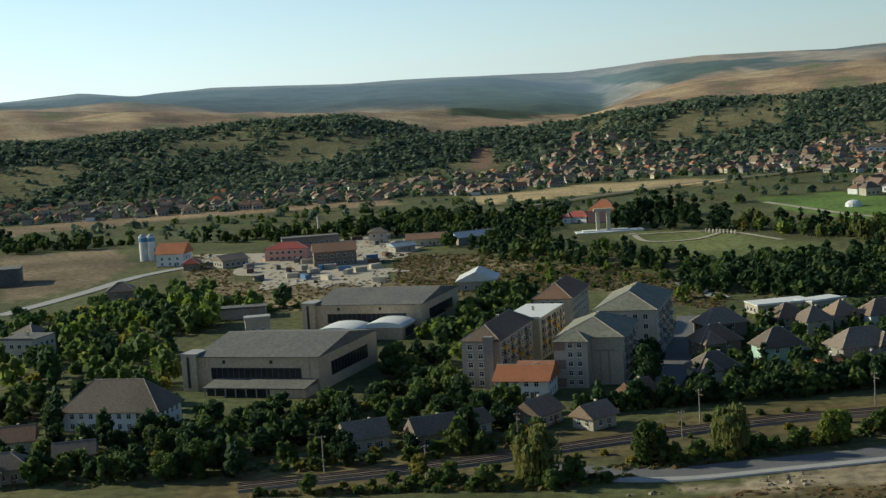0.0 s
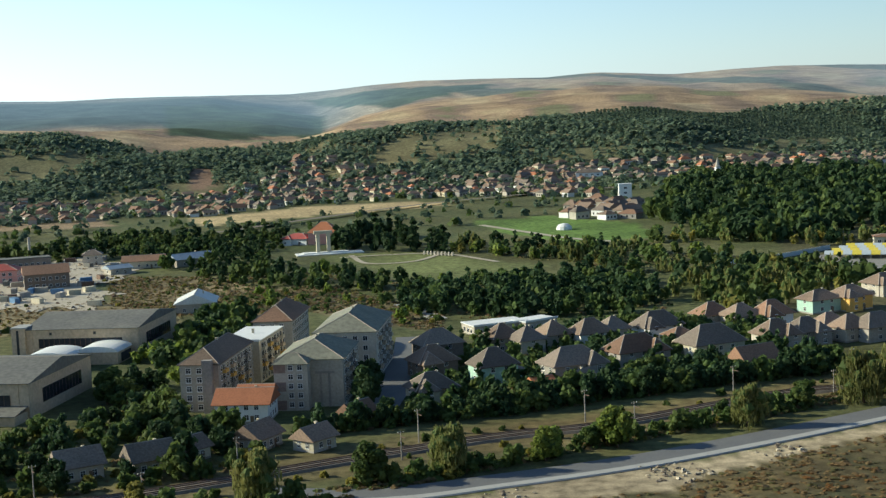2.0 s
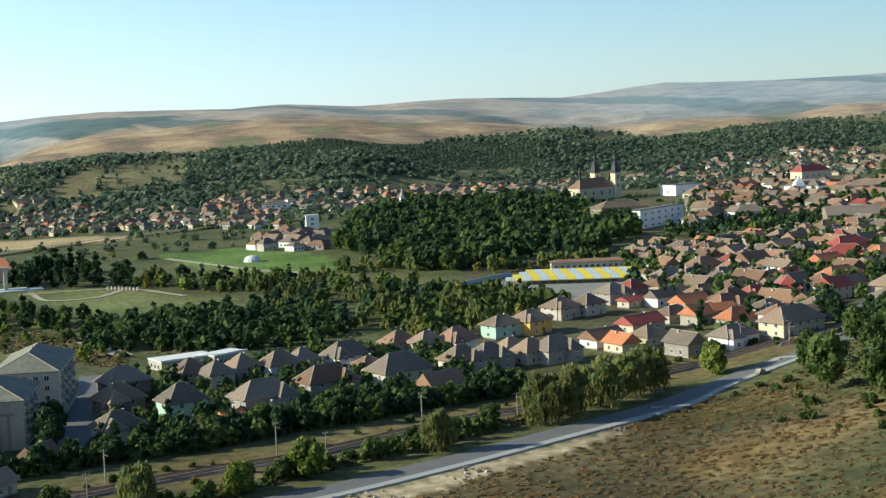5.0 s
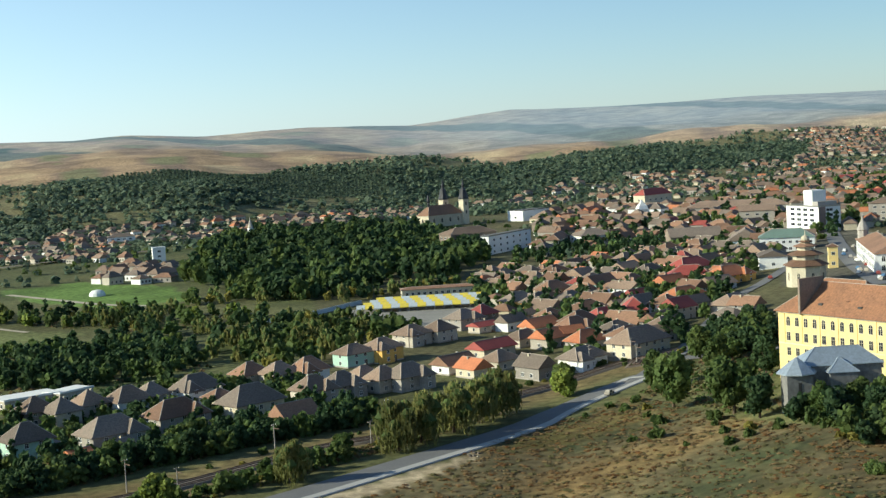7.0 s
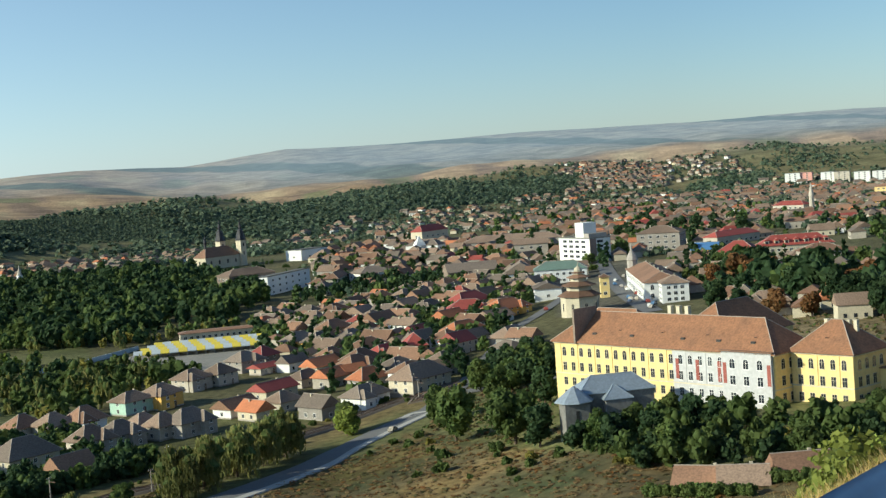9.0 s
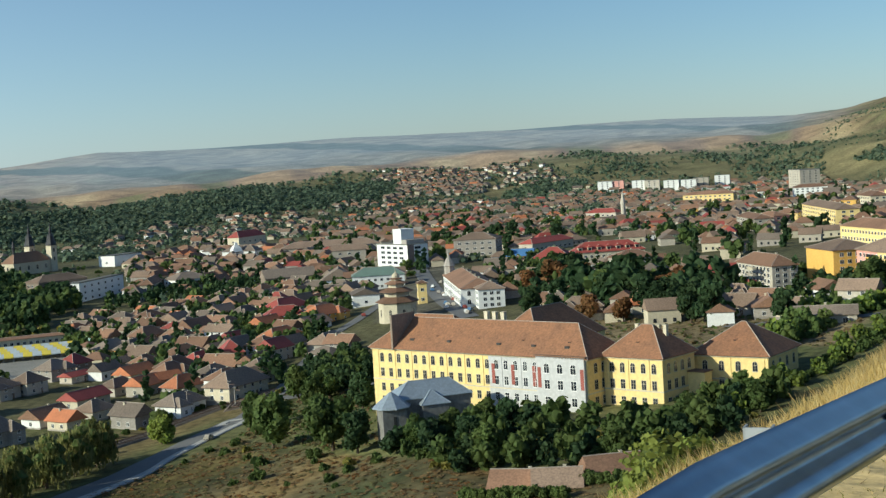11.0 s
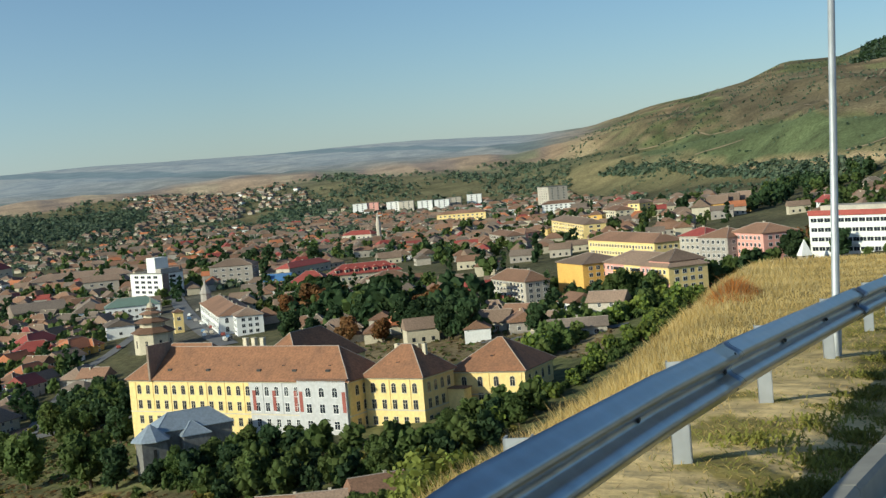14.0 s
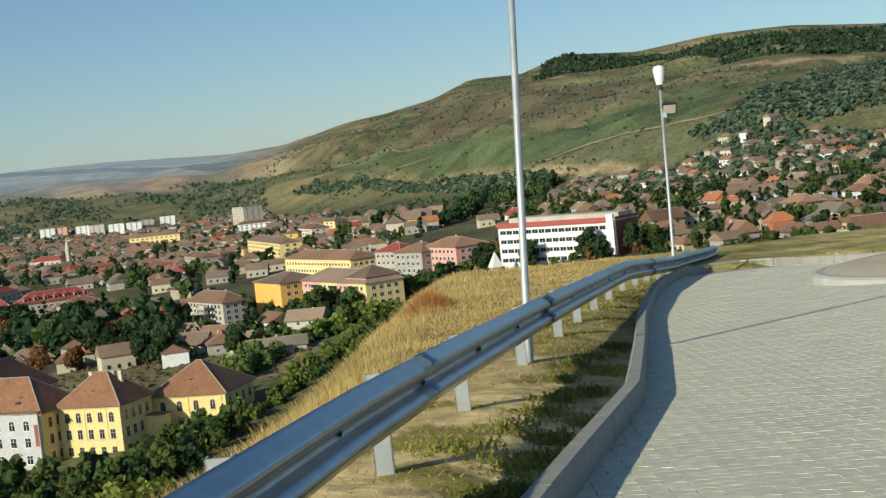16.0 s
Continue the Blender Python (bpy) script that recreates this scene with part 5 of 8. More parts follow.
block("canteen", (127.6, 505.0), 24.7, 14.6, 9.0, 3.6, 0.3, PALE, WHITE, "low pavilion with a flat whitewashed roof", 1, category="pavilion", chimneys=False)


# ---- market hall canopies, striped yellow and pale blue ----
TARP_Y = material("yellow_tarpaulin", (0.75, 0.6, 0.07), 0.7, 0.12, 1.0, 0.1, 0.1)
TARP_B = material("pale_blue_tarpaulin", (0.52, 0.57, 0.6), 0.7, 0.12, 1.0, 0.1, 0.1)


def market(p0, p1, rows):
    a, b = Vector((*p0, 0)), Vector((*p1, 0))
    u = (b - a).normalized()
    n = Vector((-u.y, u.x, 0))
    count = 14
    step = (b - a).length / count
    for r in range(rows):
        for i in range(count):
            c = a + u * step * (i + 0.5) + n * ((r - 2) * 10.5) + u * r * 3
            ob = thing("market_stall", (c.x, c.y), math.degrees(math.atan2(u.y, u.x)), "market stall under a %s tarpaulin canopy" % ("pale blue", "yellow")[(i + r) % 2], "market stall", "market stalls")
            s = Shape()
            w = step * 0.49
            s.face([(-w, -5, 2.6), (w, -5, 2.6), (w, 0, 3.9), (-w, 0, 3.9)])
            s.face([(-w, 0, 3.9), (w, 0, 3.9), (w, 5, 2.6), (-w, 5, 2.6)])
            s.box(-w, w, -5.03, -4.97, 2.2, 2.62)
            part("canopy", s, (TARP_B, TARP_Y)[(i + r) % 2], ob)
            for x in (-w + 0.2, w - 0.2):
                part("leg", Shape().box(x - 0.08, x + 0.08, -4.9, -4.74, -0.3, 2.6), STEEL, ob)
            take((c.x, c.y), 7)


market((317.3, 662.3), (370.4, 633.8), 4)
block("market_office", (374.6, 680.9), -22.1, 40.4, 8.0, 4, 1.2, CREAM, ROOF_RUST, "long low market building with clay roof", 1, category="market hall", chimneys=False)
structure("market_wall", ribbon([(251.2, 643.3), (287.2, 655.4), (326.9, 678.5)], [(-0.15, 0), (-0.15, 2.2), (0.15, 2.2), (0.15, 0)], 0.0), TARP_B, "long pale blue fence by the market", "fence")


# ---- town centre ----
def church(p, heading, nave_w, nave_d):
    ob = thing("church", p, heading, "cream church with two black-spired towers and brown roof", "church", z=0.0)
    part("nave", Shape().box(-nave_w / 2, nave_w / 2, -nave_d / 2, nave_d / 2, -2, 11), CREAM, ob)
    part("roof", hip_roof(nave_w, nave_d, 11, 9), [ROOF_RUST, RIDGE], ob)
    for x, y in ((nave_w / 2 + 2, -nave_d / 2 + 1), (nave_w / 2 - 6, nave_d / 2 + 4)):
        t = part("tower", Shape().box(x - 3.4, x + 3.4, y - 3.4, y + 3.4, -2, 24), CREAM, ob)
        part("spire", Shape().tube([(x, y, 24, 5.0), (x, y, 25, 5.0), (x, y, 29, 3.6), (x, y, 33, 3.0), (x, y, 35, 1.2), (x, y, 37, 1.4), (x, y, 38.5, 1.3), (x, y, 40, 0.6), (x, y, 45, 0.12)], 8), SLATE, t, "black onion spire")
        for z in (10, 18):
            part("tower_window", Shape().box(x - 0.8, x + 0.8, y - 3.46, y - 3.403, z, z + 3.4), GLASS, t)
    part("ridge_turret", Shape().tube([(-nave_w / 2 + 8, 0, 18, 1.2), (-nave_w / 2 + 8, 0, 23, 1.2), (-nave_w / 2 + 8, 0, 25, 1.6), (-nave_w / 2 + 8, 0, 31, 0.1)], 8), SLATE, ob)
    wall_windows(ob, p, heading, nave_w, nave_d, 1, 5, 4, 6, 1.4, 4.0, CREAM, True)
    take(p, 30)


SLATE = material("black_slate", (0.035, 0.035, 0.04), 0.6, 0.2, 1.0, 0.2, 0.1)
church((668.9, 1204.7), 12, 44, 17)
block("white_hall", (547.0, 890.8), 31.1, 66.6, 9.0, 13, 0.6, WHITE, ROOF_FELT, "tall white hall with a blank end wall", 3, gap=6, category="hall", chimneys=False, z=0.0)
block("old_school", (535.5, 924.0), -0.2, 38.5, 18.0, 13, 4.5, BROWNWALL, ROOF_BROWN, "brown three-storey town building", 3, category="town building", z=0.0)
block("white_shop", (752.9, 1180.4), 14.3, 36.8, 20.0, 10, 0.4, WHITE, ROOF_FELT, "bright white modern flat-roofed hall", 1, gap=8, category="hall", chimneys=False, z=0.0)
block("town_house_row", (562.4, 845.8), -43.4, 8.7, 40.0, 9, 4, CREAM, ROOF_RUST, "long town house with a clay tile roof", 2, category="town building")
block("town_house_row", (589.8, 842.0), -10.3, 26.2, 20.0, 8, 4.5, WHITE, ROOF_GREY, "white town house with a dark roof", 2, category="town building")
gab = block("parish_house", (772.8, 1017.2), -63.1, 31.4, 16.0, 9, 5, WHITE, ROOF_GREY, "white curved-gable parish house", 2, gap=4, category="town building")
part("gable", Shape().tube([(-2, -8.2, 9, 6.5), (-2, -8.2, 12, 5.0), (-2, -8.2, 15, 2.0), (-2, -8.2, 17.5, 0.4)], 4), WHITE, gab)
block("chapel_hall", (874.0, 1142.0), 13.8, 42.4, 14.0, 14, 6, CREAM, ROOF_RED, "church hall with a steep dark red roof", 2, gap=5, category="church")
tb = block("office_tower", (660.5, 696.3), -100.8, 37.4, 16.0, 16.9, 0.5, WHITE, ROOF_FELT, "white five-storey office block with a roof tower", 5, gap=4.4, ww=3.0, wh=1.6, category="office block", chimneys=False)
part("roof_tower", Shape().box(-1, 9, -6, 4, 17, 27), WHITE, tb)
part("stair_panel", Shape().box(18.75, 18.95, -8.0, -3.0, 0, 16.8), BAND, tb, "brown panelled stair strip")
part("roof_house", Shape().box(9, 15, -6, 8, 17, 20), GREY, tb)
block("annex", (690.4, 721.1), 31.1, 52.4, 14.0, 14, 0.5, GREY, ROOF_FELT, "grey annex of the office block", 4, category="office block", chimneys=False)


def round_church(p, z0):
    ob = thing("domed_church", p, 0, "cream octagonal church with stacked tiled roofs and small dome", "church", z=z0)
    lev = ((8.6, -3, 8.4, 9.9, 11.0), (5.6, 10.6, 13.0, 7.9, 15.0), (3.6, 14.4, 16.6, 5.4, 18.0), (2.1, 17.6, 18.6, 3.0, 19.4))
    for rad, a, b, roof, c in lev:
        part("drum", Shape().tube([(0, 0, a, rad), (0, 0, b, rad)], 8), CREAM, ob)
        part("tiled_roof", Shape().tube([(0, 0, b, roof), (0, 0, b + 0.3, roof), (0, 0, c, rad * 0.62)], 8), ROOF_RUST, ob)
    part("dome", Shape().tube([(0, 0, 18.7, 1.7), (0, 0, 19.9, 1.9), (0, 0, 21, 1.3), (0, 0, 21.6, 0.3), (0, 0, 23.6, 0.06)], 10), CREAM, ob)
    for k in range(8):
        a = 45 * k + 22.5
        part("arched_window", window_for(1.2, 3.4, CREAM, True), [], ob, at=pose(0, 0, 0, 0, 0, a) @ pose(0, -7.9, 2.0))
    take(p, 13)


round_church((445.6, 475.2), None)
block("market_gate", (491.5, 506.0), -37.5, 4.4, 4.0, 10, 1.5, YELLOW, ROOF_RUST, "narrow yellow gate building", 2, gap=2, category="gate", chimneys=False)
civic = block("civic_building", (508.3, 489.3), -129.8, 83.5, 18.0, 8.5, 4, WHITE, ROOF_RUST, "long white civic building with clay roof", 2, gap=3.6, arched=True, wh=2.4, category="town building")
part("turret", Shape().tube([(-39, -6, 6, 2.6), (-39, -6, 13, 2.6), (-39, -6, 13.3, 3.1), (-39, -6, 16, 2.0), (-39, -6, 18, 0.7), (-39, -6, 22, 0.08)], 8), GREY, civic, "grey pointed corner turret")
block("grey_building", (745.2, 707.2), -58.8, 30.3, 22.0, 12, 4.5, GREY, ROOF_BROWN, "large grey building with a brown hipped roof", 3, category="town building")
db = block("dormer_building", (644.5, 511.5), -41.0, 40.0, 15.0, 8.0, 5.5, CREAM, ROOF_RED, "cream building with a red mansard roof and dormers", 2, gap=3.4, category="town building")
for i in range(7):
    lucarne = part("dormer", Shape().box(-17.5 + 5.4 * i, -15.1 + 5.4 * i, -6.6, -3.0, 8.6, 10.8), CREAM, db)
    part("dormer_window", Shape().box(-17.1 + 5.4 * i, -15.5 + 5.4 * i, -6.65, -6.6, 9.0, 10.4), GLASS, lucarne)
    part("dormer_roof", hip_roof(2.6, 3.8, 10.8, 1.0, over=0.2, gable=True, turned=True), [ROOF_RED, RIDGE], lucarne).location = (-16.3 + 5.4 * i, -4.8, 0)
GREEN_ROOF = material("green_sheet_roof", (0.17, 0.24, 0.2), 0.5, 0.15, 1.5, 0.2, 0.1)
PALE_BLUE = material("pale_blue_render", (0.42, 0.52, 0.6), 0.8, 0.12, 1.5, 0.2, 0.1)
block("corner_building", (563.0, 615.0), -42.0, 30.0, 14.0, 8.0, 4.5, WHITE, GREEN_ROOF, "white building with a green sheet roof", 2, gap=3.6, category="town building")
block("blank_gable_house", (500.0, 557.0), -40.0, 14.0, 16.0, 6.0, 3.2, WHITE, ROOF_GREY, "white house with a blank gable wall", 1, gap=9.0, gable=True, turned=True, category="house", chimneys=False)
block("glazed_hall", (585.0, 675.0), -41.0, 22.0, 20.0, 5.0, 7.0, PALE_BLUE, ROOF_GREY, "hall with a pale blue gable and grey roof", 1, gap=6.0, gable=True, turned=True, category="hall", chimneys=False)
block("barn", (602.0, 745.0), -25.0, 34.0, 14.0, 6.0, 5.5, BROWNWALL, ROOF_GREY, "long dark-roofed brown barn", 1, gap=7.0, gable=True, category="barn", chimneys=False)
block("town_block", (712.0, 808.0), -41.0, 25.0, 16.0, 12.0, 4.0, PALE, ROOF_BROWN, "pale three-storey gabled town block", 3, gap=4.0, gable=True, category="town building")
block("long_hall", (825.0, 960.0), -40.0, 85.0, 22.0, 7.0, 5.0, PALE, ROOF_BROWN, "very long low hall with a brown roof", 1, gap=8.0, category="hall", chimneys=False)
block("corner_house", (478.0, 448.0), -130.0, 12.0, 12.0, 8.5, 3.2, WHITE, ROOF_BROWN, "tall white corner house on the main street", 3, gap=3.0, category="town building")
block("low_house", (409.0, 238.0), -60.0, 19.0, 9.0, 3.2, 2.6, PALE, ROOF_GREY, "low pale house with a long dark roof by the yard", 1, gap=4.0, category="house", gable=True)
house((446.0, 556.0), -35, 20, 12, 6.0, 4.0, WHITE, ROOF_RED, label="large white house with a bright red roof")
house((462.0, 546.0), -50, 14, 10, 4.0, 3.2, OCHRE, ROOF_ORANGE, gable=True, label="orange house with an orange tiled roof")
block("red_roof_hall", (636.7, 544.8), -60.4, 22.9, 18.0, 6, 6, CREAM, ROOF_RED, "hall with a broad red roof", 1, category="hall")
block("blue_roof_hall", (660.2, 591.4), -61.8, 17.2, 16.0, 6, 4, OCHRE, material("blue_sheet_roof", (0.1, 0.22, 0.45), 0.4, 0.1), "orange hall with a blue sheet roof", 1, category="hall", gable=True)
block("long_building", (774.4, 668.4), 3.3, 47.8, 12.0, 6, 3.5, PALE, ROOF_RED, "long low building with red roof", 1, category="town building")
block("terrace", (587.5, 450.3), -29.9, 20.5, 14.0, 9, 3.5, PALE, ROOF_RUST, "pale terrace with a clay tile roof", 2, category="town building")

# ---- the yellow college: main range, wing and end house ----
ROOF_COLLEGE = material("red_brown_tiles", (0.28, 0.135, 0.07), 0.85, 0.3, 1.6, 0.25, 0.5, tint=(0.19, 0.1, 0.058))
BRICK_RED = material("bare_red_render", (0.31, 0.095, 0.075), 0.9, 0.2, 1.5, 0.3, 0.2)


LIME = material("limewash", (0.5, 0.5, 0.51), 0.9, 0.14, 1.2, 0.25, 0.15, tint=(0.5, 0.48, 0.46))


def college(p, heading, w, d, eave, rise, z, label, white_from=None, rows=3, gap=4.0):
    ob = thing("college_range", p, heading, label, "school building", "college buildings", z)
    cut = w / 2 if white_from is None else white_from
    part("wall", Shape().box(-w / 2, cut, -d / 2, d / 2, -5, eave), YELLOW, ob)
    if cut < w / 2:
        part("wall", Shape().box(cut, w / 2 - 0.4, -d / 2 - 0.05, d / 2 - 0.4, -5, eave), LIME, ob, "white limewashed wall with bare red panels")
        part("end_wall", Shape().box(w / 2 - 0.4, w / 2, -d / 2, d / 2, -5, eave), YELLOW, ob)
    part("roof", hip_roof(w, d, eave, rise, over=0.9), [ROOF_COLLEGE, RIDGE], ob)
    part("cornice", Shape().box(-w / 2 - 0.35, w / 2 + 0.35, -d / 2 - 0.35, d / 2 + 0.35, eave - 0.5, eave - 0.12), CREAM, ob)
    part("string_course", Shape().box(-w / 2 - 0.1, w / 2 + 0.1, -d / 2 - 0.12, d / 2 + 0.12, eave * 0.42, eave * 0.42 + 0.35), CREAM, ob)
    n = int((w - 2) / gap)
    levels = ((eave - 4.0, 2.5, True), (eave - 8.2, 2.3, False), (eave - 12.4, 2.1, False), (eave - 15.6, 1.5, False))[:rows]
    for z0, h, arched in levels:
        for i in range(n):
            u = (i - (n - 1) / 2) * gap
            me = window_for(1.3, h, WHITE if u > cut else CREAM, arched)
            part("window", me, [], ob, at=pose(u, -d / 2 - (0.06 if u > cut else 0.01), z0))
        m = max(1, int((d - 1.5) / gap))
        for i in range(m):
            v = (i - (m - 1) / 2) * gap
            part("window", window_for(1.3, h, CREAM, arched), [], ob, at=pose(0, 0, 0, 0, 0, 90) @ pose(v, -w / 2 - 0.01, z0))
    for i in range(n + 1):
        u = (i - n / 2) * gap
        if abs(u) > w / 2 - 0.4 or i % 2:
            continue
        part("pilaster", Shape().box(u - 0.35, u + 0.35, -d / 2 - 0.16, -d / 2, eave * 0.45, eave - 0.5), LIME if u > cut else YELLOW, ob)
    for i in range(int(w / 13) if w > 30 else 1):
        k = max(1, int(w / 13) if w > 30 else 1)
        dormer(ob, (i + 0.5) / k * w - w / 2, -d * 0.3, eave + rise * 0.4, ROOF_COLLEGE)
    c, s = math.cos(radians(heading)), math.sin(radians(heading))
    for i in range(max(1, int(w / 8))):
        u = (i + 0.5) / max(1, int(w / 8)) * w - w / 2
        take((p[0] + c * u, p[1] + s * u), d * 0.5 + 3)
    return ob


main_range = college((291.5, 273.6), -87.0, 77.0, 17.0, 16.0, 8.0, 14.5, "long yellow three-storey college with clay tile roof", white_from=5.5, rows=4, gap=3.3)
for u in (-2.5, 0.5, 3.5):
    chimney(main_range, u, 1.5, 22.8, 3.2, 1.2)
part("fire_wall", Shape().box(-29.6, -28.9, -9.6, 0, 15.6, 25.6), BROWNWALL, main_range)
part("risalit", Shape().box(22.5, 38.1, -9.4, -8.4, -5, 16.4), LIME, main_range, "limewashed end bay standing forward")
part("risalit_roof", Shape().box(22.2, 38.9, -10.0, -8.0, 16.4, 16.7), ROOF_RUST, main_range)
for z0, h, arched in ((12.0, 2.5, True), (7.8, 2.3, False), (3.6, 2.1, False), (0.4, 1.5, False)):
    for u in (26.0, 30.3, 34.6):
        part("window", window_for(1.6, h, WHITE, arched), [], main_range, at=pose(u, -9.41, z0))
for u in (6.6, 13.4, 20.6):
    part("bare_panel", Shape().box(u, u + 1.1, -8.64, -8.6, 8.0, 13.4), BRICK_RED, main_range)
for u in (23.0, 36.8):
    part("bare_panel", Shape().box(u, u + 1.1, -9.46, -9.405, 8.0, 13.4), BRICK_RED, main_range)
for u in (-24.0, -10.0, 8.0, 20.0, 31.0):
    part("roof_vent", Shape().box(u - 0.7, u + 0.7, -6.9, -5.4, 17.9, 18.75), [DARK], main_range, "dark eyebrow vent in the roof")
mid_wing = college((299.8, 226.2), -87.0, 18.0, 15.0, 15.0, 7.5, 15.5, "yellow college wing with clay tile roof", gap=3.2)
for u in (-4, -1.5, 2.5, 4.6):
    chimney(mid_wing, u, 1.5, 19.6, 2.6, 1.0)
college((322.1, 211.6), -80.4, 21.0, 20.0, 11.0, 7.5, 18.0, "yellow college end house with clay tile hipped roof", rows=2, gap=4.6)


back = thing("college_back_range", (main_range.location.x + 26, main_range.location.y + 2), math.degrees(main_range.rotation_euler.z), "rear range of the college with tall dark roof", "school building", "college buildings", 14.5)
part("wall", Shape().box(-9, 9, -16, 16, -4, 16), YELLOW, back)
part("roof", hip_roof(18, 32, 16, 9.0), [ROOF_COLLEGE, RIDGE], back)
rear = thing("college_back_range", (325.8, 330.3), math.degrees(main_range.rotation_euler.z), "rear wing of the college with dark clay roof", "school building", "college buildings", 14.5)
part("wall", Shape().box(-15, 15, -7, 7, -4, 13), YELLOW, rear)
part("roof", hip_roof(30, 14, 13, 6.5), [ROOF_COLLEGE, RIDGE], rear)
take((325.8, 330.3), 17)
part("link", Shape().box(9.004, 14, 4, 7.4, -4, 10), YELLOW, mid_wing)
part("link_roof", Shape().box(9.004, 14.3, 3.6, 7.6, 10, 10.3), ROOF_RUST, mid_wing)


STONE = material("dark_stone", (0.2, 0.195, 0.185), 0.9, 0.3, 1.2, 0.3, 0.3, tint=(0.12, 0.12, 0.115))


def chapel(p, heading, z):
    ob = thing("chapel", p, heading, "grey stone chapel with pale zinc hipped roofs", "chapel", z=z)
    part("nave", Shape().box(-10, 10, -4.5, 4.5, -6, 8.5), STONE, ob)
    part("nave_roof", hip_roof(20, 9, 8.5, 4.0), [ROOF_ZINC, ROOF_ZINC], ob)
    part("tower", Shape().box(-15, -8.5, -8, -1.5, -6, 7), STONE, ob)
    part("tower_roof", Shape().tube([(-11.75, -4.75, 7, 5.2), (-11.75, -4.75, 7.25, 5.2), (-11.75, -4.75, 11, 0.3)], 8), ROOF_ZINC, ob)
    part("slit_window", Shape().box(-12.2, -11.3, -8.06, -8.003, 2, 5), DARK, ob)
    part("transept", Shape().box(-4, 3, -7.5, 0, -6, 7), STONE, ob)
    part("transept_roof", hip_roof(7, 7, 7, 3.2), [ROOF_ZINC, ROOF_ZINC], ob).location = (-0.5, -3.75, 0)
    take(p, 13)


chapel((264.8, 272.4), -28, 13.6)

# ---- school and the eastern blocks ----
sc = block("school", (535.6, 177.4), -105.9, 54.2, 16.0, 15.2, 0.5, WHITE, WHITE, "white four-storey school with a red roof band", 4, gap=3.1, ww=2.7, wh=1.5, category="school", sides="fr", chimneys=False, z=36.5)

SCHOOL_W = 54.2
band(sc, SCHOOL_W, 16, 14.6, 16.6, -SCHOOL_W / 2, SCHOOL_W / 2 - 3, ROOF_RED, "red sheet band under the roof", name="roof_band", depth=0.5)
part("end_wall", Shape().box(SCHOOL_W / 2 + 0.01, SCHOOL_W / 2 + 0.25, -7.6, 8, 0, 16.6), BRICK_RED, sc, "dark red end wall")
part("stair_bay", Shape().box(SCHOOL_W / 2 - 3, SCHOOL_W / 2 - 0.01, -9.0, -8.0, 0, 17.6), WHITE, sc)
part("roof_box", Shape().box(-SCHOOL_W / 2 + 2, SCHOOL_W / 2 - 1, -3, 7, 15.6, 18.0), PALE, sc)
for z in (3.0, 6.6, 10.2):
    part("sill_band", Shape().box(-SCHOOL_W / 2, SCHOOL_W / 2 - 3, -8.3, -8.003, z + 0.3, z + 0.55), WHITE, sc)

EAST = "eastern apartment blocks"
p1 = block("apartment_block", (494.4, 312.9), -122.3, 32.2, 10.8, 11.9, 4.0, PALE, ROOF_RUST, "pale apartment block with balconies and clay roof", 5, gap=3.2, group=EAST)
for k in range(4):
    part("balcony", Shape().box(3.0, 9.5, -10.5, -8.8, 3.0 + k * 2.5, 4.0 + k * 2.5), (PALE, BRICK_RED, PALE, CREAM)[k], p1, "enclosed balcony")
block("apartment_block", (511.9, 289.0), -125.7, 25.0, 19.6, 14.2, 3.4, OCHRE, ROOF_BROWN, "orange-yellow apartment block with brown hipped roof", 5, group=EAST, sides="r")
pb = block("apartment_block", (491.5, 250.7), -124.7, 51.3, 16.0, 11.7, 4.2, YELLOW, ROOF_BROWN, "pink and yellow apartment block with clay roof", 4, group=EAST)
for u0, u1, z0, z1 in ((-25.6, -9.0, 5.8, 11.4), (-9.0, 4.0, 0.2, 2.9), (4.0, 12.0, 5.8, 11.4), (12.0, 25.6, 0.2, 5.6)):
    part("pink_panel", Shape().box(u0, u1, -8.03, -8.003, z0, z1), PINK, pb, "pink painted panel")
for u in (-14.0, 1.0, 16.0):
    for k in range(1, 4):
        deck = part("balcony", Shape().box(u - 2.2, u + 2.2, -9.2, -8.04, k * 2.8, k * 2.8 + 1.0), (OCHRE, PINK, WHITE)[k % 3], pb, "enclosed balcony")
        part("balcony_window", Shape().box(u - 2.1, u + 2.1, -9.0, -8.04, k * 2.8 + 1.0, k * 2.8 + 2.1), GLASS, deck)
block("apartment_block", (483.4, 237.3), -33.9, 14.5, 15.0, 12.5, 4.0, PINK, ROOF_BROWN, "pink apartment block with brown roof", 4, group=EAST)
block("apartment_block", (673.6, 353.4), -124.2, 73.0, 18.0, 8.0, 4.0, YELLOW, ROOF_RUST, "low yellow block with a broad clay roof", 2, group=EAST)
block("apartment_block", (558.0, 233.8), -126.4, 25.4, 16.0, 12, 3.5, PINK, ROOF_RUST, "pink and white apartment block with clay roof", 4, group=EAST)
block("apartment_block", (562.8, 251.9), -115.5, 18.3, 16.0, 12, 3.5, GREY, ROOF_RUST, "grey apartment block with balconies", 4, group=EAST)
block("apartment_block", (618.0, 288.7), -112.1, 17.4, 14.0, 10, 3.5, PALE, ROOF_RED, "pale block with a bright red roof", 3, group=EAST)
block("apartment_block", (931.7, 535.3), -137.3, 107.8, 16.0, 12, 3.5, YELLOW, ROOF_BROWN, "yellow apartment block with brown roof", 4, group=EAST)
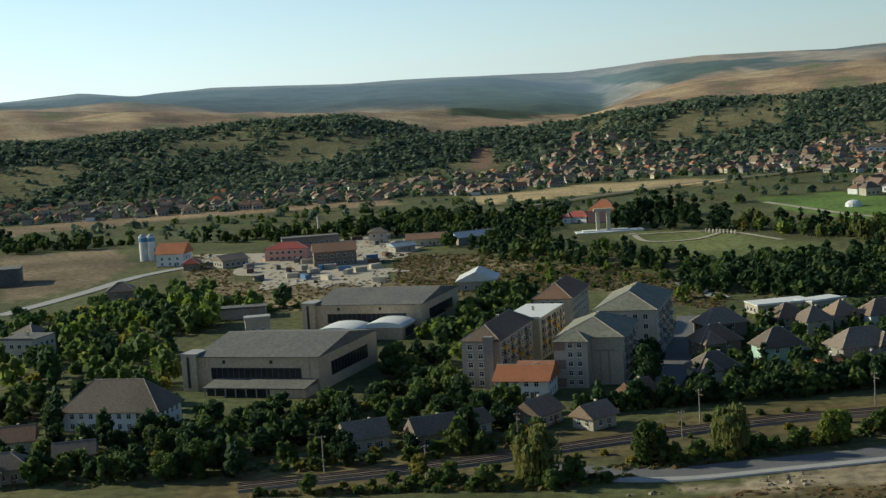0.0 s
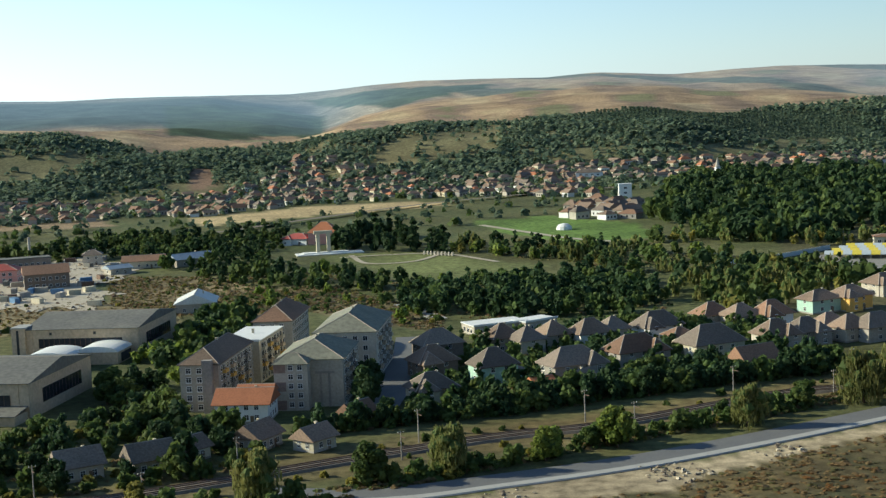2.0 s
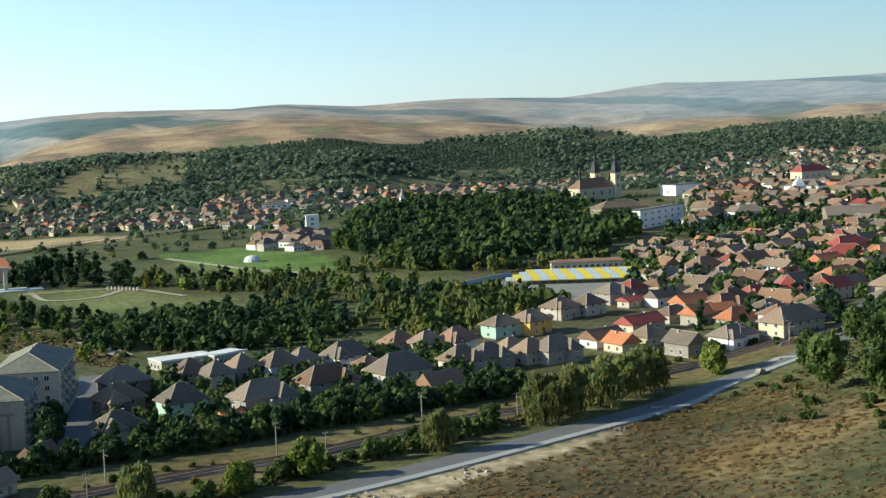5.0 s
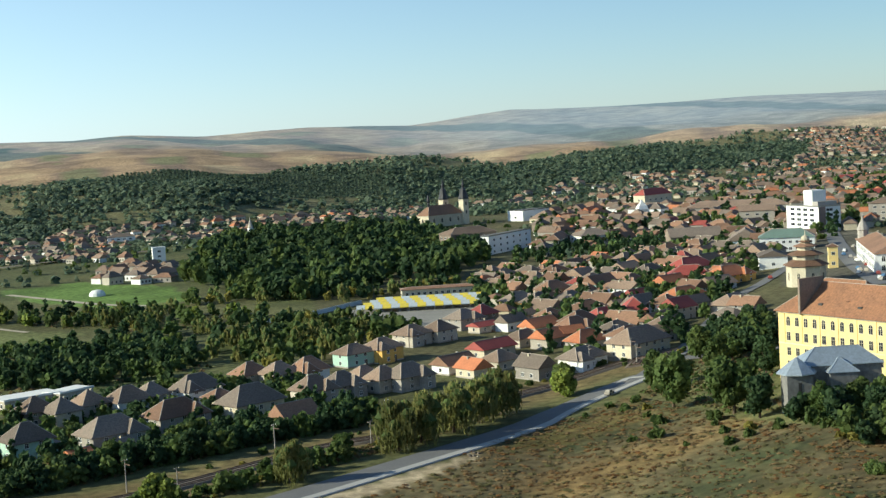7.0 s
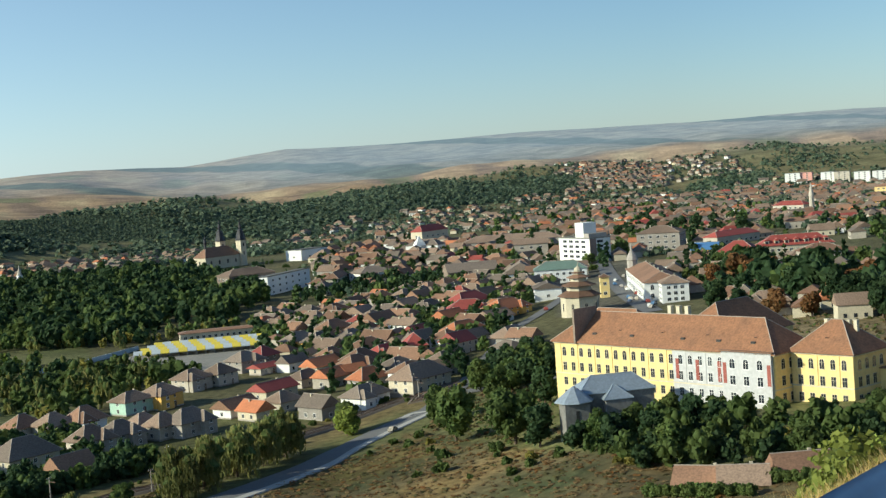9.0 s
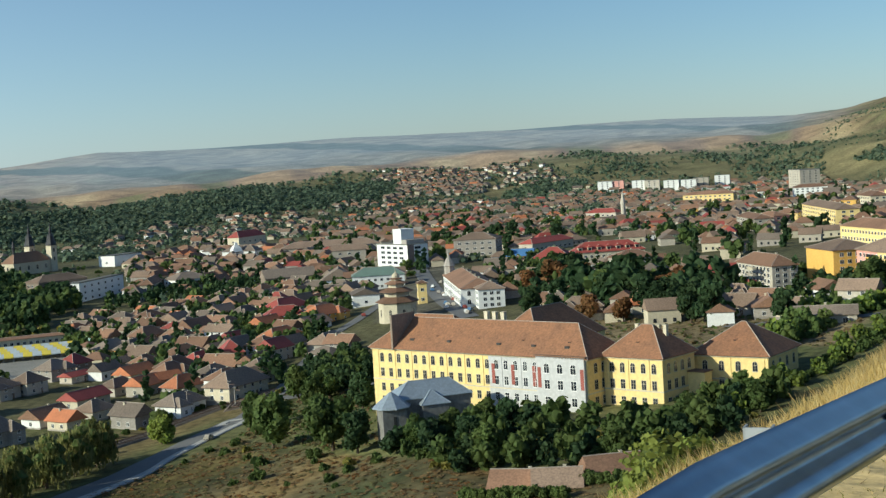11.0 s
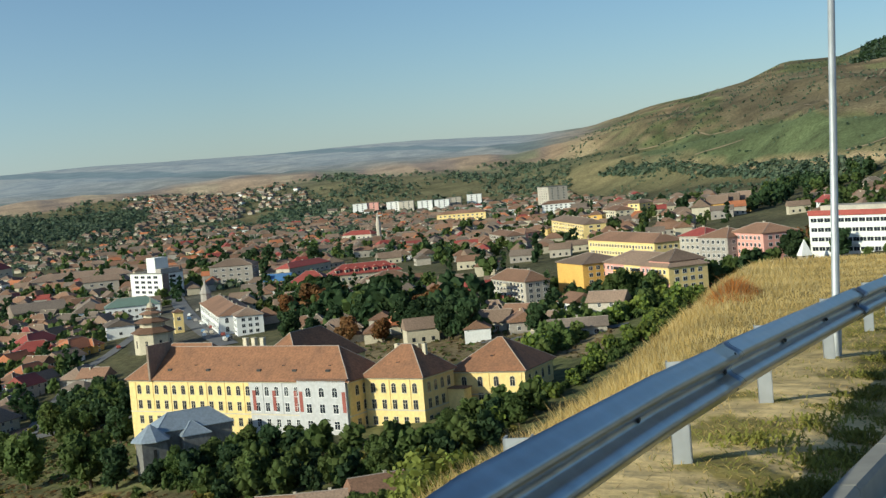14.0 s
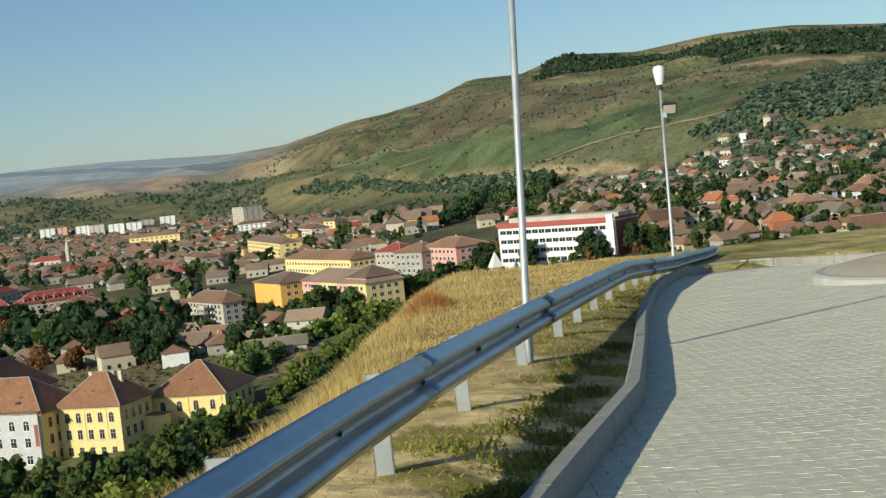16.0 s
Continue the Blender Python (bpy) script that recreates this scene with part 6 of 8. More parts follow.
block("apartment_block", (1040.9, 579.0), -72.7, 11.4, 16.0, 12, 3.5, OCHRE, ROOF_RUST, "orange apartment block with clay roof", 4, group=EAST)
block("apartment_block", (1070.7, 575.1), -133.2, 33.3, 16.0, 12, 3.5, CREAM, ROOF_RUST, "cream apartment block with clay roof", 4, group=EAST)
block("apartment_block", (1134.0, 596.3), -131.8, 23.2, 16.0, 12, 3.5, PINK, ROOF_RUST, "pink apartment block with clay roof", 4, group=EAST)
block("apartment_block", (1120.5, 579.8), -109.4, 14.4, 16.0, 12, 3.5, YELLOW, ROOF_BROWN, "yellow apartment block with brown roof", 4, group=EAST)
block("apartment_block", (892.0, 572.2), -134.0, 54.7, 14.0, 9, 3.0, PALE, ROOF_RUST, "pale apartment block with clay roof", 3, group=EAST)
block("apartment_block", (901.5, 564.1), -111.9, 22.7, 14.0, 9, 3.0, PINK, ROOF_RUST, "lilac-pink apartment block with clay roof", 3, group=EAST)
block("apartment_block", (930.3, 567.9), -70.8, 15.7, 14.0, 9, 3.5, YELLOW, ROOF_RUST, "yellow apartment block with clay roof", 3, group=EAST)
block("tower_block", (1609.3, 957.7), -127.7, 38.1, 26.0, 26, 0.5, PALE, ROOF_FELT, "tall pale tower block", 8, gap=4.6, category="tower block", chimneys=False)
block("apartment_block", (1423.1, 840.2), -59.1, 37.4, 16.0, 12, 3.5, WHITE, ROOF_RUST, "white apartment block with clay roof", 4, group=EAST)
block("apartment_block", (1374.6, 939.5), -70.7, 57.9, 16.0, 11, 3.5, YELLOW, ROOF_RUST, "long yellow and white block with clay roof", 3, group=EAST)
for i, (a, b) in enumerate((((1738.4, 1375.6), WHITE), ((1749.2, 1362.2), PINK), ((1754.6, 1323.2), WHITE), ((1756.5, 1301.2), PALE), ((1753.5, 1264.5), WHITE), ((1757.7, 1236.5), WHITE), ((1785.5, 1234.1), PALE), ((1822.3, 1221.7), WHITE))):
    block("apartment_block", a, -60, 22, 12, 15, 0.5, b, ROOF_FELT, "distant white five-storey apartment slab", 5, gap=4.6, group="distant slabs", chimneys=False, sides="f")
st = block("reformed_church", (1127.0, 894.9), -85.2, 34.8, 14.0, 9, 4, PALE, ROOF_RED, "pale church hall with a red roof", 2, category="church")
part("steeple", Shape().tube([(22, 0, 0, 2.4), (22, 0, 16, 2.4), (22, 0, 17, 2.8), (22, 0, 30, 0.1)], 8), PALE, st, "slender pale steeple")
for i, (a, w) in enumerate((((892.2, 416.6), 13), ((901.4, 408.2), 12), ((910.1, 403.7), 12), ((919.8, 399.6), 12))):
    house(a, -70, 12, w, 9, 5, CREAM if i == 0 else OCHRE, ROOF_BROWN, gable=True, label="tall cream gabled town house on the rise")
sp = thing("garden_turret", beside((sc.location.x, sc.location.y), math.degrees(sc.rotation_euler.z), -21, -20), 0, "small white pyramid-roofed turret", "turret")
part("base", Shape().box(-2, 2, -2, 2, -8, 3), PALE, sp)
part("spire", Shape().tube([(0, 0, 3, 3.2), (0, 0, 3.2, 3.2), (0, 0, 9, 0.1)], 4), WHITE, sp)

# ---- far white houses and landmarks ----
block("white_house", (347.9, 1073.3), -14.4, 9.7, 12.0, 12, 0.5, WHITE, WHITE, "tall plain white house at the wood's edge", 3, category="house", chimneys=False)
block("village_school", (394.6, 1325.2), -15.0, 25.3, 14.0, 7, 3, WHITE, ROOF_GREY, "long white village school", 2, category="school")
vc = thing("village_church", (486.0, 1230.2), 0, "small white village church tower", "church")
part("tower", Shape().box(-2, 2, -2, 2, -2, 12), WHITE, vc)
part("spire", Shape().tube([(0, 0, 12, 2.8), (0, 0, 15, 1.6), (0, 0, 21, 0.1)], 8), PALE, vc)
tent = thing("greenhouse", (240.7, 866.3), 10, "small white domed greenhouse on the meadow", "greenhouse")
part("cover", Shape().tube([(0, 0, 0, 5), (0, 0, 2, 4.6), (0, 0, 3.4, 3), (0, 0, 4, 0.4)], 12), WHITE, tent)

# ---- the rest of the town, street by street ----
rng = random.Random(7)


def random_in(poly, rng):
    xs, ys = [p[0] for p in poly], [p[1] for p in poly]
    while True:
        x, y = rng.uniform(min(xs), max(xs)), rng.uniform(min(ys), max(ys))
        if inside(np.array([x]), np.array([y]), poly)[0]:
            return x, y


ROOFS = [ROOF_BROWN] * 7 + [ROOF_GREY] * 5 + [ROOF_RUST] * 7 + [ROOF_ORANGE] * 2 + [ROOF_RED]
WALLS = [PALE] * 4 + [CREAM] * 3 + [WHITE] * 2 + [GREY] * 4 + [BROWNWALL] * 2 + [OCHRE, PINK, MINT]


def street_houses(poly, count, heading, size=1.0, group="town houses"):
    tries = 0
    while count and tries < 4000:
        tries += 1
        x, y = random_in(poly, rng)
        w, d = rng.uniform(10, 16) * size, rng.uniform(8, 10.5) * size
        if not free(x, y, max(w, d) * 0.36):
            continue
        eave = rng.choice((3.2, 3.4, 3.8, 4.8, 5.4)) * size
        house((x, y), heading + rng.choice((0, 90)) + rng.uniform(-8, 8), w, d, eave, rng.uniform(2.8, 4.0) * size, rng.choice(WALLS if size < 1.3 else WALLS[:-3]), rng.choice(ROOFS), gable=rng.random() < 0.5, group=group)
        count -= 1


OLD_TOWN = [(370.9, 648.7), (441.2, 742.6), (496.5, 721.8), (574.3, 731.0), (643.4, 714.7), (506.1, 557.1), (445.2, 525.0), (381.9, 437.5), (330.0, 407.3), (300.9, 400.3), (287.3, 422.4), (329.5, 543.6)]
MARKET_TOWN = [(529.3, 822.2), (578.3, 798.3), (721.0, 793.7), (884.3, 968.2), (928.4, 1254.6), (773.4, 1195.9)]
MID_TOWN = [(462.5, 559.9), (558.0, 602.6), (748.6, 703.1), (810.0, 635.3), (653.6, 435.8), (930.6, 618.0), (1195.4, 979.8), (1433.5, 1368.7), (1123.0, 1341.7)]
EAST_TOWN = [(621.5, 414.7), (687.5, 416.3), (750.1, 403.0), (776.3, 367.5), (782.6, 334.3), (1192.5, 534.1), (1587.1, 928.6), (1332.2, 882.0), (1244.2, 941.2)]
HILL_TOWN = [(512.3, 145.3), (471.1, 99.5), (417.1, 46.0), (898.0, 94.9), (951.6, 159.4), (984.3, 222.9), (953.6, 254.7), (1041.5, 343.7), (1039.5, 398.2), (845.8, 332.7)]
FOOT_TOWN = [(486.8, 326.3), (467.5, 282.6), (444.1, 240.9), (420.9, 250.6), (439.3, 295.2)]
NEAR_EAST = [(424.6, 339.7), (416.1, 255.5), (388.1, 226.5), (446.7, 251.0), (588.8, 391.6), (694.2, 636.6), (544.0, 524.3)]
street_houses(OLD_TOWN, 84, 14, 1.0)
street_houses(MARKET_TOWN, 26, 24, 1.1)
street_houses(MID_TOWN, 28, -40, 1.1)
street_houses(EAST_TOWN, 8, -62, 1.1)
street_houses(HILL_TOWN, 24, -50, 1.0)
street_houses(NEAR_EAST, 18, -50, 1.05)
street_houses(FOOT_TOWN, 5, -80, 1.0)


def far_village(name, areas, label):
    """Hundreds of small houses too far off to tell apart singly."""
    s = Shape()
    mats = [PALE, CREAM, WHITE, GREY, ROOF_BROWN, ROOF_RUST, ROOF_ORANGE, ROOF_GREY, GLASS, ROOF_RED]
    r2 = random.Random(11)
    for poly, count, base, *more in areas:
        k = more[0] if more else 1.0
        done = []
        tries = 0
        while len(done) < count and tries < count * 30:
            tries += 1
            x, y = random_in(poly, r2)
            if any((x - a) ** 2 + (y - b) ** 2 < 180 * k ** 1.6 for a, b in done[-160:]) or not free(x, y, 5 if k == 1 else 2.5) or inside(x, y, WOOD_BANK) or inside(x, y, PLANTATION):
                continue
            done.append((x, y))
            w, d, e, h = r2.uniform(9, 15) * k, r2.uniform(7, 10) * k, r2.uniform(3, 5.2) * k, r2.uniform(2.4, 3.8) * k
            a = radians(base + r2.choice((0, 90)) + r2.uniform(-15, 15))
            z = ground_z((x, y))
            c, sn = math.cos(a), math.sin(a)
            wk, rk = r2.choice((0, 0, 1, 1, 2, 3, 3)), r2.choice((4, 4, 4, 4, 4, 4, 5, 5, 5, 5, 5, 7, 7, 7, 7, 5, 4, 6) if k < 1 else (4, 4, 4, 4, 4, 5, 5, 5, 5, 5, 5, 6, 7, 7, 7, 5, 4, 9))
            t = Shape().box(-w / 2, w / 2, -d / 2, d / 2, -3, e, wk)
            if r2.random() < 0.5:
                i0 = len(t.f)
                gable_ends(t, w, d, e, h)
                t.k[i0:] = [wk] * (len(t.f) - i0)
                roof = hip_roof(w, d, e, h, gable=True, caps=False)
            else:
                roof = hip_roof(w, d, e, h, caps=False)
            n = len(roof.f)
            o = len(t.v)
            t.v += roof.v
            t.f += [tuple(i + o for i in q) for q in roof.f]
            t.k += [rk] * n
            for u in (-0.3, 0, 0.3):
                t.box(w * u - 0.6, w * u + 0.6, -d / 2 - 0.08, -d / 2 - 0.01, 1.0, 2.4, 8)
                t.box(w * u - 0.6, w * u + 0.6, d / 2 + 0.01, d / 2 + 0.08, 1.0, 2.4, 8)
            o = len(s.v)
            s.v += [(x + c * px - sn * py, y + sn * px + c * py, z + pz) for px, py, pz in t.v]
            s.f += [tuple(i + o for i in q) for q in t.f]
            s.k += t.k
    tagged(new(name, s.mesh(name, mats)), label, "houses", kind="stuff")


ESTATE = [(61.2, 379.0), (113.1, 395.3), (189.5, 405.5), (211.8, 439.5), (207.4, 492.1), (164.6, 496.6), (84.4, 479.3)]
VILLAGE_W = [(-358.5, 1145.7), (-210.6, 1149.2), (-44.6, 1174.0), (-50.1, 1341.2), (-126.8, 1381.6), (-241.6, 1325.5), (-403.4, 1293.4)]
VILLAGE_M = [(-49.3, 1178.2), (28.4, 1153.0), (125.5, 1217.6), (237.5, 1207.0), (336.6, 1117.9), (415.8, 1378.3), (250.1, 1406.3), (193.8, 1515.8), (141.5, 1588.5), (58.0, 1408.9), (-50.4, 1351.2)]
VILLAGE_N = [(326.5, 1389.6), (420.2, 1267.4), (516.6, 1312.9), (713.6, 1336.5), (785.0, 1456.5), (604.1, 1419.4), (467.6, 1389.9), (382.3, 1424.6)]
TOWN_FAR = [(838.3, 1435.9), (967.3, 1328.2), (1060.0, 1145.5), (1047.9, 971.0), (907.5, 723.0), (882.6, 619.0), (1528.2, 1068.9), (1664.4, 1393.6), (1594.0, 1473.5), (1578.9, 1700.1), (1318.7, 1663.3), (1094.2, 1601.4)]
TOWN_FARTHER = [(1386.2, 1679.8), (1589.8, 1647.5), (1685.4, 1580.7), (1866.2, 1760.9), (1687.7, 1814.5)]
FAR_EAST = [(1584.9, 1725.7), (1701.9, 1613.6), (1837.6, 1530.5), (2000.8, 1688.4), (2061.5, 1948.4), (1918.7, 2083.6)]
TOWN_EAST = [(1366.8, 1305.5), (1273.6, 994.7), (1254.0, 761.9), (1380.9, 737.9), (1582.8, 797.6), (1876.4, 1115.3), (1813.7, 1411.4), (1737.2, 1441.1), (1619.0, 1452.8)]
HILL_EAST = [(1111.0, 366.3), (1031.9, 254.2), (898.0, 94.9), (1014.4, 105.3), (1040.2, 152.6), (1120.2, 251.0), (1118.3, 283.4), (1210.9, 387.9)]
WORKS = [(260.3, 925.8), (299.2, 905.7), (331.7, 989.8), (321.3, 1068.0), (281.5, 1007.7)]
far_village("village_houses", ((VILLAGE_W, 150, 10, 0.82), (VILLAGE_M, 270, 20, 0.82), (VILLAGE_N, 130, 15, 0.85), (TOWN_FAR, 520, 25, 0.9), (TOWN_FARTHER, 150, 30, 0.9), (FAR_EAST, 170, 10, 0.9), (TOWN_EAST, 240, -50, 1.05), (HILL_EAST, 70, -40, 0.9), (WORKS, 22, 30), (MARKET_TOWN, 130, 24, 1.15), (MID_TOWN, 210, -40, 1.15), (EAST_TOWN, 180, -62, 1.15), (HILL_TOWN, 100, -50, 0.9), (NEAR_EAST, 45, -50, 1.05), (OLD_TOWN, 40, 14, 0.9)),
            "distant village houses with pale walls and tiled roofs")


# ---- trees ----
def crown_mesh(name, mats, rad, tall, base, lumps, cards, leaf, seed, droop=0.0, cone=False, sides=6):
    """A crown of many small leaf tufts on uneven boughs round a darker inside; its foot is at height base."""
    g = np.random.default_rng(seed)
    cs, rs = [], []
    for i in range(lumps):
        k = (i + 0.5) / lumps
        h = k if cone else 0.12 + 0.76 * k
        ang = i * 2.4 + g.uniform(-0.5, 0.5)
        reach = rad * ((1 - h) * 0.75 if cone else math.sin(math.pi * (0.12 + 0.8 * h)) * 0.58) * g.uniform(0.55, 1.15)
        cs.append((reach * math.cos(ang), reach * math.sin(ang), base + tall * h))
        rs.append((rad * ((1 - h) * 0.5 + 0.12) if cone else rad * g.uniform(0.34, 0.52)))
    cs, rs = np.array(cs), np.array(rs)
    which = g.integers(0, lumps, cards)
    d = g.normal(size=(cards, 3))
    d /= np.linalg.norm(d, axis=1)[:, None]
    c = cs[which] + d * (rs[which] * g.uniform(0.72, 1.12, cards))[:, None] * np.array((1, 1, 0.85 if not cone else 0.7))
    if droop:
        c[:, 2] -= droop * g.uniform(0, 1, cards) * np.hypot(c[:, 0], c[:, 1]) / rad * tall * 0.55
        c[:, 2] = np.maximum(c[:, 2], 0.4)
    n = d + g.normal(size=(cards, 3)) * 0.55
    n /= np.linalg.norm(n, axis=1)[:, None]
    u = np.cross(n, g.normal(size=(cards, 3)))
    u /= np.linalg.norm(u, axis=1)[:, None]
    v = np.cross(n, u)
    if droop:
        v = v * 0.3 + np.array((0, 0, -1.0)) * 1.0
        u = u * 0.55
        u[:, 2] *= 0.2
    size = leaf * g.uniform(0.6, 1.4, cards)[:, None]
    u, v = u * size, v * size * (1.6 if droop else 1.0)
    bend = n * size * 0.35
    quads = np.stack([c - u - v * 0.6, c + u * 0.7 - v, c + u + v * 0.7 - bend, c - u * 0.6 + v - bend], 1).reshape(-1, 3)
    verts = [tuple(p) for p in quads]
    faces = [(4 * i, 4 * i + 1, 4 * i + 2, 4 * i + 3) for i in range(cards)]
    s = Shape()
    s.v, s.f, s.k = verts, faces, [0] * cards
    # added lumps keep light from passing through the crown; some species darken them
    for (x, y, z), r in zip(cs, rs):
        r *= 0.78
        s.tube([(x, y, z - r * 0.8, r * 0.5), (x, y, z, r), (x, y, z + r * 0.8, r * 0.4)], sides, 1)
    return s.mesh(name, mats)


def trunk_mesh(h, r, limbs, seed):
    g = random.Random(seed)
    s = Shape().tube([(0, 0, -0.6, r * 1.3), (0, 0, 0.3, r), (r * 0.4, 0, h * 0.6, r * 0.7), (0, r * 0.5, h, r * 0.35)], 7)
    for i in range(limbs):
        a, z = i * 2.1 + g.random(), h * g.uniform(0.5, 0.85)
        L = h * g.uniform(0.3, 0.5)
        s.tube([(0, 0, z, r * 0.45), (math.cos(a) * L * 0.5, math.sin(a) * L * 0.5, z + L * 0.4, r * 0.3), (math.cos(a) * L, math.sin(a) * L, z + L * 0.9, r * 0.12)], 5)
    return s.mesh("trunk", [BARK], True)


SPECIES = {  # leaves, inside, radius, height, foot, boughs, tufts, tuft size, droop, cone, label, category
    "broad": (LEAF, LEAF, 4.2, 7.2, 1.6, 9, 1250, 0.36, 0.0, False, "broad green tree with dense leaves", "tree"),
    "dark": (LEAF_DARK, LEAF_DARK, 4.0, 8.5, 1.4, 10, 1250, 0.36, 0.0, False, "dark green tree with dense leaves", "tree"),
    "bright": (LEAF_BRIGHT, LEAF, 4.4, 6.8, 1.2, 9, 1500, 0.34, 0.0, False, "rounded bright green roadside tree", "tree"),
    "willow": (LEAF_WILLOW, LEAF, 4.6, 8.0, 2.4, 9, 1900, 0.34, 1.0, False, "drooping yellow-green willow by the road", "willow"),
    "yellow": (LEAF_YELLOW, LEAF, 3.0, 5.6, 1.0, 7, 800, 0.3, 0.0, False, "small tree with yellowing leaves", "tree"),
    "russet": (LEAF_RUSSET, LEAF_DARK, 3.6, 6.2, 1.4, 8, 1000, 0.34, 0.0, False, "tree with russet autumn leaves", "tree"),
    "fir": (LEAF_DARK, LEAF_DARK, 2.9, 10.5, 0.8, 9, 520, 0.5, 0.0, True, "dark narrow fir tree in the park", "fir"),
    "bush": (LEAF, LEAF, 2.6, 3.2, 0.1, 6, 520, 0.27, 0.0, False, "low green bush in rough grass", "bush"),
    "dry_bush": (LEAF_YELLOW, LEAF, 2.2, 2.4, 0.1, 6, 460, 0.24, 0.0, False, "low yellowing bush in rough grass", "bush"),
    "poplar": (LEAF, LEAF, 1.9, 11.0, 1.0, 8, 420, 0.5, 0.0, False, "tall slim green poplar tree", "poplar"),
}
SPECIES["shrub"] = (LEAF_BRIGHT, LEAF, 1.5, 1.9, 0.05, 8, 2600, 0.06, 0.0, False, "green shrub on the slope below the rail", "bush")
PROTO, FAR_PROTO = {}, {}
grow = random.Random(21)


def plant(kind, p, size=1.0, tall=1.0):
    """One tree of its own: trunk and crown."""
    leaves, inner, rad, h, base, lumps, cards, leaf, droop, cone, label, category = SPECIES[kind]
    m = Matrix.LocRotScale((p[0], p[1], ground_z(p) - 0.15), Euler((0, 0, grow.uniform(0, 6.28))), (size * grow.uniform(0.9, 1.1), size * grow.uniform(0.9, 1.1), size * tall))
    made = PROTO.setdefault(kind, [])
    if len(made) >= 2 and grow.random() < 0.999:
        first = grow.choice(made)
        return copy_thing(first, m @ Matrix.Diagonal((1 / first.scale.x, 1 / first.scale.y, 1 / first.scale.z, 1)))
    seed = len(PROTO) * 7 + len(made) * 3
    ob = tagged(new("bush" if category == "bush" else "tree"), label, category, category + " plants" if category == "bush" else "valley trees")
    part("trunk", trunk_mesh(base + h * 0.55, 0.05 * rad + 0.08, 4, seed), [], ob)
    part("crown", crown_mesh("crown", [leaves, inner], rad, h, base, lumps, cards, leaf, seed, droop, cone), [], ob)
    ob.matrix_basis = m
    made.append(ob)
    return ob


def far_arrays(kind, fine=False):
    """Crown shapes for joined woods: plain ones far off, full ones near."""
    key = (kind, fine)
    if key not in FAR_PROTO:
        leaves, inner, rad, h, base, lumps, cards, leaf, droop, cone, label, category = SPECIES[kind]
        out = []
        for seed in (1, 2):
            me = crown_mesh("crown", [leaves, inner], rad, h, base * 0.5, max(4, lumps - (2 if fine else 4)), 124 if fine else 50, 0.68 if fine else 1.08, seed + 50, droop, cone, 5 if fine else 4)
            v = np.zeros(len(me.vertices) * 3)
            me.vertices.foreach_get("co", v)
            li = np.zeros(len(me.loops), np.int32)
            me.loops.foreach_get("vertex_index", li)
            tot, mi = np.zeros(len(me.polygons), np.int32), np.zeros(len(me.polygons), np.int32)
            me.polygons.foreach_get("loop_total", tot)
            me.polygons.foreach_get("material_index", mi)
            bpy.data.meshes.remove(me)
            out.append((v.reshape(-1, 3), li, tot, mi))
        FAR_PROTO[key] = (out, (leaves, inner))
    return FAR_PROTO[key]


def thicket(name, items, label, fine=False):
    """Many crowns joined into one mesh, for woods in which no one could count the trees."""
    if not items:
        return
    mats, V, L, T, M, base = [], [], [], [], [], 0
    for kind, x, y, size, tall in items:
        out, pair = far_arrays(kind, fine)
        v, li, tot, mi = grow.choice(out)
        a = grow.uniform(0, 6.28)
        c, s = math.cos(a) * size, math.sin(a) * size
        w = np.stack([x + v[:, 0] * c - v[:, 1] * s, y + v[:, 0] * s + v[:, 1] * c, ground_z((x, y)) - 0.3 + v[:, 2] * size * tall], 1)
        for mt in pair:
            if mt not in mats:
                mats.append(mt)
        idx = np.array([mats.index(pair[0]), mats.index(pair[1])], np.int32)
        V.append(w)
        L.append(li + base)
        T.append(tot)
        M.append(idx[mi])
        base += len(v)
    V, L, T, M = np.concatenate(V), np.concatenate(L), np.concatenate(T), np.concatenate(M)
    me = bpy.data.meshes.new(name)
    me.vertices.add(len(V))
    me.vertices.foreach_set("co", V.ravel())
    me.loops.add(len(L))
    me.loops.foreach_set("vertex_index", L)
    me.polygons.add(len(T))
    me.polygons.foreach_set("loop_start", np.concatenate([[0], np.cumsum(T)[:-1]]))
    for mt in mats:
        me.materials.append(mt)
    me.polygons.foreach_set("material_index", M)
    me.update(calc_edges=True)
    tagged(new(name, me), label, "trees", kind="stuff")


def wood(poly, count, mix, small=0.8, big=1.2, gap=3.4, clear=0.5, keep=0, label="dense green trees and undergrowth", fine=False):
    """Trees strewn over an area, clear of houses and roads; the first few are things of their own."""
    done, tries, items = [], 0, []
    while len(done) < count and tries < count * 25:
        tries += 1
        x, y = random_in(poly, grow)
        if not free(x, y, clear) or any((x - a) ** 2 + (y - b) ** 2 < gap * gap for a, b in done):
            continue
        done.append((x, y))
        kind, size, tall = grow.choice(mix), grow.uniform(small, big), grow.uniform(0.85, 1.15)
        if len(done) <= keep:
            plant(kind, (x, y), size, tall)
        else:
            items.append((kind, x, y, size, tall))
    thicket("woodland", items, label, fine)


# along the road and the railway
plant("willow", (14.7, 306.1), 1.15)
plant("broad", (40.3, 314.1), 1.1)
plant("willow", (59.3, 318.3), 1.1)
plant("bright", (82.5, 319.6), 0.95)
plant("yellow", (-10.5, 313.0), 0.9)
plant("bright", (101.9, 326.2), 1.15)
plant("bright", (83.6, 321.3), 0.9)
plant("willow", (59.2, 316.1), 1.0)
plant("willow", (138.5, 334.6), 1.05)
plant("broad", (160.3, 348.1), 0.5)
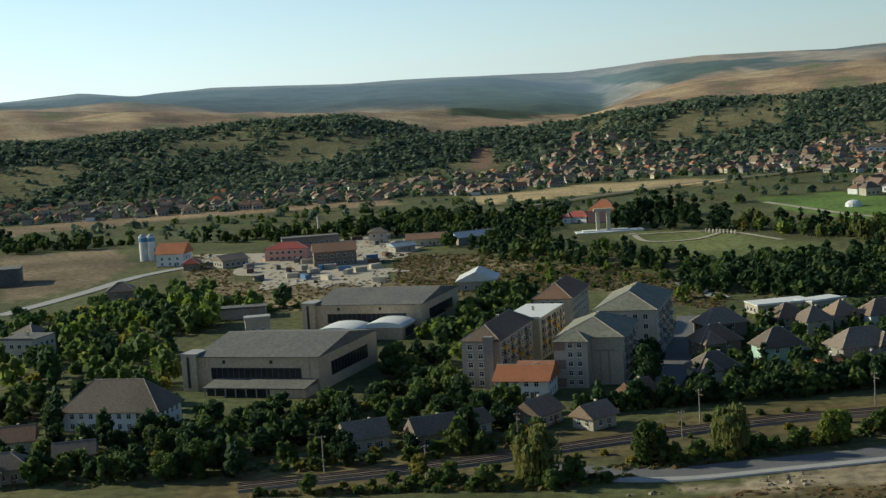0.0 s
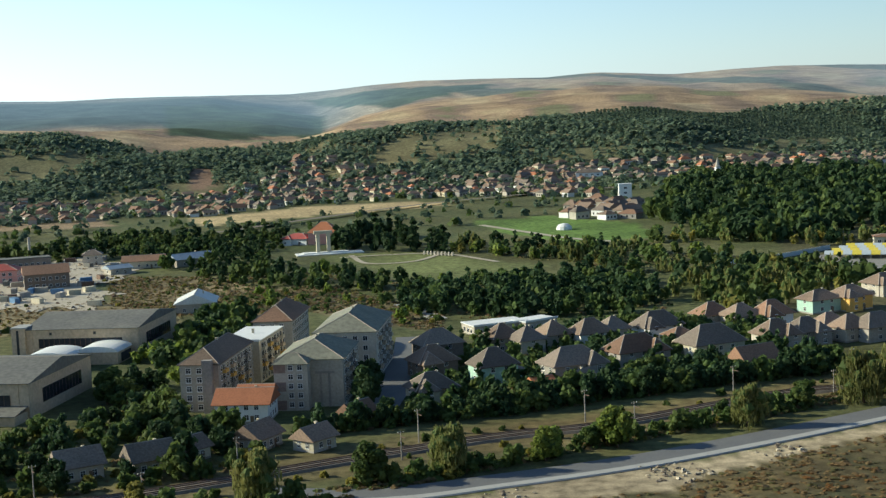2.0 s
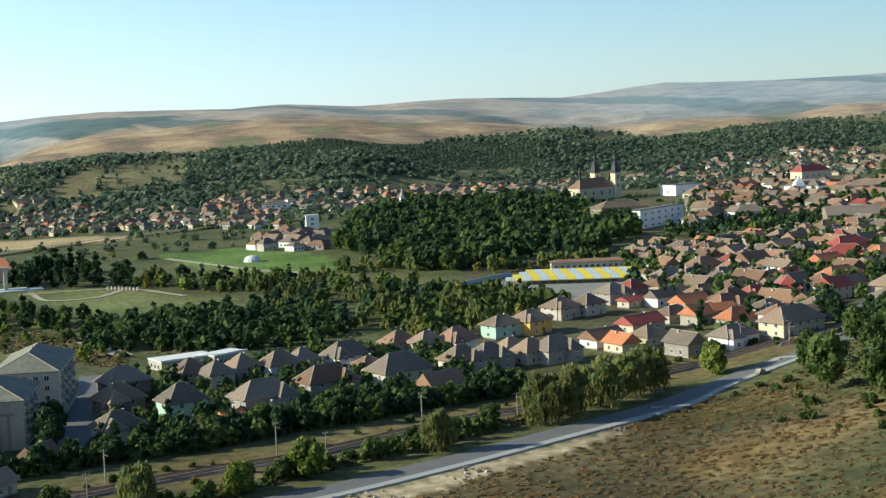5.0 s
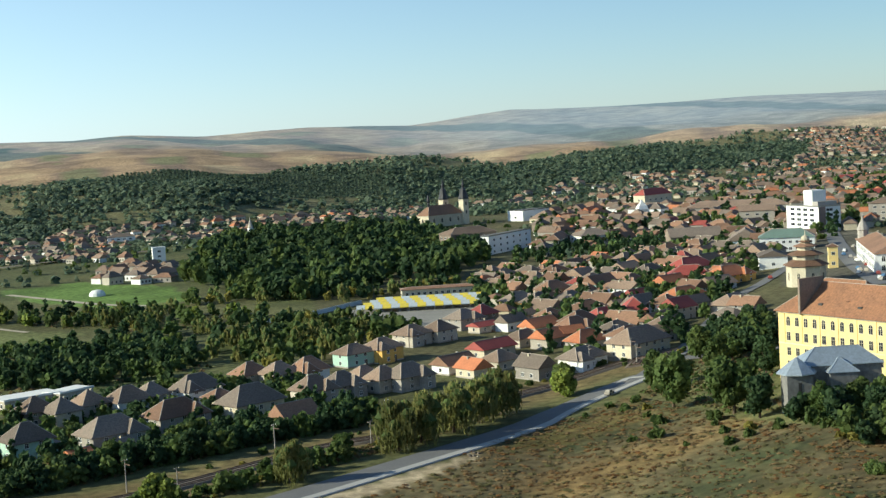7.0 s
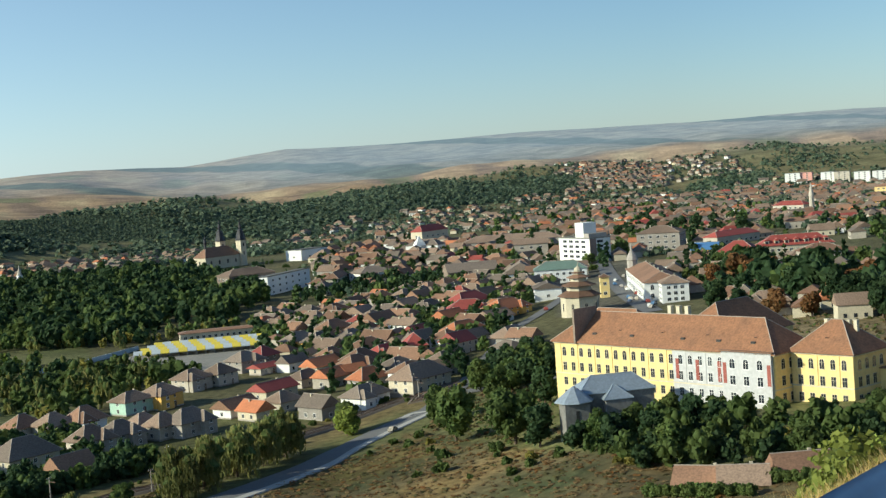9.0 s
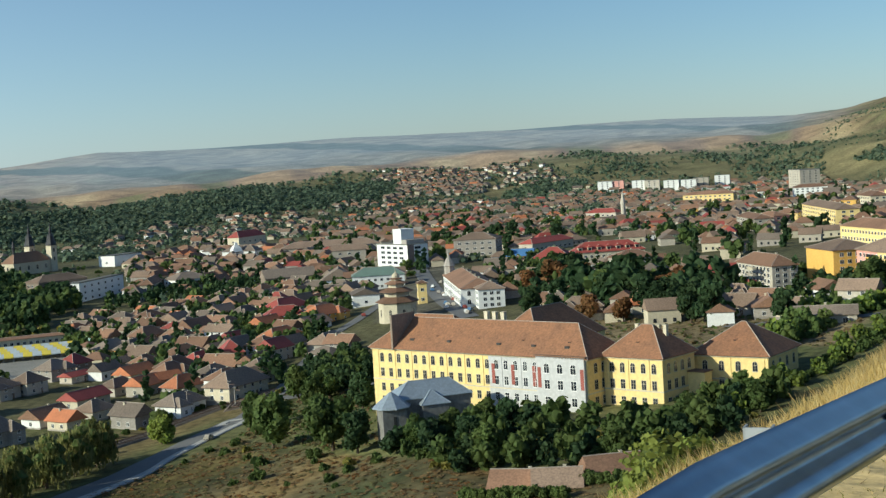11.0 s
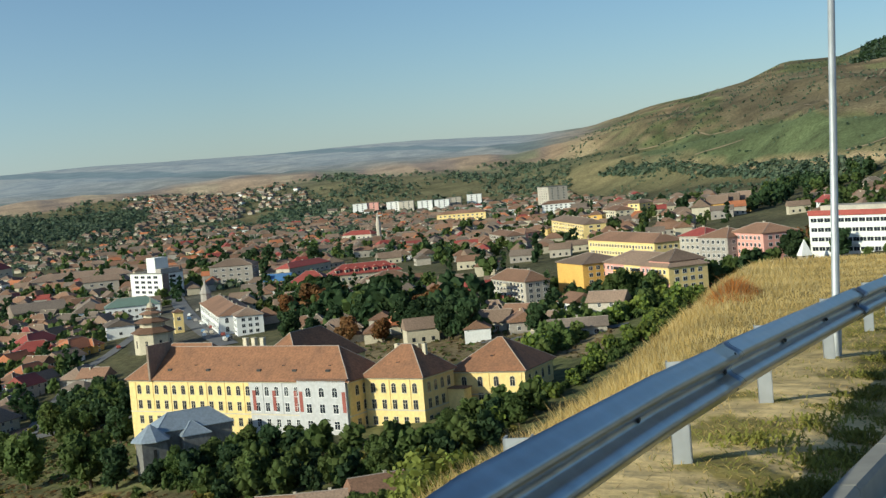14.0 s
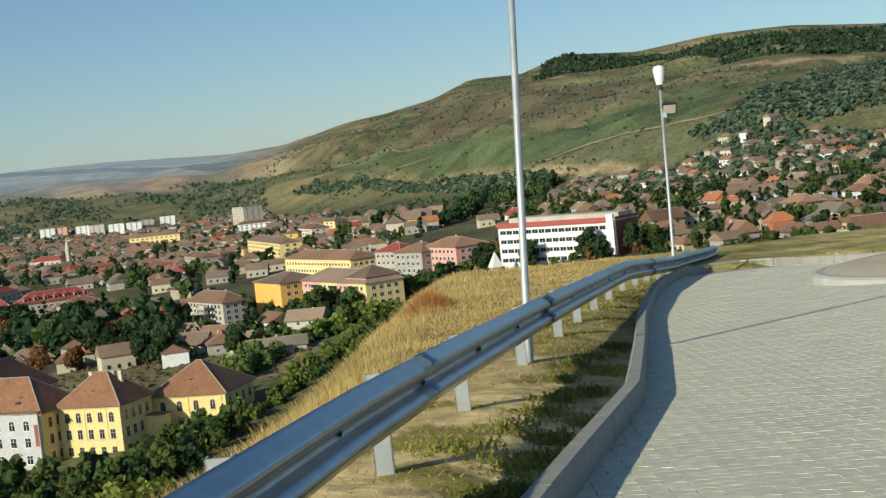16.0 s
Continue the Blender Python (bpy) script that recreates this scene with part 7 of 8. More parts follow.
for q in ((176.8, 348.6), (186.6, 354.1), (200.3, 359.6), (212.8, 365.4), (223.6, 370.9)):
    plant("willow", q, 1.5, 0.92)
plant("bright", (252.2, 379.9), 1.1)
plant("broad", (253.6, 381.4), 1.1, 1.1)
plant("broad", (251.7, 323.6), 1.6, 1.1)
plant("broad", (250.4, 295.9), 1.75, 0.95)
plant("dark", (246.4, 281.4), 1.2)
plant("bush", (243.6, 295.8), 0.9)
plant("bush", (253.5, 343.8), 0.7)
plant("broad", (309.6, 382.7), 1.0)
BELT_WEST = [(-107.5, 324.3), (-51.5, 323.7), (9.7, 332.0), (26.5, 357.5), (5.8, 380.5), (-6.4, 451.2), (-20.5, 474.2), (-22.4, 404.9), (-39.2, 393.6), (-77.5, 388.5), (-89.2, 425.2), (-137.4, 422.3)]
BELT_MID = [(27.5, 365.6), (89.8, 369.6), (142.6, 381.4), (188.3, 387.4), (197.6, 406.2), (152.8, 408.0), (98.0, 389.0), (60.6, 375.6)]
BELT_ROAD = [(-50.5, 307.7), (21.1, 310.1), (87.9, 327.8), (167.4, 358.8), (161.9, 347.2), (92.5, 325.6), (20.1, 297.7)]
LEFT_WOOD = [(-146.3, 451.1), (-89.0, 433.4), (-107.4, 530.9), (-62.5, 588.8), (-123.7, 658.5), (-150.3, 626.6), (-190.7, 596.6)]
BEHIND_HALLS = [(0.7, 448.8), (17.0, 495.7), (34.9, 585.6), (16.7, 593.9), (2.0, 539.8), (-14.4, 496.0)]
PARK = [(11.8, 718.7), (58.4, 653.7), (90.1, 584.9), (105.3, 534.1), (164.3, 508.9), (189.4, 528.4), (216.4, 633.2), (165.4, 645.7), (112.1, 642.4), (77.8, 713.3), (13.3, 780.9)]
PARK_EAST = [(192.0, 690.0), (186.0, 650.0), (214.0, 636.0), (274.5, 615.6), (252.8, 561.5), (224.4, 531.8), (272.2, 672.5), (236.0, 766.4), (172.0, 775.0), (166.0, 748.0)]
PARK_FRONT = [(84.2, 569.1), (124.7, 634.8), (162.6, 631.1), (190.1, 612.3), (203.0, 580.0), (185.0, 540.0), (163.9, 527.9), (136.1, 522.3), (112.2, 548.0)]
PARK_REAR = [(150.5, 766.2), (170.0, 735.8), (190.9, 695.7), (210.5, 672.3), (224.4, 724.4), (200.7, 778.1), (165.5, 829.4)]
PARK_NORTH = [(90.2, 820.0), (147.4, 769.1), (162.8, 864.5), (110.8, 907.8)]
GREAT_WOOD = [(307.6, 896.1), (427.9, 1181.9), (517.5, 1315.7), (617.1, 1198.4), (592.7, 1003.2), (502.5, 836.9), (414.7, 736.9), (373.2, 728.9), (315.3, 709.8), (287.3, 771.4)]
WOOD_FOOT = [(259.8, 754.3), (306.9, 733.4), (329.2, 688.9), (409.9, 695.8), (422.3, 716.7), (336.5, 727.6), (274.2, 795.4)]
ALLOTMENTS = [(200.0, 560.0), (226.5, 610.0), (258.2, 628.4), (290.0, 610.2), (281.2, 556.3), (234.7, 540.6), (206.0, 520.0)]
MARKET_EDGE = [(252.1, 620.5), (294.3, 611.8), (298.1, 562.7), (269.3, 528.9), (239.1, 541.4)]
HEDGES_W = [(-281.8, 894.7), (-86.8, 920.4), (-30.8, 990.4), (73.3, 934.4), (65.7, 843.4), (-27.3, 853.8), (-81.1, 855.0), (-306.5, 975.5)]
MONUMENT_WOOD = [(-31.4, 875.1), (45.2, 856.4), (52.9, 705.1), (86.2, 661.8), (110.3, 647.4), (94.6, 615.3), (35.5, 692.1), (-13.9, 800.4)]
COLLEGE_LEFT = [(263.1, 354.4), (300.7, 382.1), (326.4, 371.1), (315.3, 347.8), (252.9, 280.7), (249.3, 294.6)]
COLLEGE_HEDGE = [(331.8, 410.7), (372.8, 419.3), (324.5, 361.8), (300.0, 363.8)]
COLLEGE_FRONT = [(247.5, 277.0), (269.7, 263.5), (270.9, 240.9), (266.6, 215.5), (278.7, 204.1), (303.4, 184.2), (316.3, 186.9), (260.1, 175.6), (233.5, 186.4), (226.0, 229.1)]
COLLEGE_BACK = [(486.1, 433.9), (453.4, 362.4), (438.8, 298.0), (493.9, 332.0), (544.1, 426.8), (571.7, 509.1)]
EAST_GREEN = [(459.6, 277.9), (444.1, 240.9), (499.2, 226.4), (529.7, 215.9), (565.5, 230.1), (528.8, 247.0), (475.7, 257.6), (502.3, 303.1)]
SCHOOL_GREEN = [(620.6, 274.5), (588.4, 227.8), (505.7, 156.3), (516.1, 142.1), (561.7, 154.2), (544.4, 156.4), (651.2, 251.6), (687.7, 303.6)]
CENTRE_WOOD = [(854.9, 869.6), (789.0, 710.5), (826.2, 694.5), (1009.9, 847.9), (1027.5, 1012.4)]
TOWN_BELT = [(480.0, 772.7), (539.7, 745.8), (588.2, 748.5), (651.7, 828.3), (594.7, 862.4), (524.2, 842.6)]
FIELD_BUSHES = [(237.3, 356.9), (254.0, 339.3), (241.6, 268.9), (222.1, 227.3), (218.3, 261.8), (222.0, 312.9)]
SLOPE_TWO = [(290.7, 193.8), (364.0, 224.8), (413.7, 232.9), (444.9, 223.4), (467.3, 225.4), (512.4, 264.0), (450.2, 255.2), (408.1, 251.3), (334.1, 221.7)]
HILL_BELT = [(811.3, 364.7), (902.6, 379.6), (1009.3, 391.4), (1195.0, 404.0), (1259.9, 422.1), (1290.2, 504.6), (1018.8, 446.7)]
SLOPE_GREEN = [(252.3, 185.3), (315.3, 188.0), (381.7, 196.5), (442.2, 206.8), (467.4, 220.6), (412.4, 214.0), (340.1, 200.7), (275.8, 202.0)]
for q, k in (((448.4, 337.4), 1.9), ((431.5, 315.7), 2.0), ((422.0, 298.9), 1.9), ((415.7, 286.1), 2.0), ((447.5, 396.8), 1.7), ((428.4, 368.2), 1.5), ((456.1, 379.4), 1.6), ((477.7, 381.5), 1.8), ((414.4, 256.6), 1.5), ((474.1, 363.7), 1.6), ((652.8, 594.4), 1.5), ((874.1, 838.6), 1.9), ((893.2, 823.9), 2.0), ((858.1, 862.7), 1.6)):
    plant("dark", q, k * 0.8)
for q, k in (((432.7, 354.0), 1.4), ((429.9, 335.2), 1.2)):
    plant("russet", q, k)
for q, k in (((462.8, 250.8), 1.6), ((466.3, 247.1), 1.4), ((515.5, 307.4), 1.0), ((468.1, 240.2), 1.2)):
    plant("broad", q, k)
for k in range(26):
    along, down = 30 + 1.96 * k + grow.uniform(-1, 1), grow.uniform(6.5, 9.0) + 0.3 * k
    plant("shrub", lane_xy(along, float(brow_q(np.array(along))) - down), grow.uniform(0.7, 1.25))
items = []
for p in spread(RAILWAY, 4.0):
    for side in (-1, 1):
        if grow.random() < 0.42:
            off = side * grow.uniform(5.5, 11)
            q = (p[0] + grow.uniform(-2, 2), p[1] + off)
            items.append((grow.choice(("bush", "dry_bush", "bush")), q[0], q[1], grow.uniform(0.3, 0.7), 1.0))
thicket("lineside_bushes", items, "low bushes and brambles beside the railway", True)
wood(TOWN_BELT, 70, ["dark", "broad", "dark"], 0.7, 1.1, 4.0, -1.0)
wood(FIELD_BUSHES, 16, ["bush", "dry_bush", "bush"], 0.4, 0.8, 5.0)
wood(BELT_WEST, 260, ["broad", "broad", "dark", "bush", "bush", "dry_bush", "dark"], 0.55, 1.0, 3.0, keep=30, fine=True)
wood(BELT_MID, 260, ["broad", "dark", "bush", "dark"], 0.5, 0.85, 2.3, keep=34, clear=0.0, fine=True)
wood(BELT_ROAD, 170, ["bush", "dry_bush", "bush", "broad"], 0.35, 0.75, 2.2, keep=26, clear=-0.5, fine=True)
wood(LEFT_WOOD, 190, ["broad", "bush", "dark", "dry_bush", "broad", "bright", "bush"], 0.7, 1.25, 3.8)
wood(BEHIND_HALLS, 90, ["broad", "dark", "bush", "bright"], 0.6, 1.1, 3.4)
wood(PARK, 120, ["dark", "broad", "fir", "broad", "bright", "dark", "bush", "broad"], 0.6, 1.0, 5.0)
wood(PARK_FRONT, 135, ["dark", "fir", "dark", "broad", "dark"], 0.65, 1.05, 4.0)
wood(PARK_REAR, 34, ["broad", "yellow", "willow", "dark", "bright"], 0.7, 1.1, 7.0)
wood(PARK_EAST, 75, ["dark", "broad", "willow", "bright", "fir", "broad", "willow"], 0.7, 1.1, 6.0)
wood(PARK_NORTH, 46, ["fir", "dark"], 1.0, 1.4, 4.0)
wood(GREAT_WOOD, 470, ["dark", "broad", "dark", "broad"], 1.2, 1.8, 5.0)
wood([(203.0, 500.0), (262.0, 520.0), (300.0, 560.0), (292.0, 612.0), (240.0, 600.0), (203.0, 552.0)], 34, ["willow", "broad", "bush", "yellow", "broad", "bush"], 0.8, 1.35, 6.5)
wood(WOOD_FOOT, 60, ["broad", "dark", "willow", "poplar", "yellow", "broad"], 0.6, 1.1, 5.0)
wood(ALLOTMENTS, 60, ["willow", "broad", "bush", "willow", "dark"], 0.7, 1.2, 5.5)
wood(MARKET_EDGE, 30, ["willow", "broad", "poplar", "yellow"], 0.7, 1.1, 6.0)
wood(HEDGES_W, 220, ["broad", "dark", "bush", "broad"], 0.7, 1.2, 5.0)
wood(MONUMENT_WOOD, 80, ["dark", "broad", "fir", "broad", "bush"], 0.7, 1.2, 5.4)
plant("dark", (50.6, 391.6), 1.3)
plant("dark", (53.4, 406.5), 1.2)
wood(SCRUB_TWO, 60, ["bush", "dry_bush", "bush", "bright"], 0.35, 0.7, 4.0)
wood(SCRUB, 60, ["bush", "dry_bush", "dry_bush"], 0.3, 0.6, 4.0)
wood(YARD_EDGE, 60, ["bush", "dry_bush", "dry_bush"], 0.25, 0.55, 4.0)
wood(COLLEGE_LEFT, 4, ["broad", "dark", "broad"], 0.9, 1.35, 6.0, keep=12, fine=True)
wood(COLLEGE_HEDGE, 50, ["broad", "dark"], 0.7, 1.0, 3.0, keep=10, fine=True)
wood(COLLEGE_FRONT, 170, ["broad", "dark", "bush", "broad", "dry_bush", "bush"], 0.5, 1.0, 2.8, keep=40, fine=True)
wood(SLOPE_GREEN, 150, ["bush", "bush", "bright", "bush"], 0.4, 0.75, 3.0, fine=True)
wood(COLLEGE_BACK, 44, ["dark", "broad", "dark", "russet", "dark"], 1.3, 2.0, 6.0, keep=14)
wood(EAST_GREEN, 90, ["broad", "dark", "bush"], 0.7, 1.1, 3.6)
wood(SLOPE_TWO, 170, ["bush", "bush", "bright", "bush", "broad"], 0.5, 0.9, 2.6, fine=True)
wood(HILL_BELT, 80, ["dark", "broad", "dark"], 0.9, 1.5, 4.0, -2.0)
for u, v, kind, k in ((-8, -15, "dark", 1.15), (-11, -13, "broad", 0.8), (19, -14, "dark", 1.25), (23, -12, "broad", 0.8), (-33, -11, "dark", 1.3), (-37, -6, "broad", 1.2), (10, -12, "bush", 0.9), (2, -13, "bush", 0.8), (-25, -13, "bush", 0.9), (32, -4, "dark", 1.2), (36, 2, "broad", 1.1)):
    plant(kind, beside((sc.location.x, sc.location.y), math.degrees(sc.rotation_euler.z), u, v), k)
wood(SCHOOL_GREEN, 46, ["dark", "broad", "bush", "russet"], 0.7, 1.0, 3.6)
wood(CENTRE_WOOD, 40, ["dark", "broad"], 1.0, 1.5, 5.5)
for area, n, small, big in ((OLD_TOWN, 330, 0.65, 1.15), (MARKET_TOWN, 150, 0.8, 1.3), (MID_TOWN, 210, 0.9, 1.4), (EAST_TOWN, 180, 0.9, 1.4), (HILL_TOWN, 560, 0.6, 1.05), (ESTATE, 330, 0.4, 0.8), (NEAR_EAST, 150, 0.7, 1.2)):
    wood(area, n, ["broad", "dark", "bush", "broad", "broad", "fir"], small, big, 3.2, -3.2, label="garden trees and bushes between houses")


def clump_cloud(name, places, sizes, mats, label, seed, m=11, category="woods", tall=1.5, up=0.0, leaf=1.0):
    """Far woods: thousands of little crowns in one mesh, each of m rough leaf sprays round its middle."""
    g = np.random.default_rng(seed)
    n = len(places)
    d = g.normal(size=(n, m, 3))
    d[:, :, 2] = np.abs(d[:, :, 2]) * 0.9 - 0.15
    d /= np.linalg.norm(d, axis=2)[:, :, None]
    size = sizes[:, None, None]
    base = np.stack([places[:, 0], places[:, 1], height(places[:, 0], places[:, 1])], 1)[:, None]
    c = base + d * size * g.uniform(0.45, 1.0, (n, m, 1)) * np.array((1, 1, tall)) + np.array((0, 0, 0.25)) * size
    nrm = d + g.normal(size=(n, m, 3)) * 0.35 + np.array((0, 0, up))
    nrm /= np.linalg.norm(nrm, axis=2)[:, :, None]
    u = np.cross(nrm, g.normal(size=(n, m, 3)))
    u /= np.linalg.norm(u, axis=2)[:, :, None]
    v = np.cross(nrm, u)
    span = size * g.uniform(0.3, 0.62, (n, m, 1)) * (11 / m) ** 0.4 * leaf
    u, v, dip = u * span, v * span, nrm * span * 0.4
    verts = np.stack([c - u - v * 0.5, c + u * 0.6 - v - dip, c + u + v * 0.6, c - u * 0.5 + v - dip], 2).reshape(-1, 3)
    mesh_quads(name, verts, np.repeat(g.integers(0, len(mats), n), m), mats, label, category)


def stone_heap(name, places, sizes, mats, label, seed, m=5, category="rubble"):
    """Stones and clods: uneven faceted lumps in one mesh."""
    g = np.random.default_rng(seed)
    n = len(places)
    z0 = height(places[:, 0], places[:, 1])
    ring = []
    for h, w in ((-0.2, 0.9), (0.35, 1.0), (0.7, 0.3)):
        jag, ang = g.uniform(0.6, 1.3, (n, m)), np.arange(m) / m * 2 * np.pi + g.uniform(0, 0.8, (n, 1))
        ring.append(np.stack([places[:, :1] + np.cos(ang) * w * jag * sizes[:, None], places[:, 1:] + np.sin(ang) * w * jag * sizes[:, None], z0[:, None] + h * sizes[:, None] * jag], 2))
    quads = [np.stack([ring[k], np.roll(ring[k], -1, 1), np.roll(ring[k + 1], -1, 1), ring[k + 1]], 2) for k in (0, 1)]
    verts = np.concatenate(quads, 1).reshape(-1, 3)
    mesh_quads(name, verts, np.repeat(g.integers(0, len(mats), n), 2 * m), mats, label, category)


def mesh_quads(name, verts, kind, mats, label, category):
    me = bpy.data.meshes.new(name)
    me.vertices.add(len(verts))
    me.vertices.foreach_set("co", verts.ravel())
    me.loops.add(len(verts))
    me.loops.foreach_set("vertex_index", np.arange(len(verts)))
    me.polygons.add(len(verts) // 4)
    me.polygons.foreach_set("loop_start", np.arange(0, len(verts), 4))
    for mat in mats:
        me.materials.append(mat)
    me.polygons.foreach_set("material_index", kind.astype(np.int32))
    me.update(calc_edges=True)
    tagged(new(name, me), label, category, kind="stuff")


def far_woods():
    g = np.random.default_rng(5)
    n = 62000
    az = g.uniform(-22, 60, n)
    foot = np.interp(az, (-40, -15, 20, 36, 46, 58, 64, 70, 80, 110), (1350, 1300, 1350, 1750, 2100, 2100, 1700, 1300, 900, 700))
    r = foot * g.uniform(0.93, 1.34, n)
    x, y = r * np.sin(np.radians(az)), r * np.cos(np.radians(az))
    patchy = np.sin(x * 0.013 + 1.0) * np.sin(y * 0.017) + 0.5 * np.sin(x * 0.031 - y * 0.023)
    keep = g.uniform(0, 1, n) < np.clip(0.02 + 0.42 * ramp(r, foot * 0.98, foot * 1.12) + 0.6 * patchy, 0.03, 1)
    keep &= ~inside(x, y, PLANTATION) & ~inside(x, y, BARE_SLOPE) & ((az < 38) | (g.uniform(0, 1, n) < 0.4))
    for area in (VILLAGE_W, VILLAGE_M, VILLAGE_N, TOWN_FAR, TOWN_FARTHER, FAR_EAST):
        keep &= ~(inside(x, y, area) & (g.uniform(0, 1, n) < 0.75))
    p = np.stack([x, y], 1)[keep]
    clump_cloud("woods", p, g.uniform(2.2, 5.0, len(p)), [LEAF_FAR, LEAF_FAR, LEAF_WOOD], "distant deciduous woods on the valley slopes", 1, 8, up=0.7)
    n = 3600
    az, k = g.uniform(-20, 60, n), g.uniform(0, 1, n)
    r = 950 + k * 500
    x, y = r * np.sin(np.radians(az)), r * np.cos(np.radians(az))
    keep = (g.uniform(0, 1, n) < 0.4) & ~inside(x, y, FLAT_FIELD) & ~inside(x, y, FLAT_FIELD_TWO) & ~inside(x, y, MEADOW)
    p = np.stack([x, y], 1)[keep]
    p = np.array([q for q in p if free(q[0], q[1], 4)])
    clump_cloud("valley_trees", p, g.uniform(1.6, 4.2, len(p)), [LEAF, LEAF_WOOD, LEAF_FAR], "scattered valley trees and hedges between houses", 2)
    rows = []
    for area, count in ((WOOD_BANK, 2600), (RIVERSIDE, 420), (HILL_WOOD, 2400), (HILL_FOOT_WOOD, 700), (HILL_EAST, 900), (TOWN_EAST, 1000), (TOWN_FAR, 2600), (TOWN_FARTHER, 700), (FAR_EAST, 700), (VILLAGE_M, 700), (VILLAGE_N, 400), (VILLAGE_W, 420)):
        r3 = random.Random(count)
        rows += [random_in(area, r3) for _ in range(count)]
    p = np.array([q for q in rows if free(q[0], q[1], 1)])
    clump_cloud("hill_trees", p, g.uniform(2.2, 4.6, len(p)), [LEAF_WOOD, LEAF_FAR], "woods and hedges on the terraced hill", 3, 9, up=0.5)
    rows = [(r * math.sin(radians(a)), r * math.cos(radians(a))) for a in np.arange(16, 28.5, 0.16) for r in np.arange(1660, 1900, 7.0)]
    p = np.array(rows) + g.normal(size=(len(rows), 2)) * 0.8
    p = p[inside(p[:, 0], p[:, 1], PLANTATION)]
    clump_cloud("orchard", p, g.uniform(1.7, 2.6, len(p)), [LEAF_WOOD, LEAF_FAR], "close rows of low orchard trees on the far slope", 13, 6, "orchard", 1.0, 0.7)
    r3 = random.Random(4)
    p = np.array([random_in(area, r3) for area, count in ((CAP_WOOD, 1300), (TOP_WOOD, 3200)) for _ in range(count)])
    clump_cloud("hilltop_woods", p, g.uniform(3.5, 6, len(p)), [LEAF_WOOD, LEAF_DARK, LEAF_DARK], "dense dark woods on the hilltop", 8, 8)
    p = np.array([random_in(DRY_FIELD, r3) for _ in range(9000)])
    p = p[(np.hypot(p[:, 0], p[:, 1]) > 215) & ~inside(p[:, 0], p[:, 1], BARE_EARTH)]
    clump_cloud("weeds", p, g.uniform(0.4, 1.2, len(p)), [WEED, WEED, WEED_GREEN, WEED, WEED_GREEN, WEED, WEED_RUST], "dry brown weeds and tufts on the fallow field", 4, 7, "weeds", 0.22, 4.0, 0.7)
    p = np.array([random_in(area, r3) for area, count in ((LINE_STRIP, 2600), (BELT_WEST, 1200), (LEFT_WOOD, 900), (SCRUB, 700), (SCRUB_TWO, 800), (BELT_MID, 700), (ESTATE, 1500), (PARK, 1200), (PARK_EAST, 700), (COLLEGE_LEFT, 700), (COLLEGE_YARD, 700), (COLLEGE_HEDGE, 300)) for _ in range(count)])
    p = np.array([q for q in p if free(q[0], q[1], -3.5)])
    clump_cloud("rough_grass", p, g.uniform(0.35, 1.3, len(p)), [WEED_GREEN, WEED_DARK, LEAF], "rough grass and weeds by the railway", 9, 5, "weeds", 0.55, 0.8, 0.8)
    p = np.array([random_in(area, r3) for area, count in ((YARD_EDGE, 1500), (SCRUB, 1300), (YARD, 260), (SCRUB_TWO, 700)) for _ in range(count)])
    p = np.array([q for q in p if free(q[0], q[1], -3.5)])
    clump_cloud("dry_weeds", p, g.uniform(0.4, 1.2, len(p)), [WEED, WEED_GREEN, WEED], "dry weeds and tufts round the works yard", 10, 5, "weeds", 0.4, 1.5, 0.8)
    p = np.array([random_in(YARD, r3) for _ in range(380)])
    stone_heap("scrap_heaps", p, g.uniform(0.3, 1.3, len(p)), [GREY, PALE, IRON, BALLAST, CONCRETE], "heaps of scrap and rubble in the yard", 12, 5, "scrap")
    p = np.array([random_in(BARE_EARTH, r3) for _ in range(420)])
    p = p[vnoise(p[:, 0], p[:, 1], 14, 4) > 0.55]
    stone_heap("rubble", p, g.uniform(0.15, 0.75, len(p)), [GRAVEL, BALLAST, BALLAST], "heaps of rubble and stones on bare earth", 6)
    n = 9000
    az, r = g.uniform(60, 88, n), g.uniform(1300, 3350, n)
    x, y = r * np.sin(np.radians(az)), r * np.cos(np.radians(az))
    keep = (fbm(x, y, 160, 6) > 0.5) & ~inside(x, y, HILL_FIELD) & ~(inside(x, y, VINEYARD) & (g.uniform(0, 1, n) < 0.8)) & ~inside(x, y, HILL_TOWN)
    p = np.stack([x, y], 1)[keep]
    clump_cloud("hill_scrub", p, g.uniform(0.9, 2.6, len(p)), [LEAF_WOOD, LEAF_FAR], "low scrub on the terraced hillside", 7, 5, "scrub")


WEED = leaf_material("dry_weeds", (0.28, 0.2, 0.095), (0.3, 0.18, 0.08))
WEED_GREEN = leaf_material("green_weeds", (0.17, 0.16, 0.065), (0.2, 0.165, 0.07))
WEED_DARK = leaf_material("brown_weeds", (0.19, 0.14, 0.07), (0.22, 0.14, 0.065))
WEED_RUST = leaf_material("rusty_weeds", (0.25, 0.125, 0.04), (0.2, 0.12, 0.05))
far_woods()


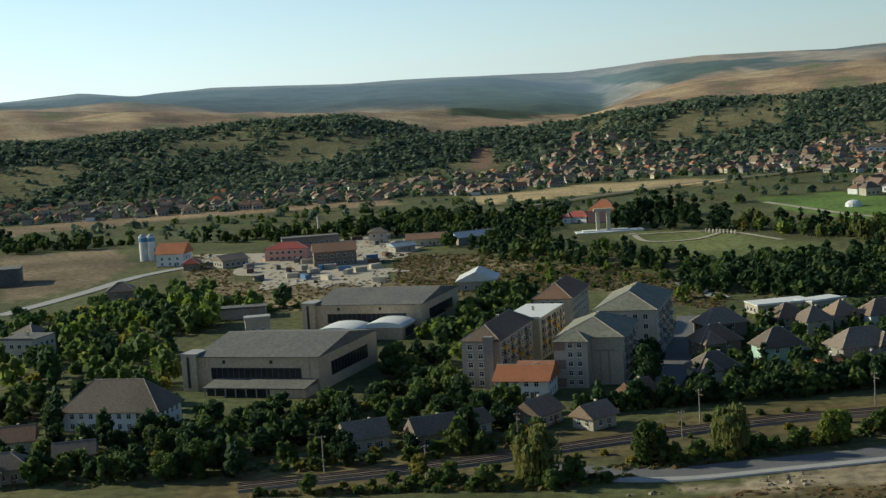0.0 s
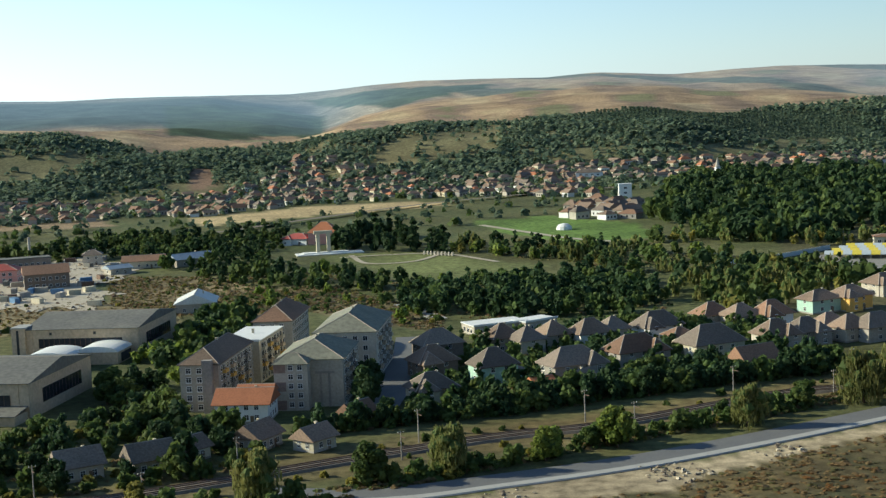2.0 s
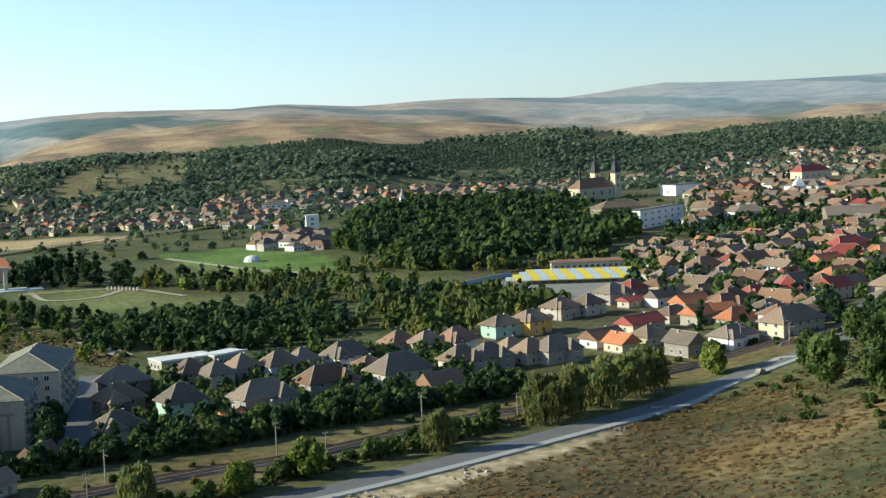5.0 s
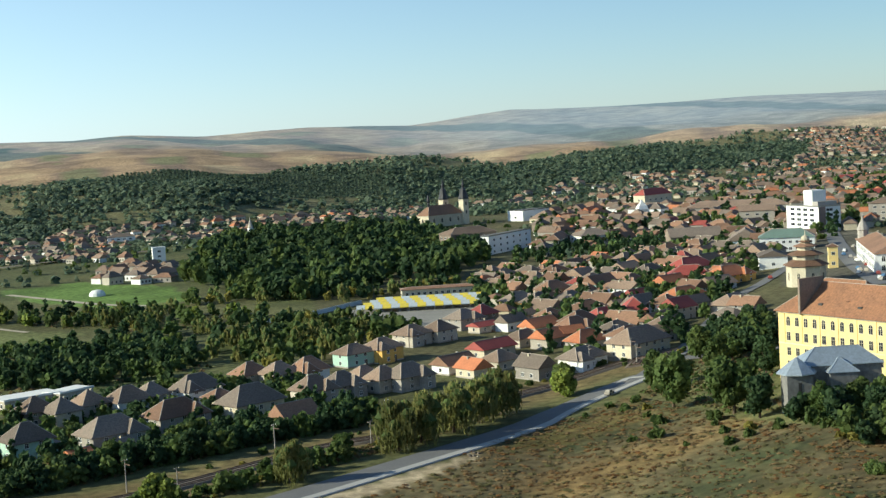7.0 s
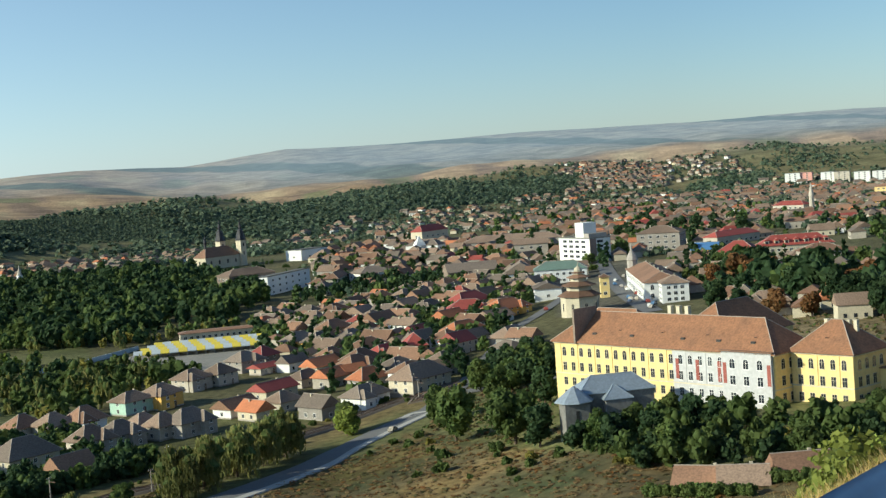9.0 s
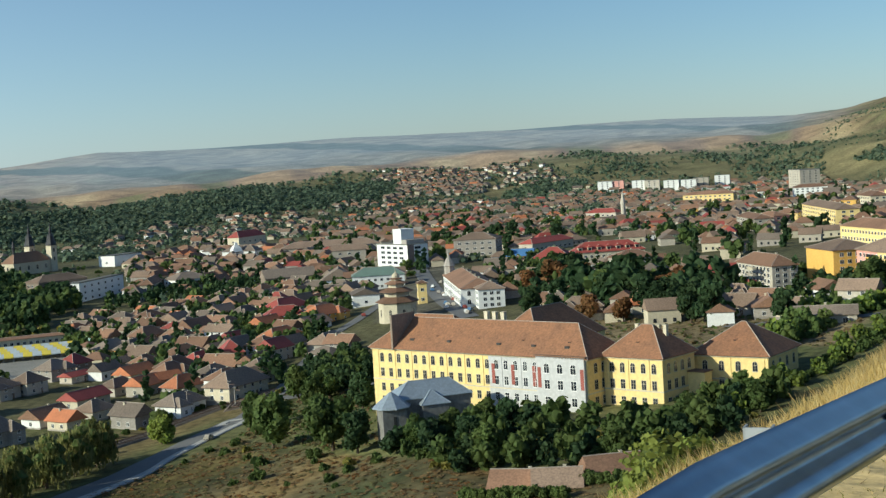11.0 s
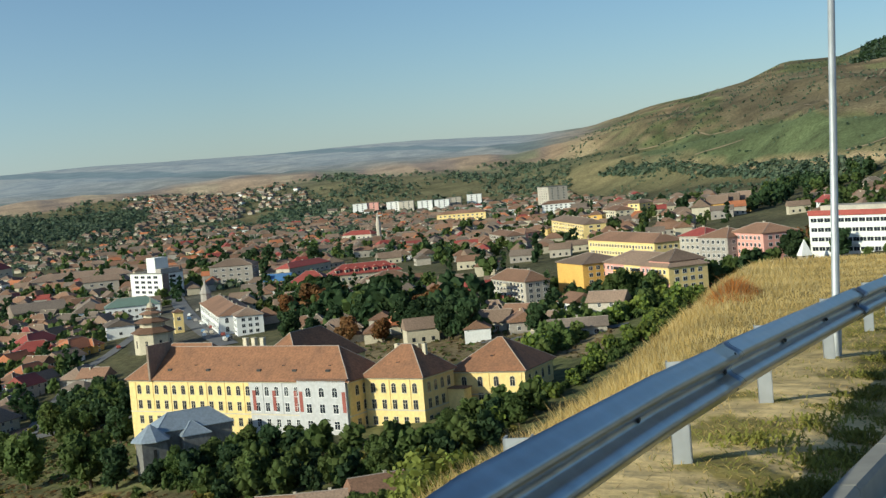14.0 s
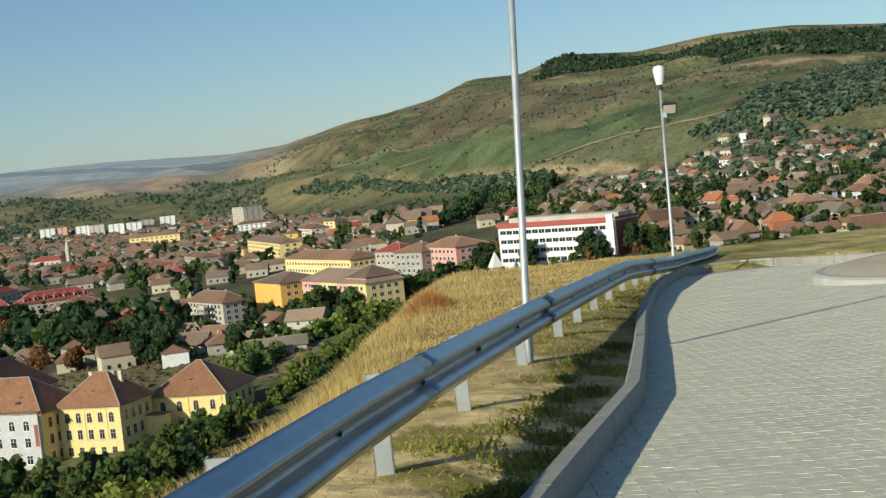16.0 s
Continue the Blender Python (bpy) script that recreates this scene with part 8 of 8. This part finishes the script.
# ---- near details on the hill: pavers, grass, weeds ----
def paver_material(name, joined):
    m = material(name, (0.61, 0.59, 0.46), 0.9, 0.12, 14.0, 0.6, 0.12, tint=(0.54, 0.52, 0.40))
    n, l = m.node_tree.nodes, m.node_tree.links
    src = n.new("ShaderNodeNewGeometry") if joined else n.new("ShaderNodeObjectInfo")
    span, mul = n.new("ShaderNodeMapRange"), n.new("ShaderNodeVectorMath")
    span.inputs["To Min"].default_value, span.inputs["To Max"].default_value = 0.92, 1.06
    mul.operation = "SCALE"
    base = n["Principled BSDF"].inputs["Base Color"]
    l.new(src.outputs["Random Per Island" if joined else "Random"], span.inputs["Value"])
    l.new(base.links[0].from_socket, mul.inputs[0])
    l.new(span.outputs["Result"], mul.inputs["Scale"])
    l.new(mul.outputs["Vector"], base)
    return m


PAVER, PAVER_FAR = paver_material("paver", False), paver_material("paver_field", True)


def paver_shape():
    """A zigzag concrete paver, 22 by 11 cm, with eased edges; its long sides wave and lock into the next row."""
    w, h, a = 0.0545, 0.1105, 0.03
    low = [(-h, -w), (-h * 0.5, -w + a), (0, -w), (h * 0.5, -w + a), (h, -w)]
    rim = low + [(x, y + 2 * w) for x, y in low[::-1]]
    s = Shape()
    n = len(rim)
    top = [(x * 0.986, (y - 0.015) * 0.965 + 0.015) for x, y in rim]
    s.v = [(x, y, -0.012) for x, y in rim] + [(x, y, 0) for x, y in top]
    for i in range(n):
        j = (i + 1) % n
        s.f.append((i, j, n + j, n + i))
    m = n
    for i in range(4):
        s.f.append((m + i, m + i + 1, m + n - 2 - i, m + n - 1 - i))
    s.k = [0] * len(s.f)
    return s


def lay_pavers():
    one = paver_shape()
    mesh = one.mesh("paver", [PAVER])
    lane = bpy.data.objects["lane"]
    rest = Shape()
    single, g = 0, random.Random(3)
    row = 0
    while row < 232:
        s = 4.3 + row * 0.1125
        q = (math.floor((float(kerb_q(np.array(s))) - 0.1) / 0.225) + 0.5 * (row % 2) + 0.5) * 0.225
        right = max(0.36 * s + 0.3, q + 0.4)
        tilt = math.degrees(math.atan2(float(lane_z(np.array(s + 0.2))) - float(lane_z(np.array(s - 0.2))), 0.4))
        while q < right:
            x, y, z = lane_point(s, q, -0.115 + g.uniform(-0.001, 0.001))
            m = pose(x, y, z, 0, 0, -math.degrees(LANE)) @ pose(0, 0, 0, tilt + g.uniform(-0.2, 0.2), g.uniform(-0.2, 0.2), g.uniform(-0.5, 0.5))
            if single < 300:
                part("paver", mesh, [], lane, at=m)
                single += 1
            else:
                o = len(rest.v)
                rest.v += [tuple(m @ Vector(p)) for p in one.v]
                rest.f += [tuple(i + o for i in f) for f in one.f]
                rest.k += [0] * len(one.f)
            q += 0.225
        row += 1
    ob = part("paver_field", rest, PAVER_FAR, lane)
    tagged(ob, kind="stuff")


lay_pavers()

RUST_STALK = leaf_material("rusty_stalks", (0.42, 0.16, 0.035), (0.34, 0.14, 0.04))
STRAW = leaf_material("straw_grass", (0.62, 0.46, 0.17), (0.52, 0.37, 0.13))
STRAW_PALE = leaf_material("bleached_grass", (0.7, 0.57, 0.29), (0.58, 0.45, 0.2))
GREEN_GRASS = leaf_material("green_grass", (0.23, 0.235, 0.05), (0.31, 0.27, 0.075))


def blades(name, s, q, tall, lean, wide, mats, label, seed):
    """Grass: tapering bent blades, each two faces."""
    g = np.random.default_rng(seed)
    n = len(s)
    x, y = s * FWD[0] + q * RGT[0], s * FWD[1] + q * RGT[1]
    z = height(x, y) - 0.02
    a, b = g.uniform(0, 6.28, n), g.uniform(0, 6.28, n)
    wx, wy = np.cos(a) * wide, np.sin(a) * wide
    lx, ly = np.cos(b) * lean * tall, np.sin(b) * lean * tall
    v = np.zeros((n, 5, 3))
    v[:, 0] = np.stack([x - wx, y - wy, z], 1)
    v[:, 1] = np.stack([x + wx, y + wy, z], 1)
    v[:, 2] = np.stack([x + wx * 0.7 + lx * 0.35, y + wy * 0.7 + ly * 0.35, z + tall * 0.6], 1)
    v[:, 3] = np.stack([x - wx * 0.7 + lx * 0.35, y - wy * 0.7 + ly * 0.35, z + tall * 0.6], 1)
    v[:, 4] = np.stack([x + lx, y + ly, z + tall], 1)
    i = np.arange(n)[:, None] * 5
    loops = np.concatenate([i + np.array([[0, 1, 2, 3]]), i + np.array([[3, 2, 4]])], 1).ravel()
    tot = np.tile([4, 3], n)
    me = bpy.data.meshes.new(name)
    me.vertices.add(n * 5)
    me.vertices.foreach_set("co", v.ravel())
    me.loops.add(len(loops))
    me.loops.foreach_set("vertex_index", loops)
    me.polygons.add(len(tot))
    me.polygons.foreach_set("loop_start", np.concatenate([[0], np.cumsum(tot)[:-1]]))
    for mt in mats:
        me.materials.append(mt)
    me.polygons.foreach_set("material_index", np.repeat(g.integers(0, len(mats), n), 2).astype(np.int32))
    me.update(calc_edges=True)
    tagged(new(name, me), label, "grass", kind="stuff")


def near_grass():
    g = np.random.default_rng(9)
    n = 66000
    s = 3 + 42 * g.uniform(0, 1, n) ** 1.25
    off = g.uniform(0, 1, n) ** 0.8
    q = rail_q(s) - 0.3 - off * (rail_q(s) + 0.9 - brow_q(s))
    clump = np.sin(s * 3.1 + 2 * np.sin(q * 2.3)) * np.sin(q * 3.7)
    tall = (0.035 + 0.16 * off * off) * g.uniform(0.5, 1.3, n) * (1 + 0.35 * clump)
    blades("dry_grass", s, q, tall, g.uniform(0.1, 0.7, n), 0.0015 + 0.0002 * s, [STRAW, STRAW_PALE, STRAW], "tall dry straw-coloured grass on the brow", 1)
    n = 2600
    a, k = g.uniform(0, 6.28, n), g.uniform(0, 1, n) ** 0.6
    s, q = 24.5 + 3.4 * k * np.cos(a), -0.55 + 0.55 * k * np.sin(a)
    blades("rusty_weeds", s, q, g.uniform(0.12, 0.42, n) * (1.15 - k), g.uniform(0.2, 0.9, n), 0.008 + 0.0 * s, [RUST_STALK, RUST_STALK, WEED], "low rusty-red dry weeds on the brow", 6)
    n = 34000
    s = 3 + 30 * g.uniform(0, 1, n) ** 1.2
    q = rail_q(s) - 0.4 + g.uniform(0, 1, n) * (kerb_q(s) - 0.2 - rail_q(s) + 0.4)
    q = np.where(s > 25, rail_q(s) - 0.4 + g.uniform(0, 4.0, n), q)
    clump = np.sin(s * 2.1 + 1.3 * np.sin(q * 3.3)) * np.sin(q * 2.7 + 1.7 * np.sin(s * 1.9)) + 0.5 * np.sin(s * 7 + q * 5) * np.sin(q * 9 - s * 3)
    keep = g.uniform(-0.5, 1, n) < clump + 0.5 * ramp(s, 9, 18)
    s, q = s[keep], q[keep]
    blades("verge_grass", s, q, g.uniform(0.012, 0.055, len(s)), g.uniform(0.5, 2.2, len(s)), 0.002 + 0.0003 * s, [GREEN_GRASS, GREEN_GRASS, GREEN_GRASS, STRAW], "thin green and dry grass on the verge", 2)
    n = 5000
    s = 3 + 24 * g.uniform(0, 1, n) ** 1.3
    q = rail_q(s) - 0.4 + g.uniform(0, 1, n) * (kerb_q(s) - 0.25 - rail_q(s) + 0.4)
    blades("litter", s, q, g.uniform(0.01, 0.03, n), g.uniform(1, 6, n), 0.006 + 0.0 * s, [STRAW_PALE, WEED, STRAW], "dry stalks and leaf litter on bare soil", 3)


near_grass()


def rosette(rad, seed, mat):
    """A low spreading weed: narrow bent leaves round a few crowns."""
    g = random.Random(seed)
    sh = Shape()
    for _ in range(260):
        a, r0 = g.uniform(0, 6.28), rad * g.random() ** 0.7
        x, y = r0 * math.cos(a), r0 * math.sin(a)
        b, long, wide, rise = g.uniform(0, 6.28), g.uniform(0.03, 0.09), g.uniform(0.004, 0.011), g.uniform(0.012, 0.06)
        c, s = math.cos(b), math.sin(b)
        mid, tip = (x + c * long * 0.6, y + s * long * 0.6, rise), (x + c * long, y + s * long, rise * 0.7)
        sh.face([(x - s * wide * 0.4, y + c * wide * 0.4, 0), (x + s * wide * 0.4, y - c * wide * 0.4, 0), (mid[0] + s * wide, mid[1] - c * wide, rise), (mid[0] - s * wide, mid[1] + c * wide, rise)], g.randrange(2))
        sh.face([(mid[0] - s * wide, mid[1] + c * wide, rise), (mid[0] + s * wide, mid[1] - c * wide, rise), tip], g.randrange(2))
    return sh.mesh("leaves", mat)


def weed_plant(s, q, rad, tall, mats, label):
    x, y = lane_xy(s, q)
    ob = tagged(new("weed"), label, "weed", "roadside weeds")
    ob.matrix_world = pose(x, y, ground_z((x, y)) - 0.005)
    part("stem", Shape().tube([(0, 0, -0.03, 0.006), (0, 0, tall * 0.6, 0.004)], 5), WEED_DARK, ob)
    if tall < 0.1:
        part("leaves", rosette(rad, int(s * 100), mats), [], ob)
    else:
        part("leaves", crown_mesh("leaves", mats, rad, tall, 0.0, 7, 420, rad * 0.1, int(s * 100)), [], ob)


for s, q in ((6.6, -0.05), (7.6, 0.15), (9.3, 0.75), (10.4, 0.6), (12.4, 1.2), (8.6, 0.45), (14.6, 1.5), (5.6, -0.3), (7.1, 0.25), (10.9, 0.85), (12.9, 0.95), (6.2, -0.25), (8.1, -0.1), (8.9, 0.2), (9.7, 0.45), (11.6, 0.75), (6.9, 0.1), (13.6, 1.2), (7.9, 0.35)):
    weed_plant(s, q, 0.16 + 0.05 * (s * 7 % 3), 0.05, [GREEN_GRASS, GREEN_GRASS], "low green weed on the sandy verge")

# ---- line-side masts and small roofs under the hill ----
def mast(p, tall, label):
    ob = thing("line_mast", p, 15, label, "mast", "line masts")
    part("pole", Shape().tube([(0, 0, -0.5, 0.2), (0, 0, tall, 0.12)], 8), GREY, ob)
    part("arm", Shape().box(-0.08, 0.08, -2.4, 0.2, tall - 1.3, tall - 1.15), IRON, ob)
    part("arm", Shape().box(-0.9, 0.9, -0.08, 0.08, tall - 0.5, tall - 0.36), TIMBER, ob)
    for x in (-0.7, 0.7):
        part("insulator", Shape().tube([(x, 0, tall - 0.36, 0.06), (x, 0, tall - 0.1, 0.08)], 6), WHITE, ob)


track = spread(RAILWAY, 1.0)
for i in range(20, len(track) - 10, 46):
    mast((track[i][0] - 1.8, track[i][1] + 6.4), 8.5, "grey line-side mast with a short arm")
for i in range(40, len(track) - 10, 62):
    mast((track[i][0] + 1.8, track[i][1] - 6.6), 7.0, "grey line-side mast with a short arm")
for q, turn, w, wall, roof in (((218.5, 199.4), -60, 11, PALE, ROOF_RUST), ((220.3, 190.9), -50, 9, CREAM, ROOF_BROWN), ((231.0, 184.9), -35, 11, SAND, ROOF_RUST)):
    house(q, turn, w, 8, 3, 3, wall, roof, gable=True, z=ground_z(q) - 2.2)
    for k in range(5):
        plant("bush", (q[0] - 7 - k * 0.6, q[1] - 7 + k * 3.4), 0.8)
isl = thing("traffic_island", lane_xy(21.3, 6.75), 0, "low pale concrete traffic island with kerb", "traffic island", z=float(lane_z(np.array(21.3))) - 0.12)
part("kerb", Shape().tube([(0, 0, -0.1, 1.5), (0, 0, 0.12, 1.5), (0, 0, 0.15, 1.44)], 20), CONCRETE, isl)
part("mound", Shape().tube([(0, 0, 0.13, 1.38), (0.1, 0, 0.2, 1.15), (0.3, 0.1, 0.27, 0.6), (0.3, 0.1, 0.3, 0.1)], 18), GRAVEL, isl, smooth=True)


# ---- yard clutter: containers, vans and sheds ----
BLUE_PAINT = material("blue_paint", (0.1, 0.2, 0.36), 0.5, 0.2, 2.0, 0.5, 0.1)
TYRE = material("tyre_rubber", (0.03, 0.03, 0.03), 0.9, 0.1)
yard_rng = random.Random(31)


def container(p, mat):
    ob = thing("storage_container", p, yard_rng.uniform(0, 180), "weathered steel storage container in the yard", "container", "yard containers")
    part("body", Shape().box(-3, 3, -1.2, 1.2, 0.05, 2.6), mat, ob)
    for u in (-2, -1, 0, 1, 2):
        part("rib", Shape().box(u - 0.06, u + 0.06, -1.26, -1.2, 0.15, 2.5), mat, ob)
    part("door", Shape().box(3, 3.06, -1.1, 1.1, 0.15, 2.5), GREY, ob)


def van(p, heading, mat, label, lift=0.3):
    ob = thing("car", p, heading, label, "car", "parked cars", ground_z(p) + lift)
    s = Shape().box(-2.1, 2.1, -0.85, 0.85, 0.35, 0.95)
    s.v += [(-1.5, -0.78, 0.95), (1.1, -0.78, 0.95), (1.1, 0.78, 0.95), (-1.5, 0.78, 0.95), (-1.1, -0.66, 1.5), (0.5, -0.66, 1.5), (0.5, 0.66, 1.5), (-1.1, 0.66, 1.5)]
    for q in ((4, 5, 6, 7), (0, 1, 5, 4), (1, 2, 6, 5), (2, 3, 7, 6), (3, 0, 4, 7)):
        s.f.append(tuple(8 + i for i in q))
        s.k.append(0)
    part("body", s, mat, ob)
    part("side_window", Shape().box(-1.0, 0.5, -0.8, -0.7, 1.0, 1.4), GLASS, ob)
    part("windscreen", Shape().box(0.75, 0.95, -0.6, 0.6, 1.0, 1.35), GLASS, ob)
    for x in (-1.35, 1.35):
        for y in (-0.86, 0.86):
            w = Shape().tube([(0, 0, -0.1, 0.32), (0, 0, 0.1, 0.32)], 10)
            part("wheel", w, TYRE, ob, at=pose(x, y, 0.32, 90, 0, 0))


for i in range(38):
    q = random_in(YARD, yard_rng)
    if free(q[0], q[1], 0):
        container(q, yard_rng.choice((GREY, PALE, ROOF_FELT, IRON, CREAM, GREY, BLUE_PAINT)))
for i, q in enumerate(((473.8, 472.0), (480.3, 474.0), (490.7, 479.5), (472.3, 459.0), (525.4, 528.7), (549.5, 557.0), (568.7, 569.5), (465.1, 448.6), (462.2, 517.0), (456.0, 441.0), (459.5, 446.0), (481.0, 478.5), (486.0, 484.5), (498.0, 491.0), (504.0, 498.0), (512.0, 511.0), (519.0, 519.0), (534.0, 542.0))):
    van(q, yard_rng.uniform(20, 60), (WHITE, PALE, BLUE_PAINT, ROOF_RED, GREY)[i % 5], ("white", "pale grey", "blue", "red", "grey")[i % 5] + " car parked in the town street")
van((258.0, 363.4), 32, PALE, "pale silver car on the valley road")
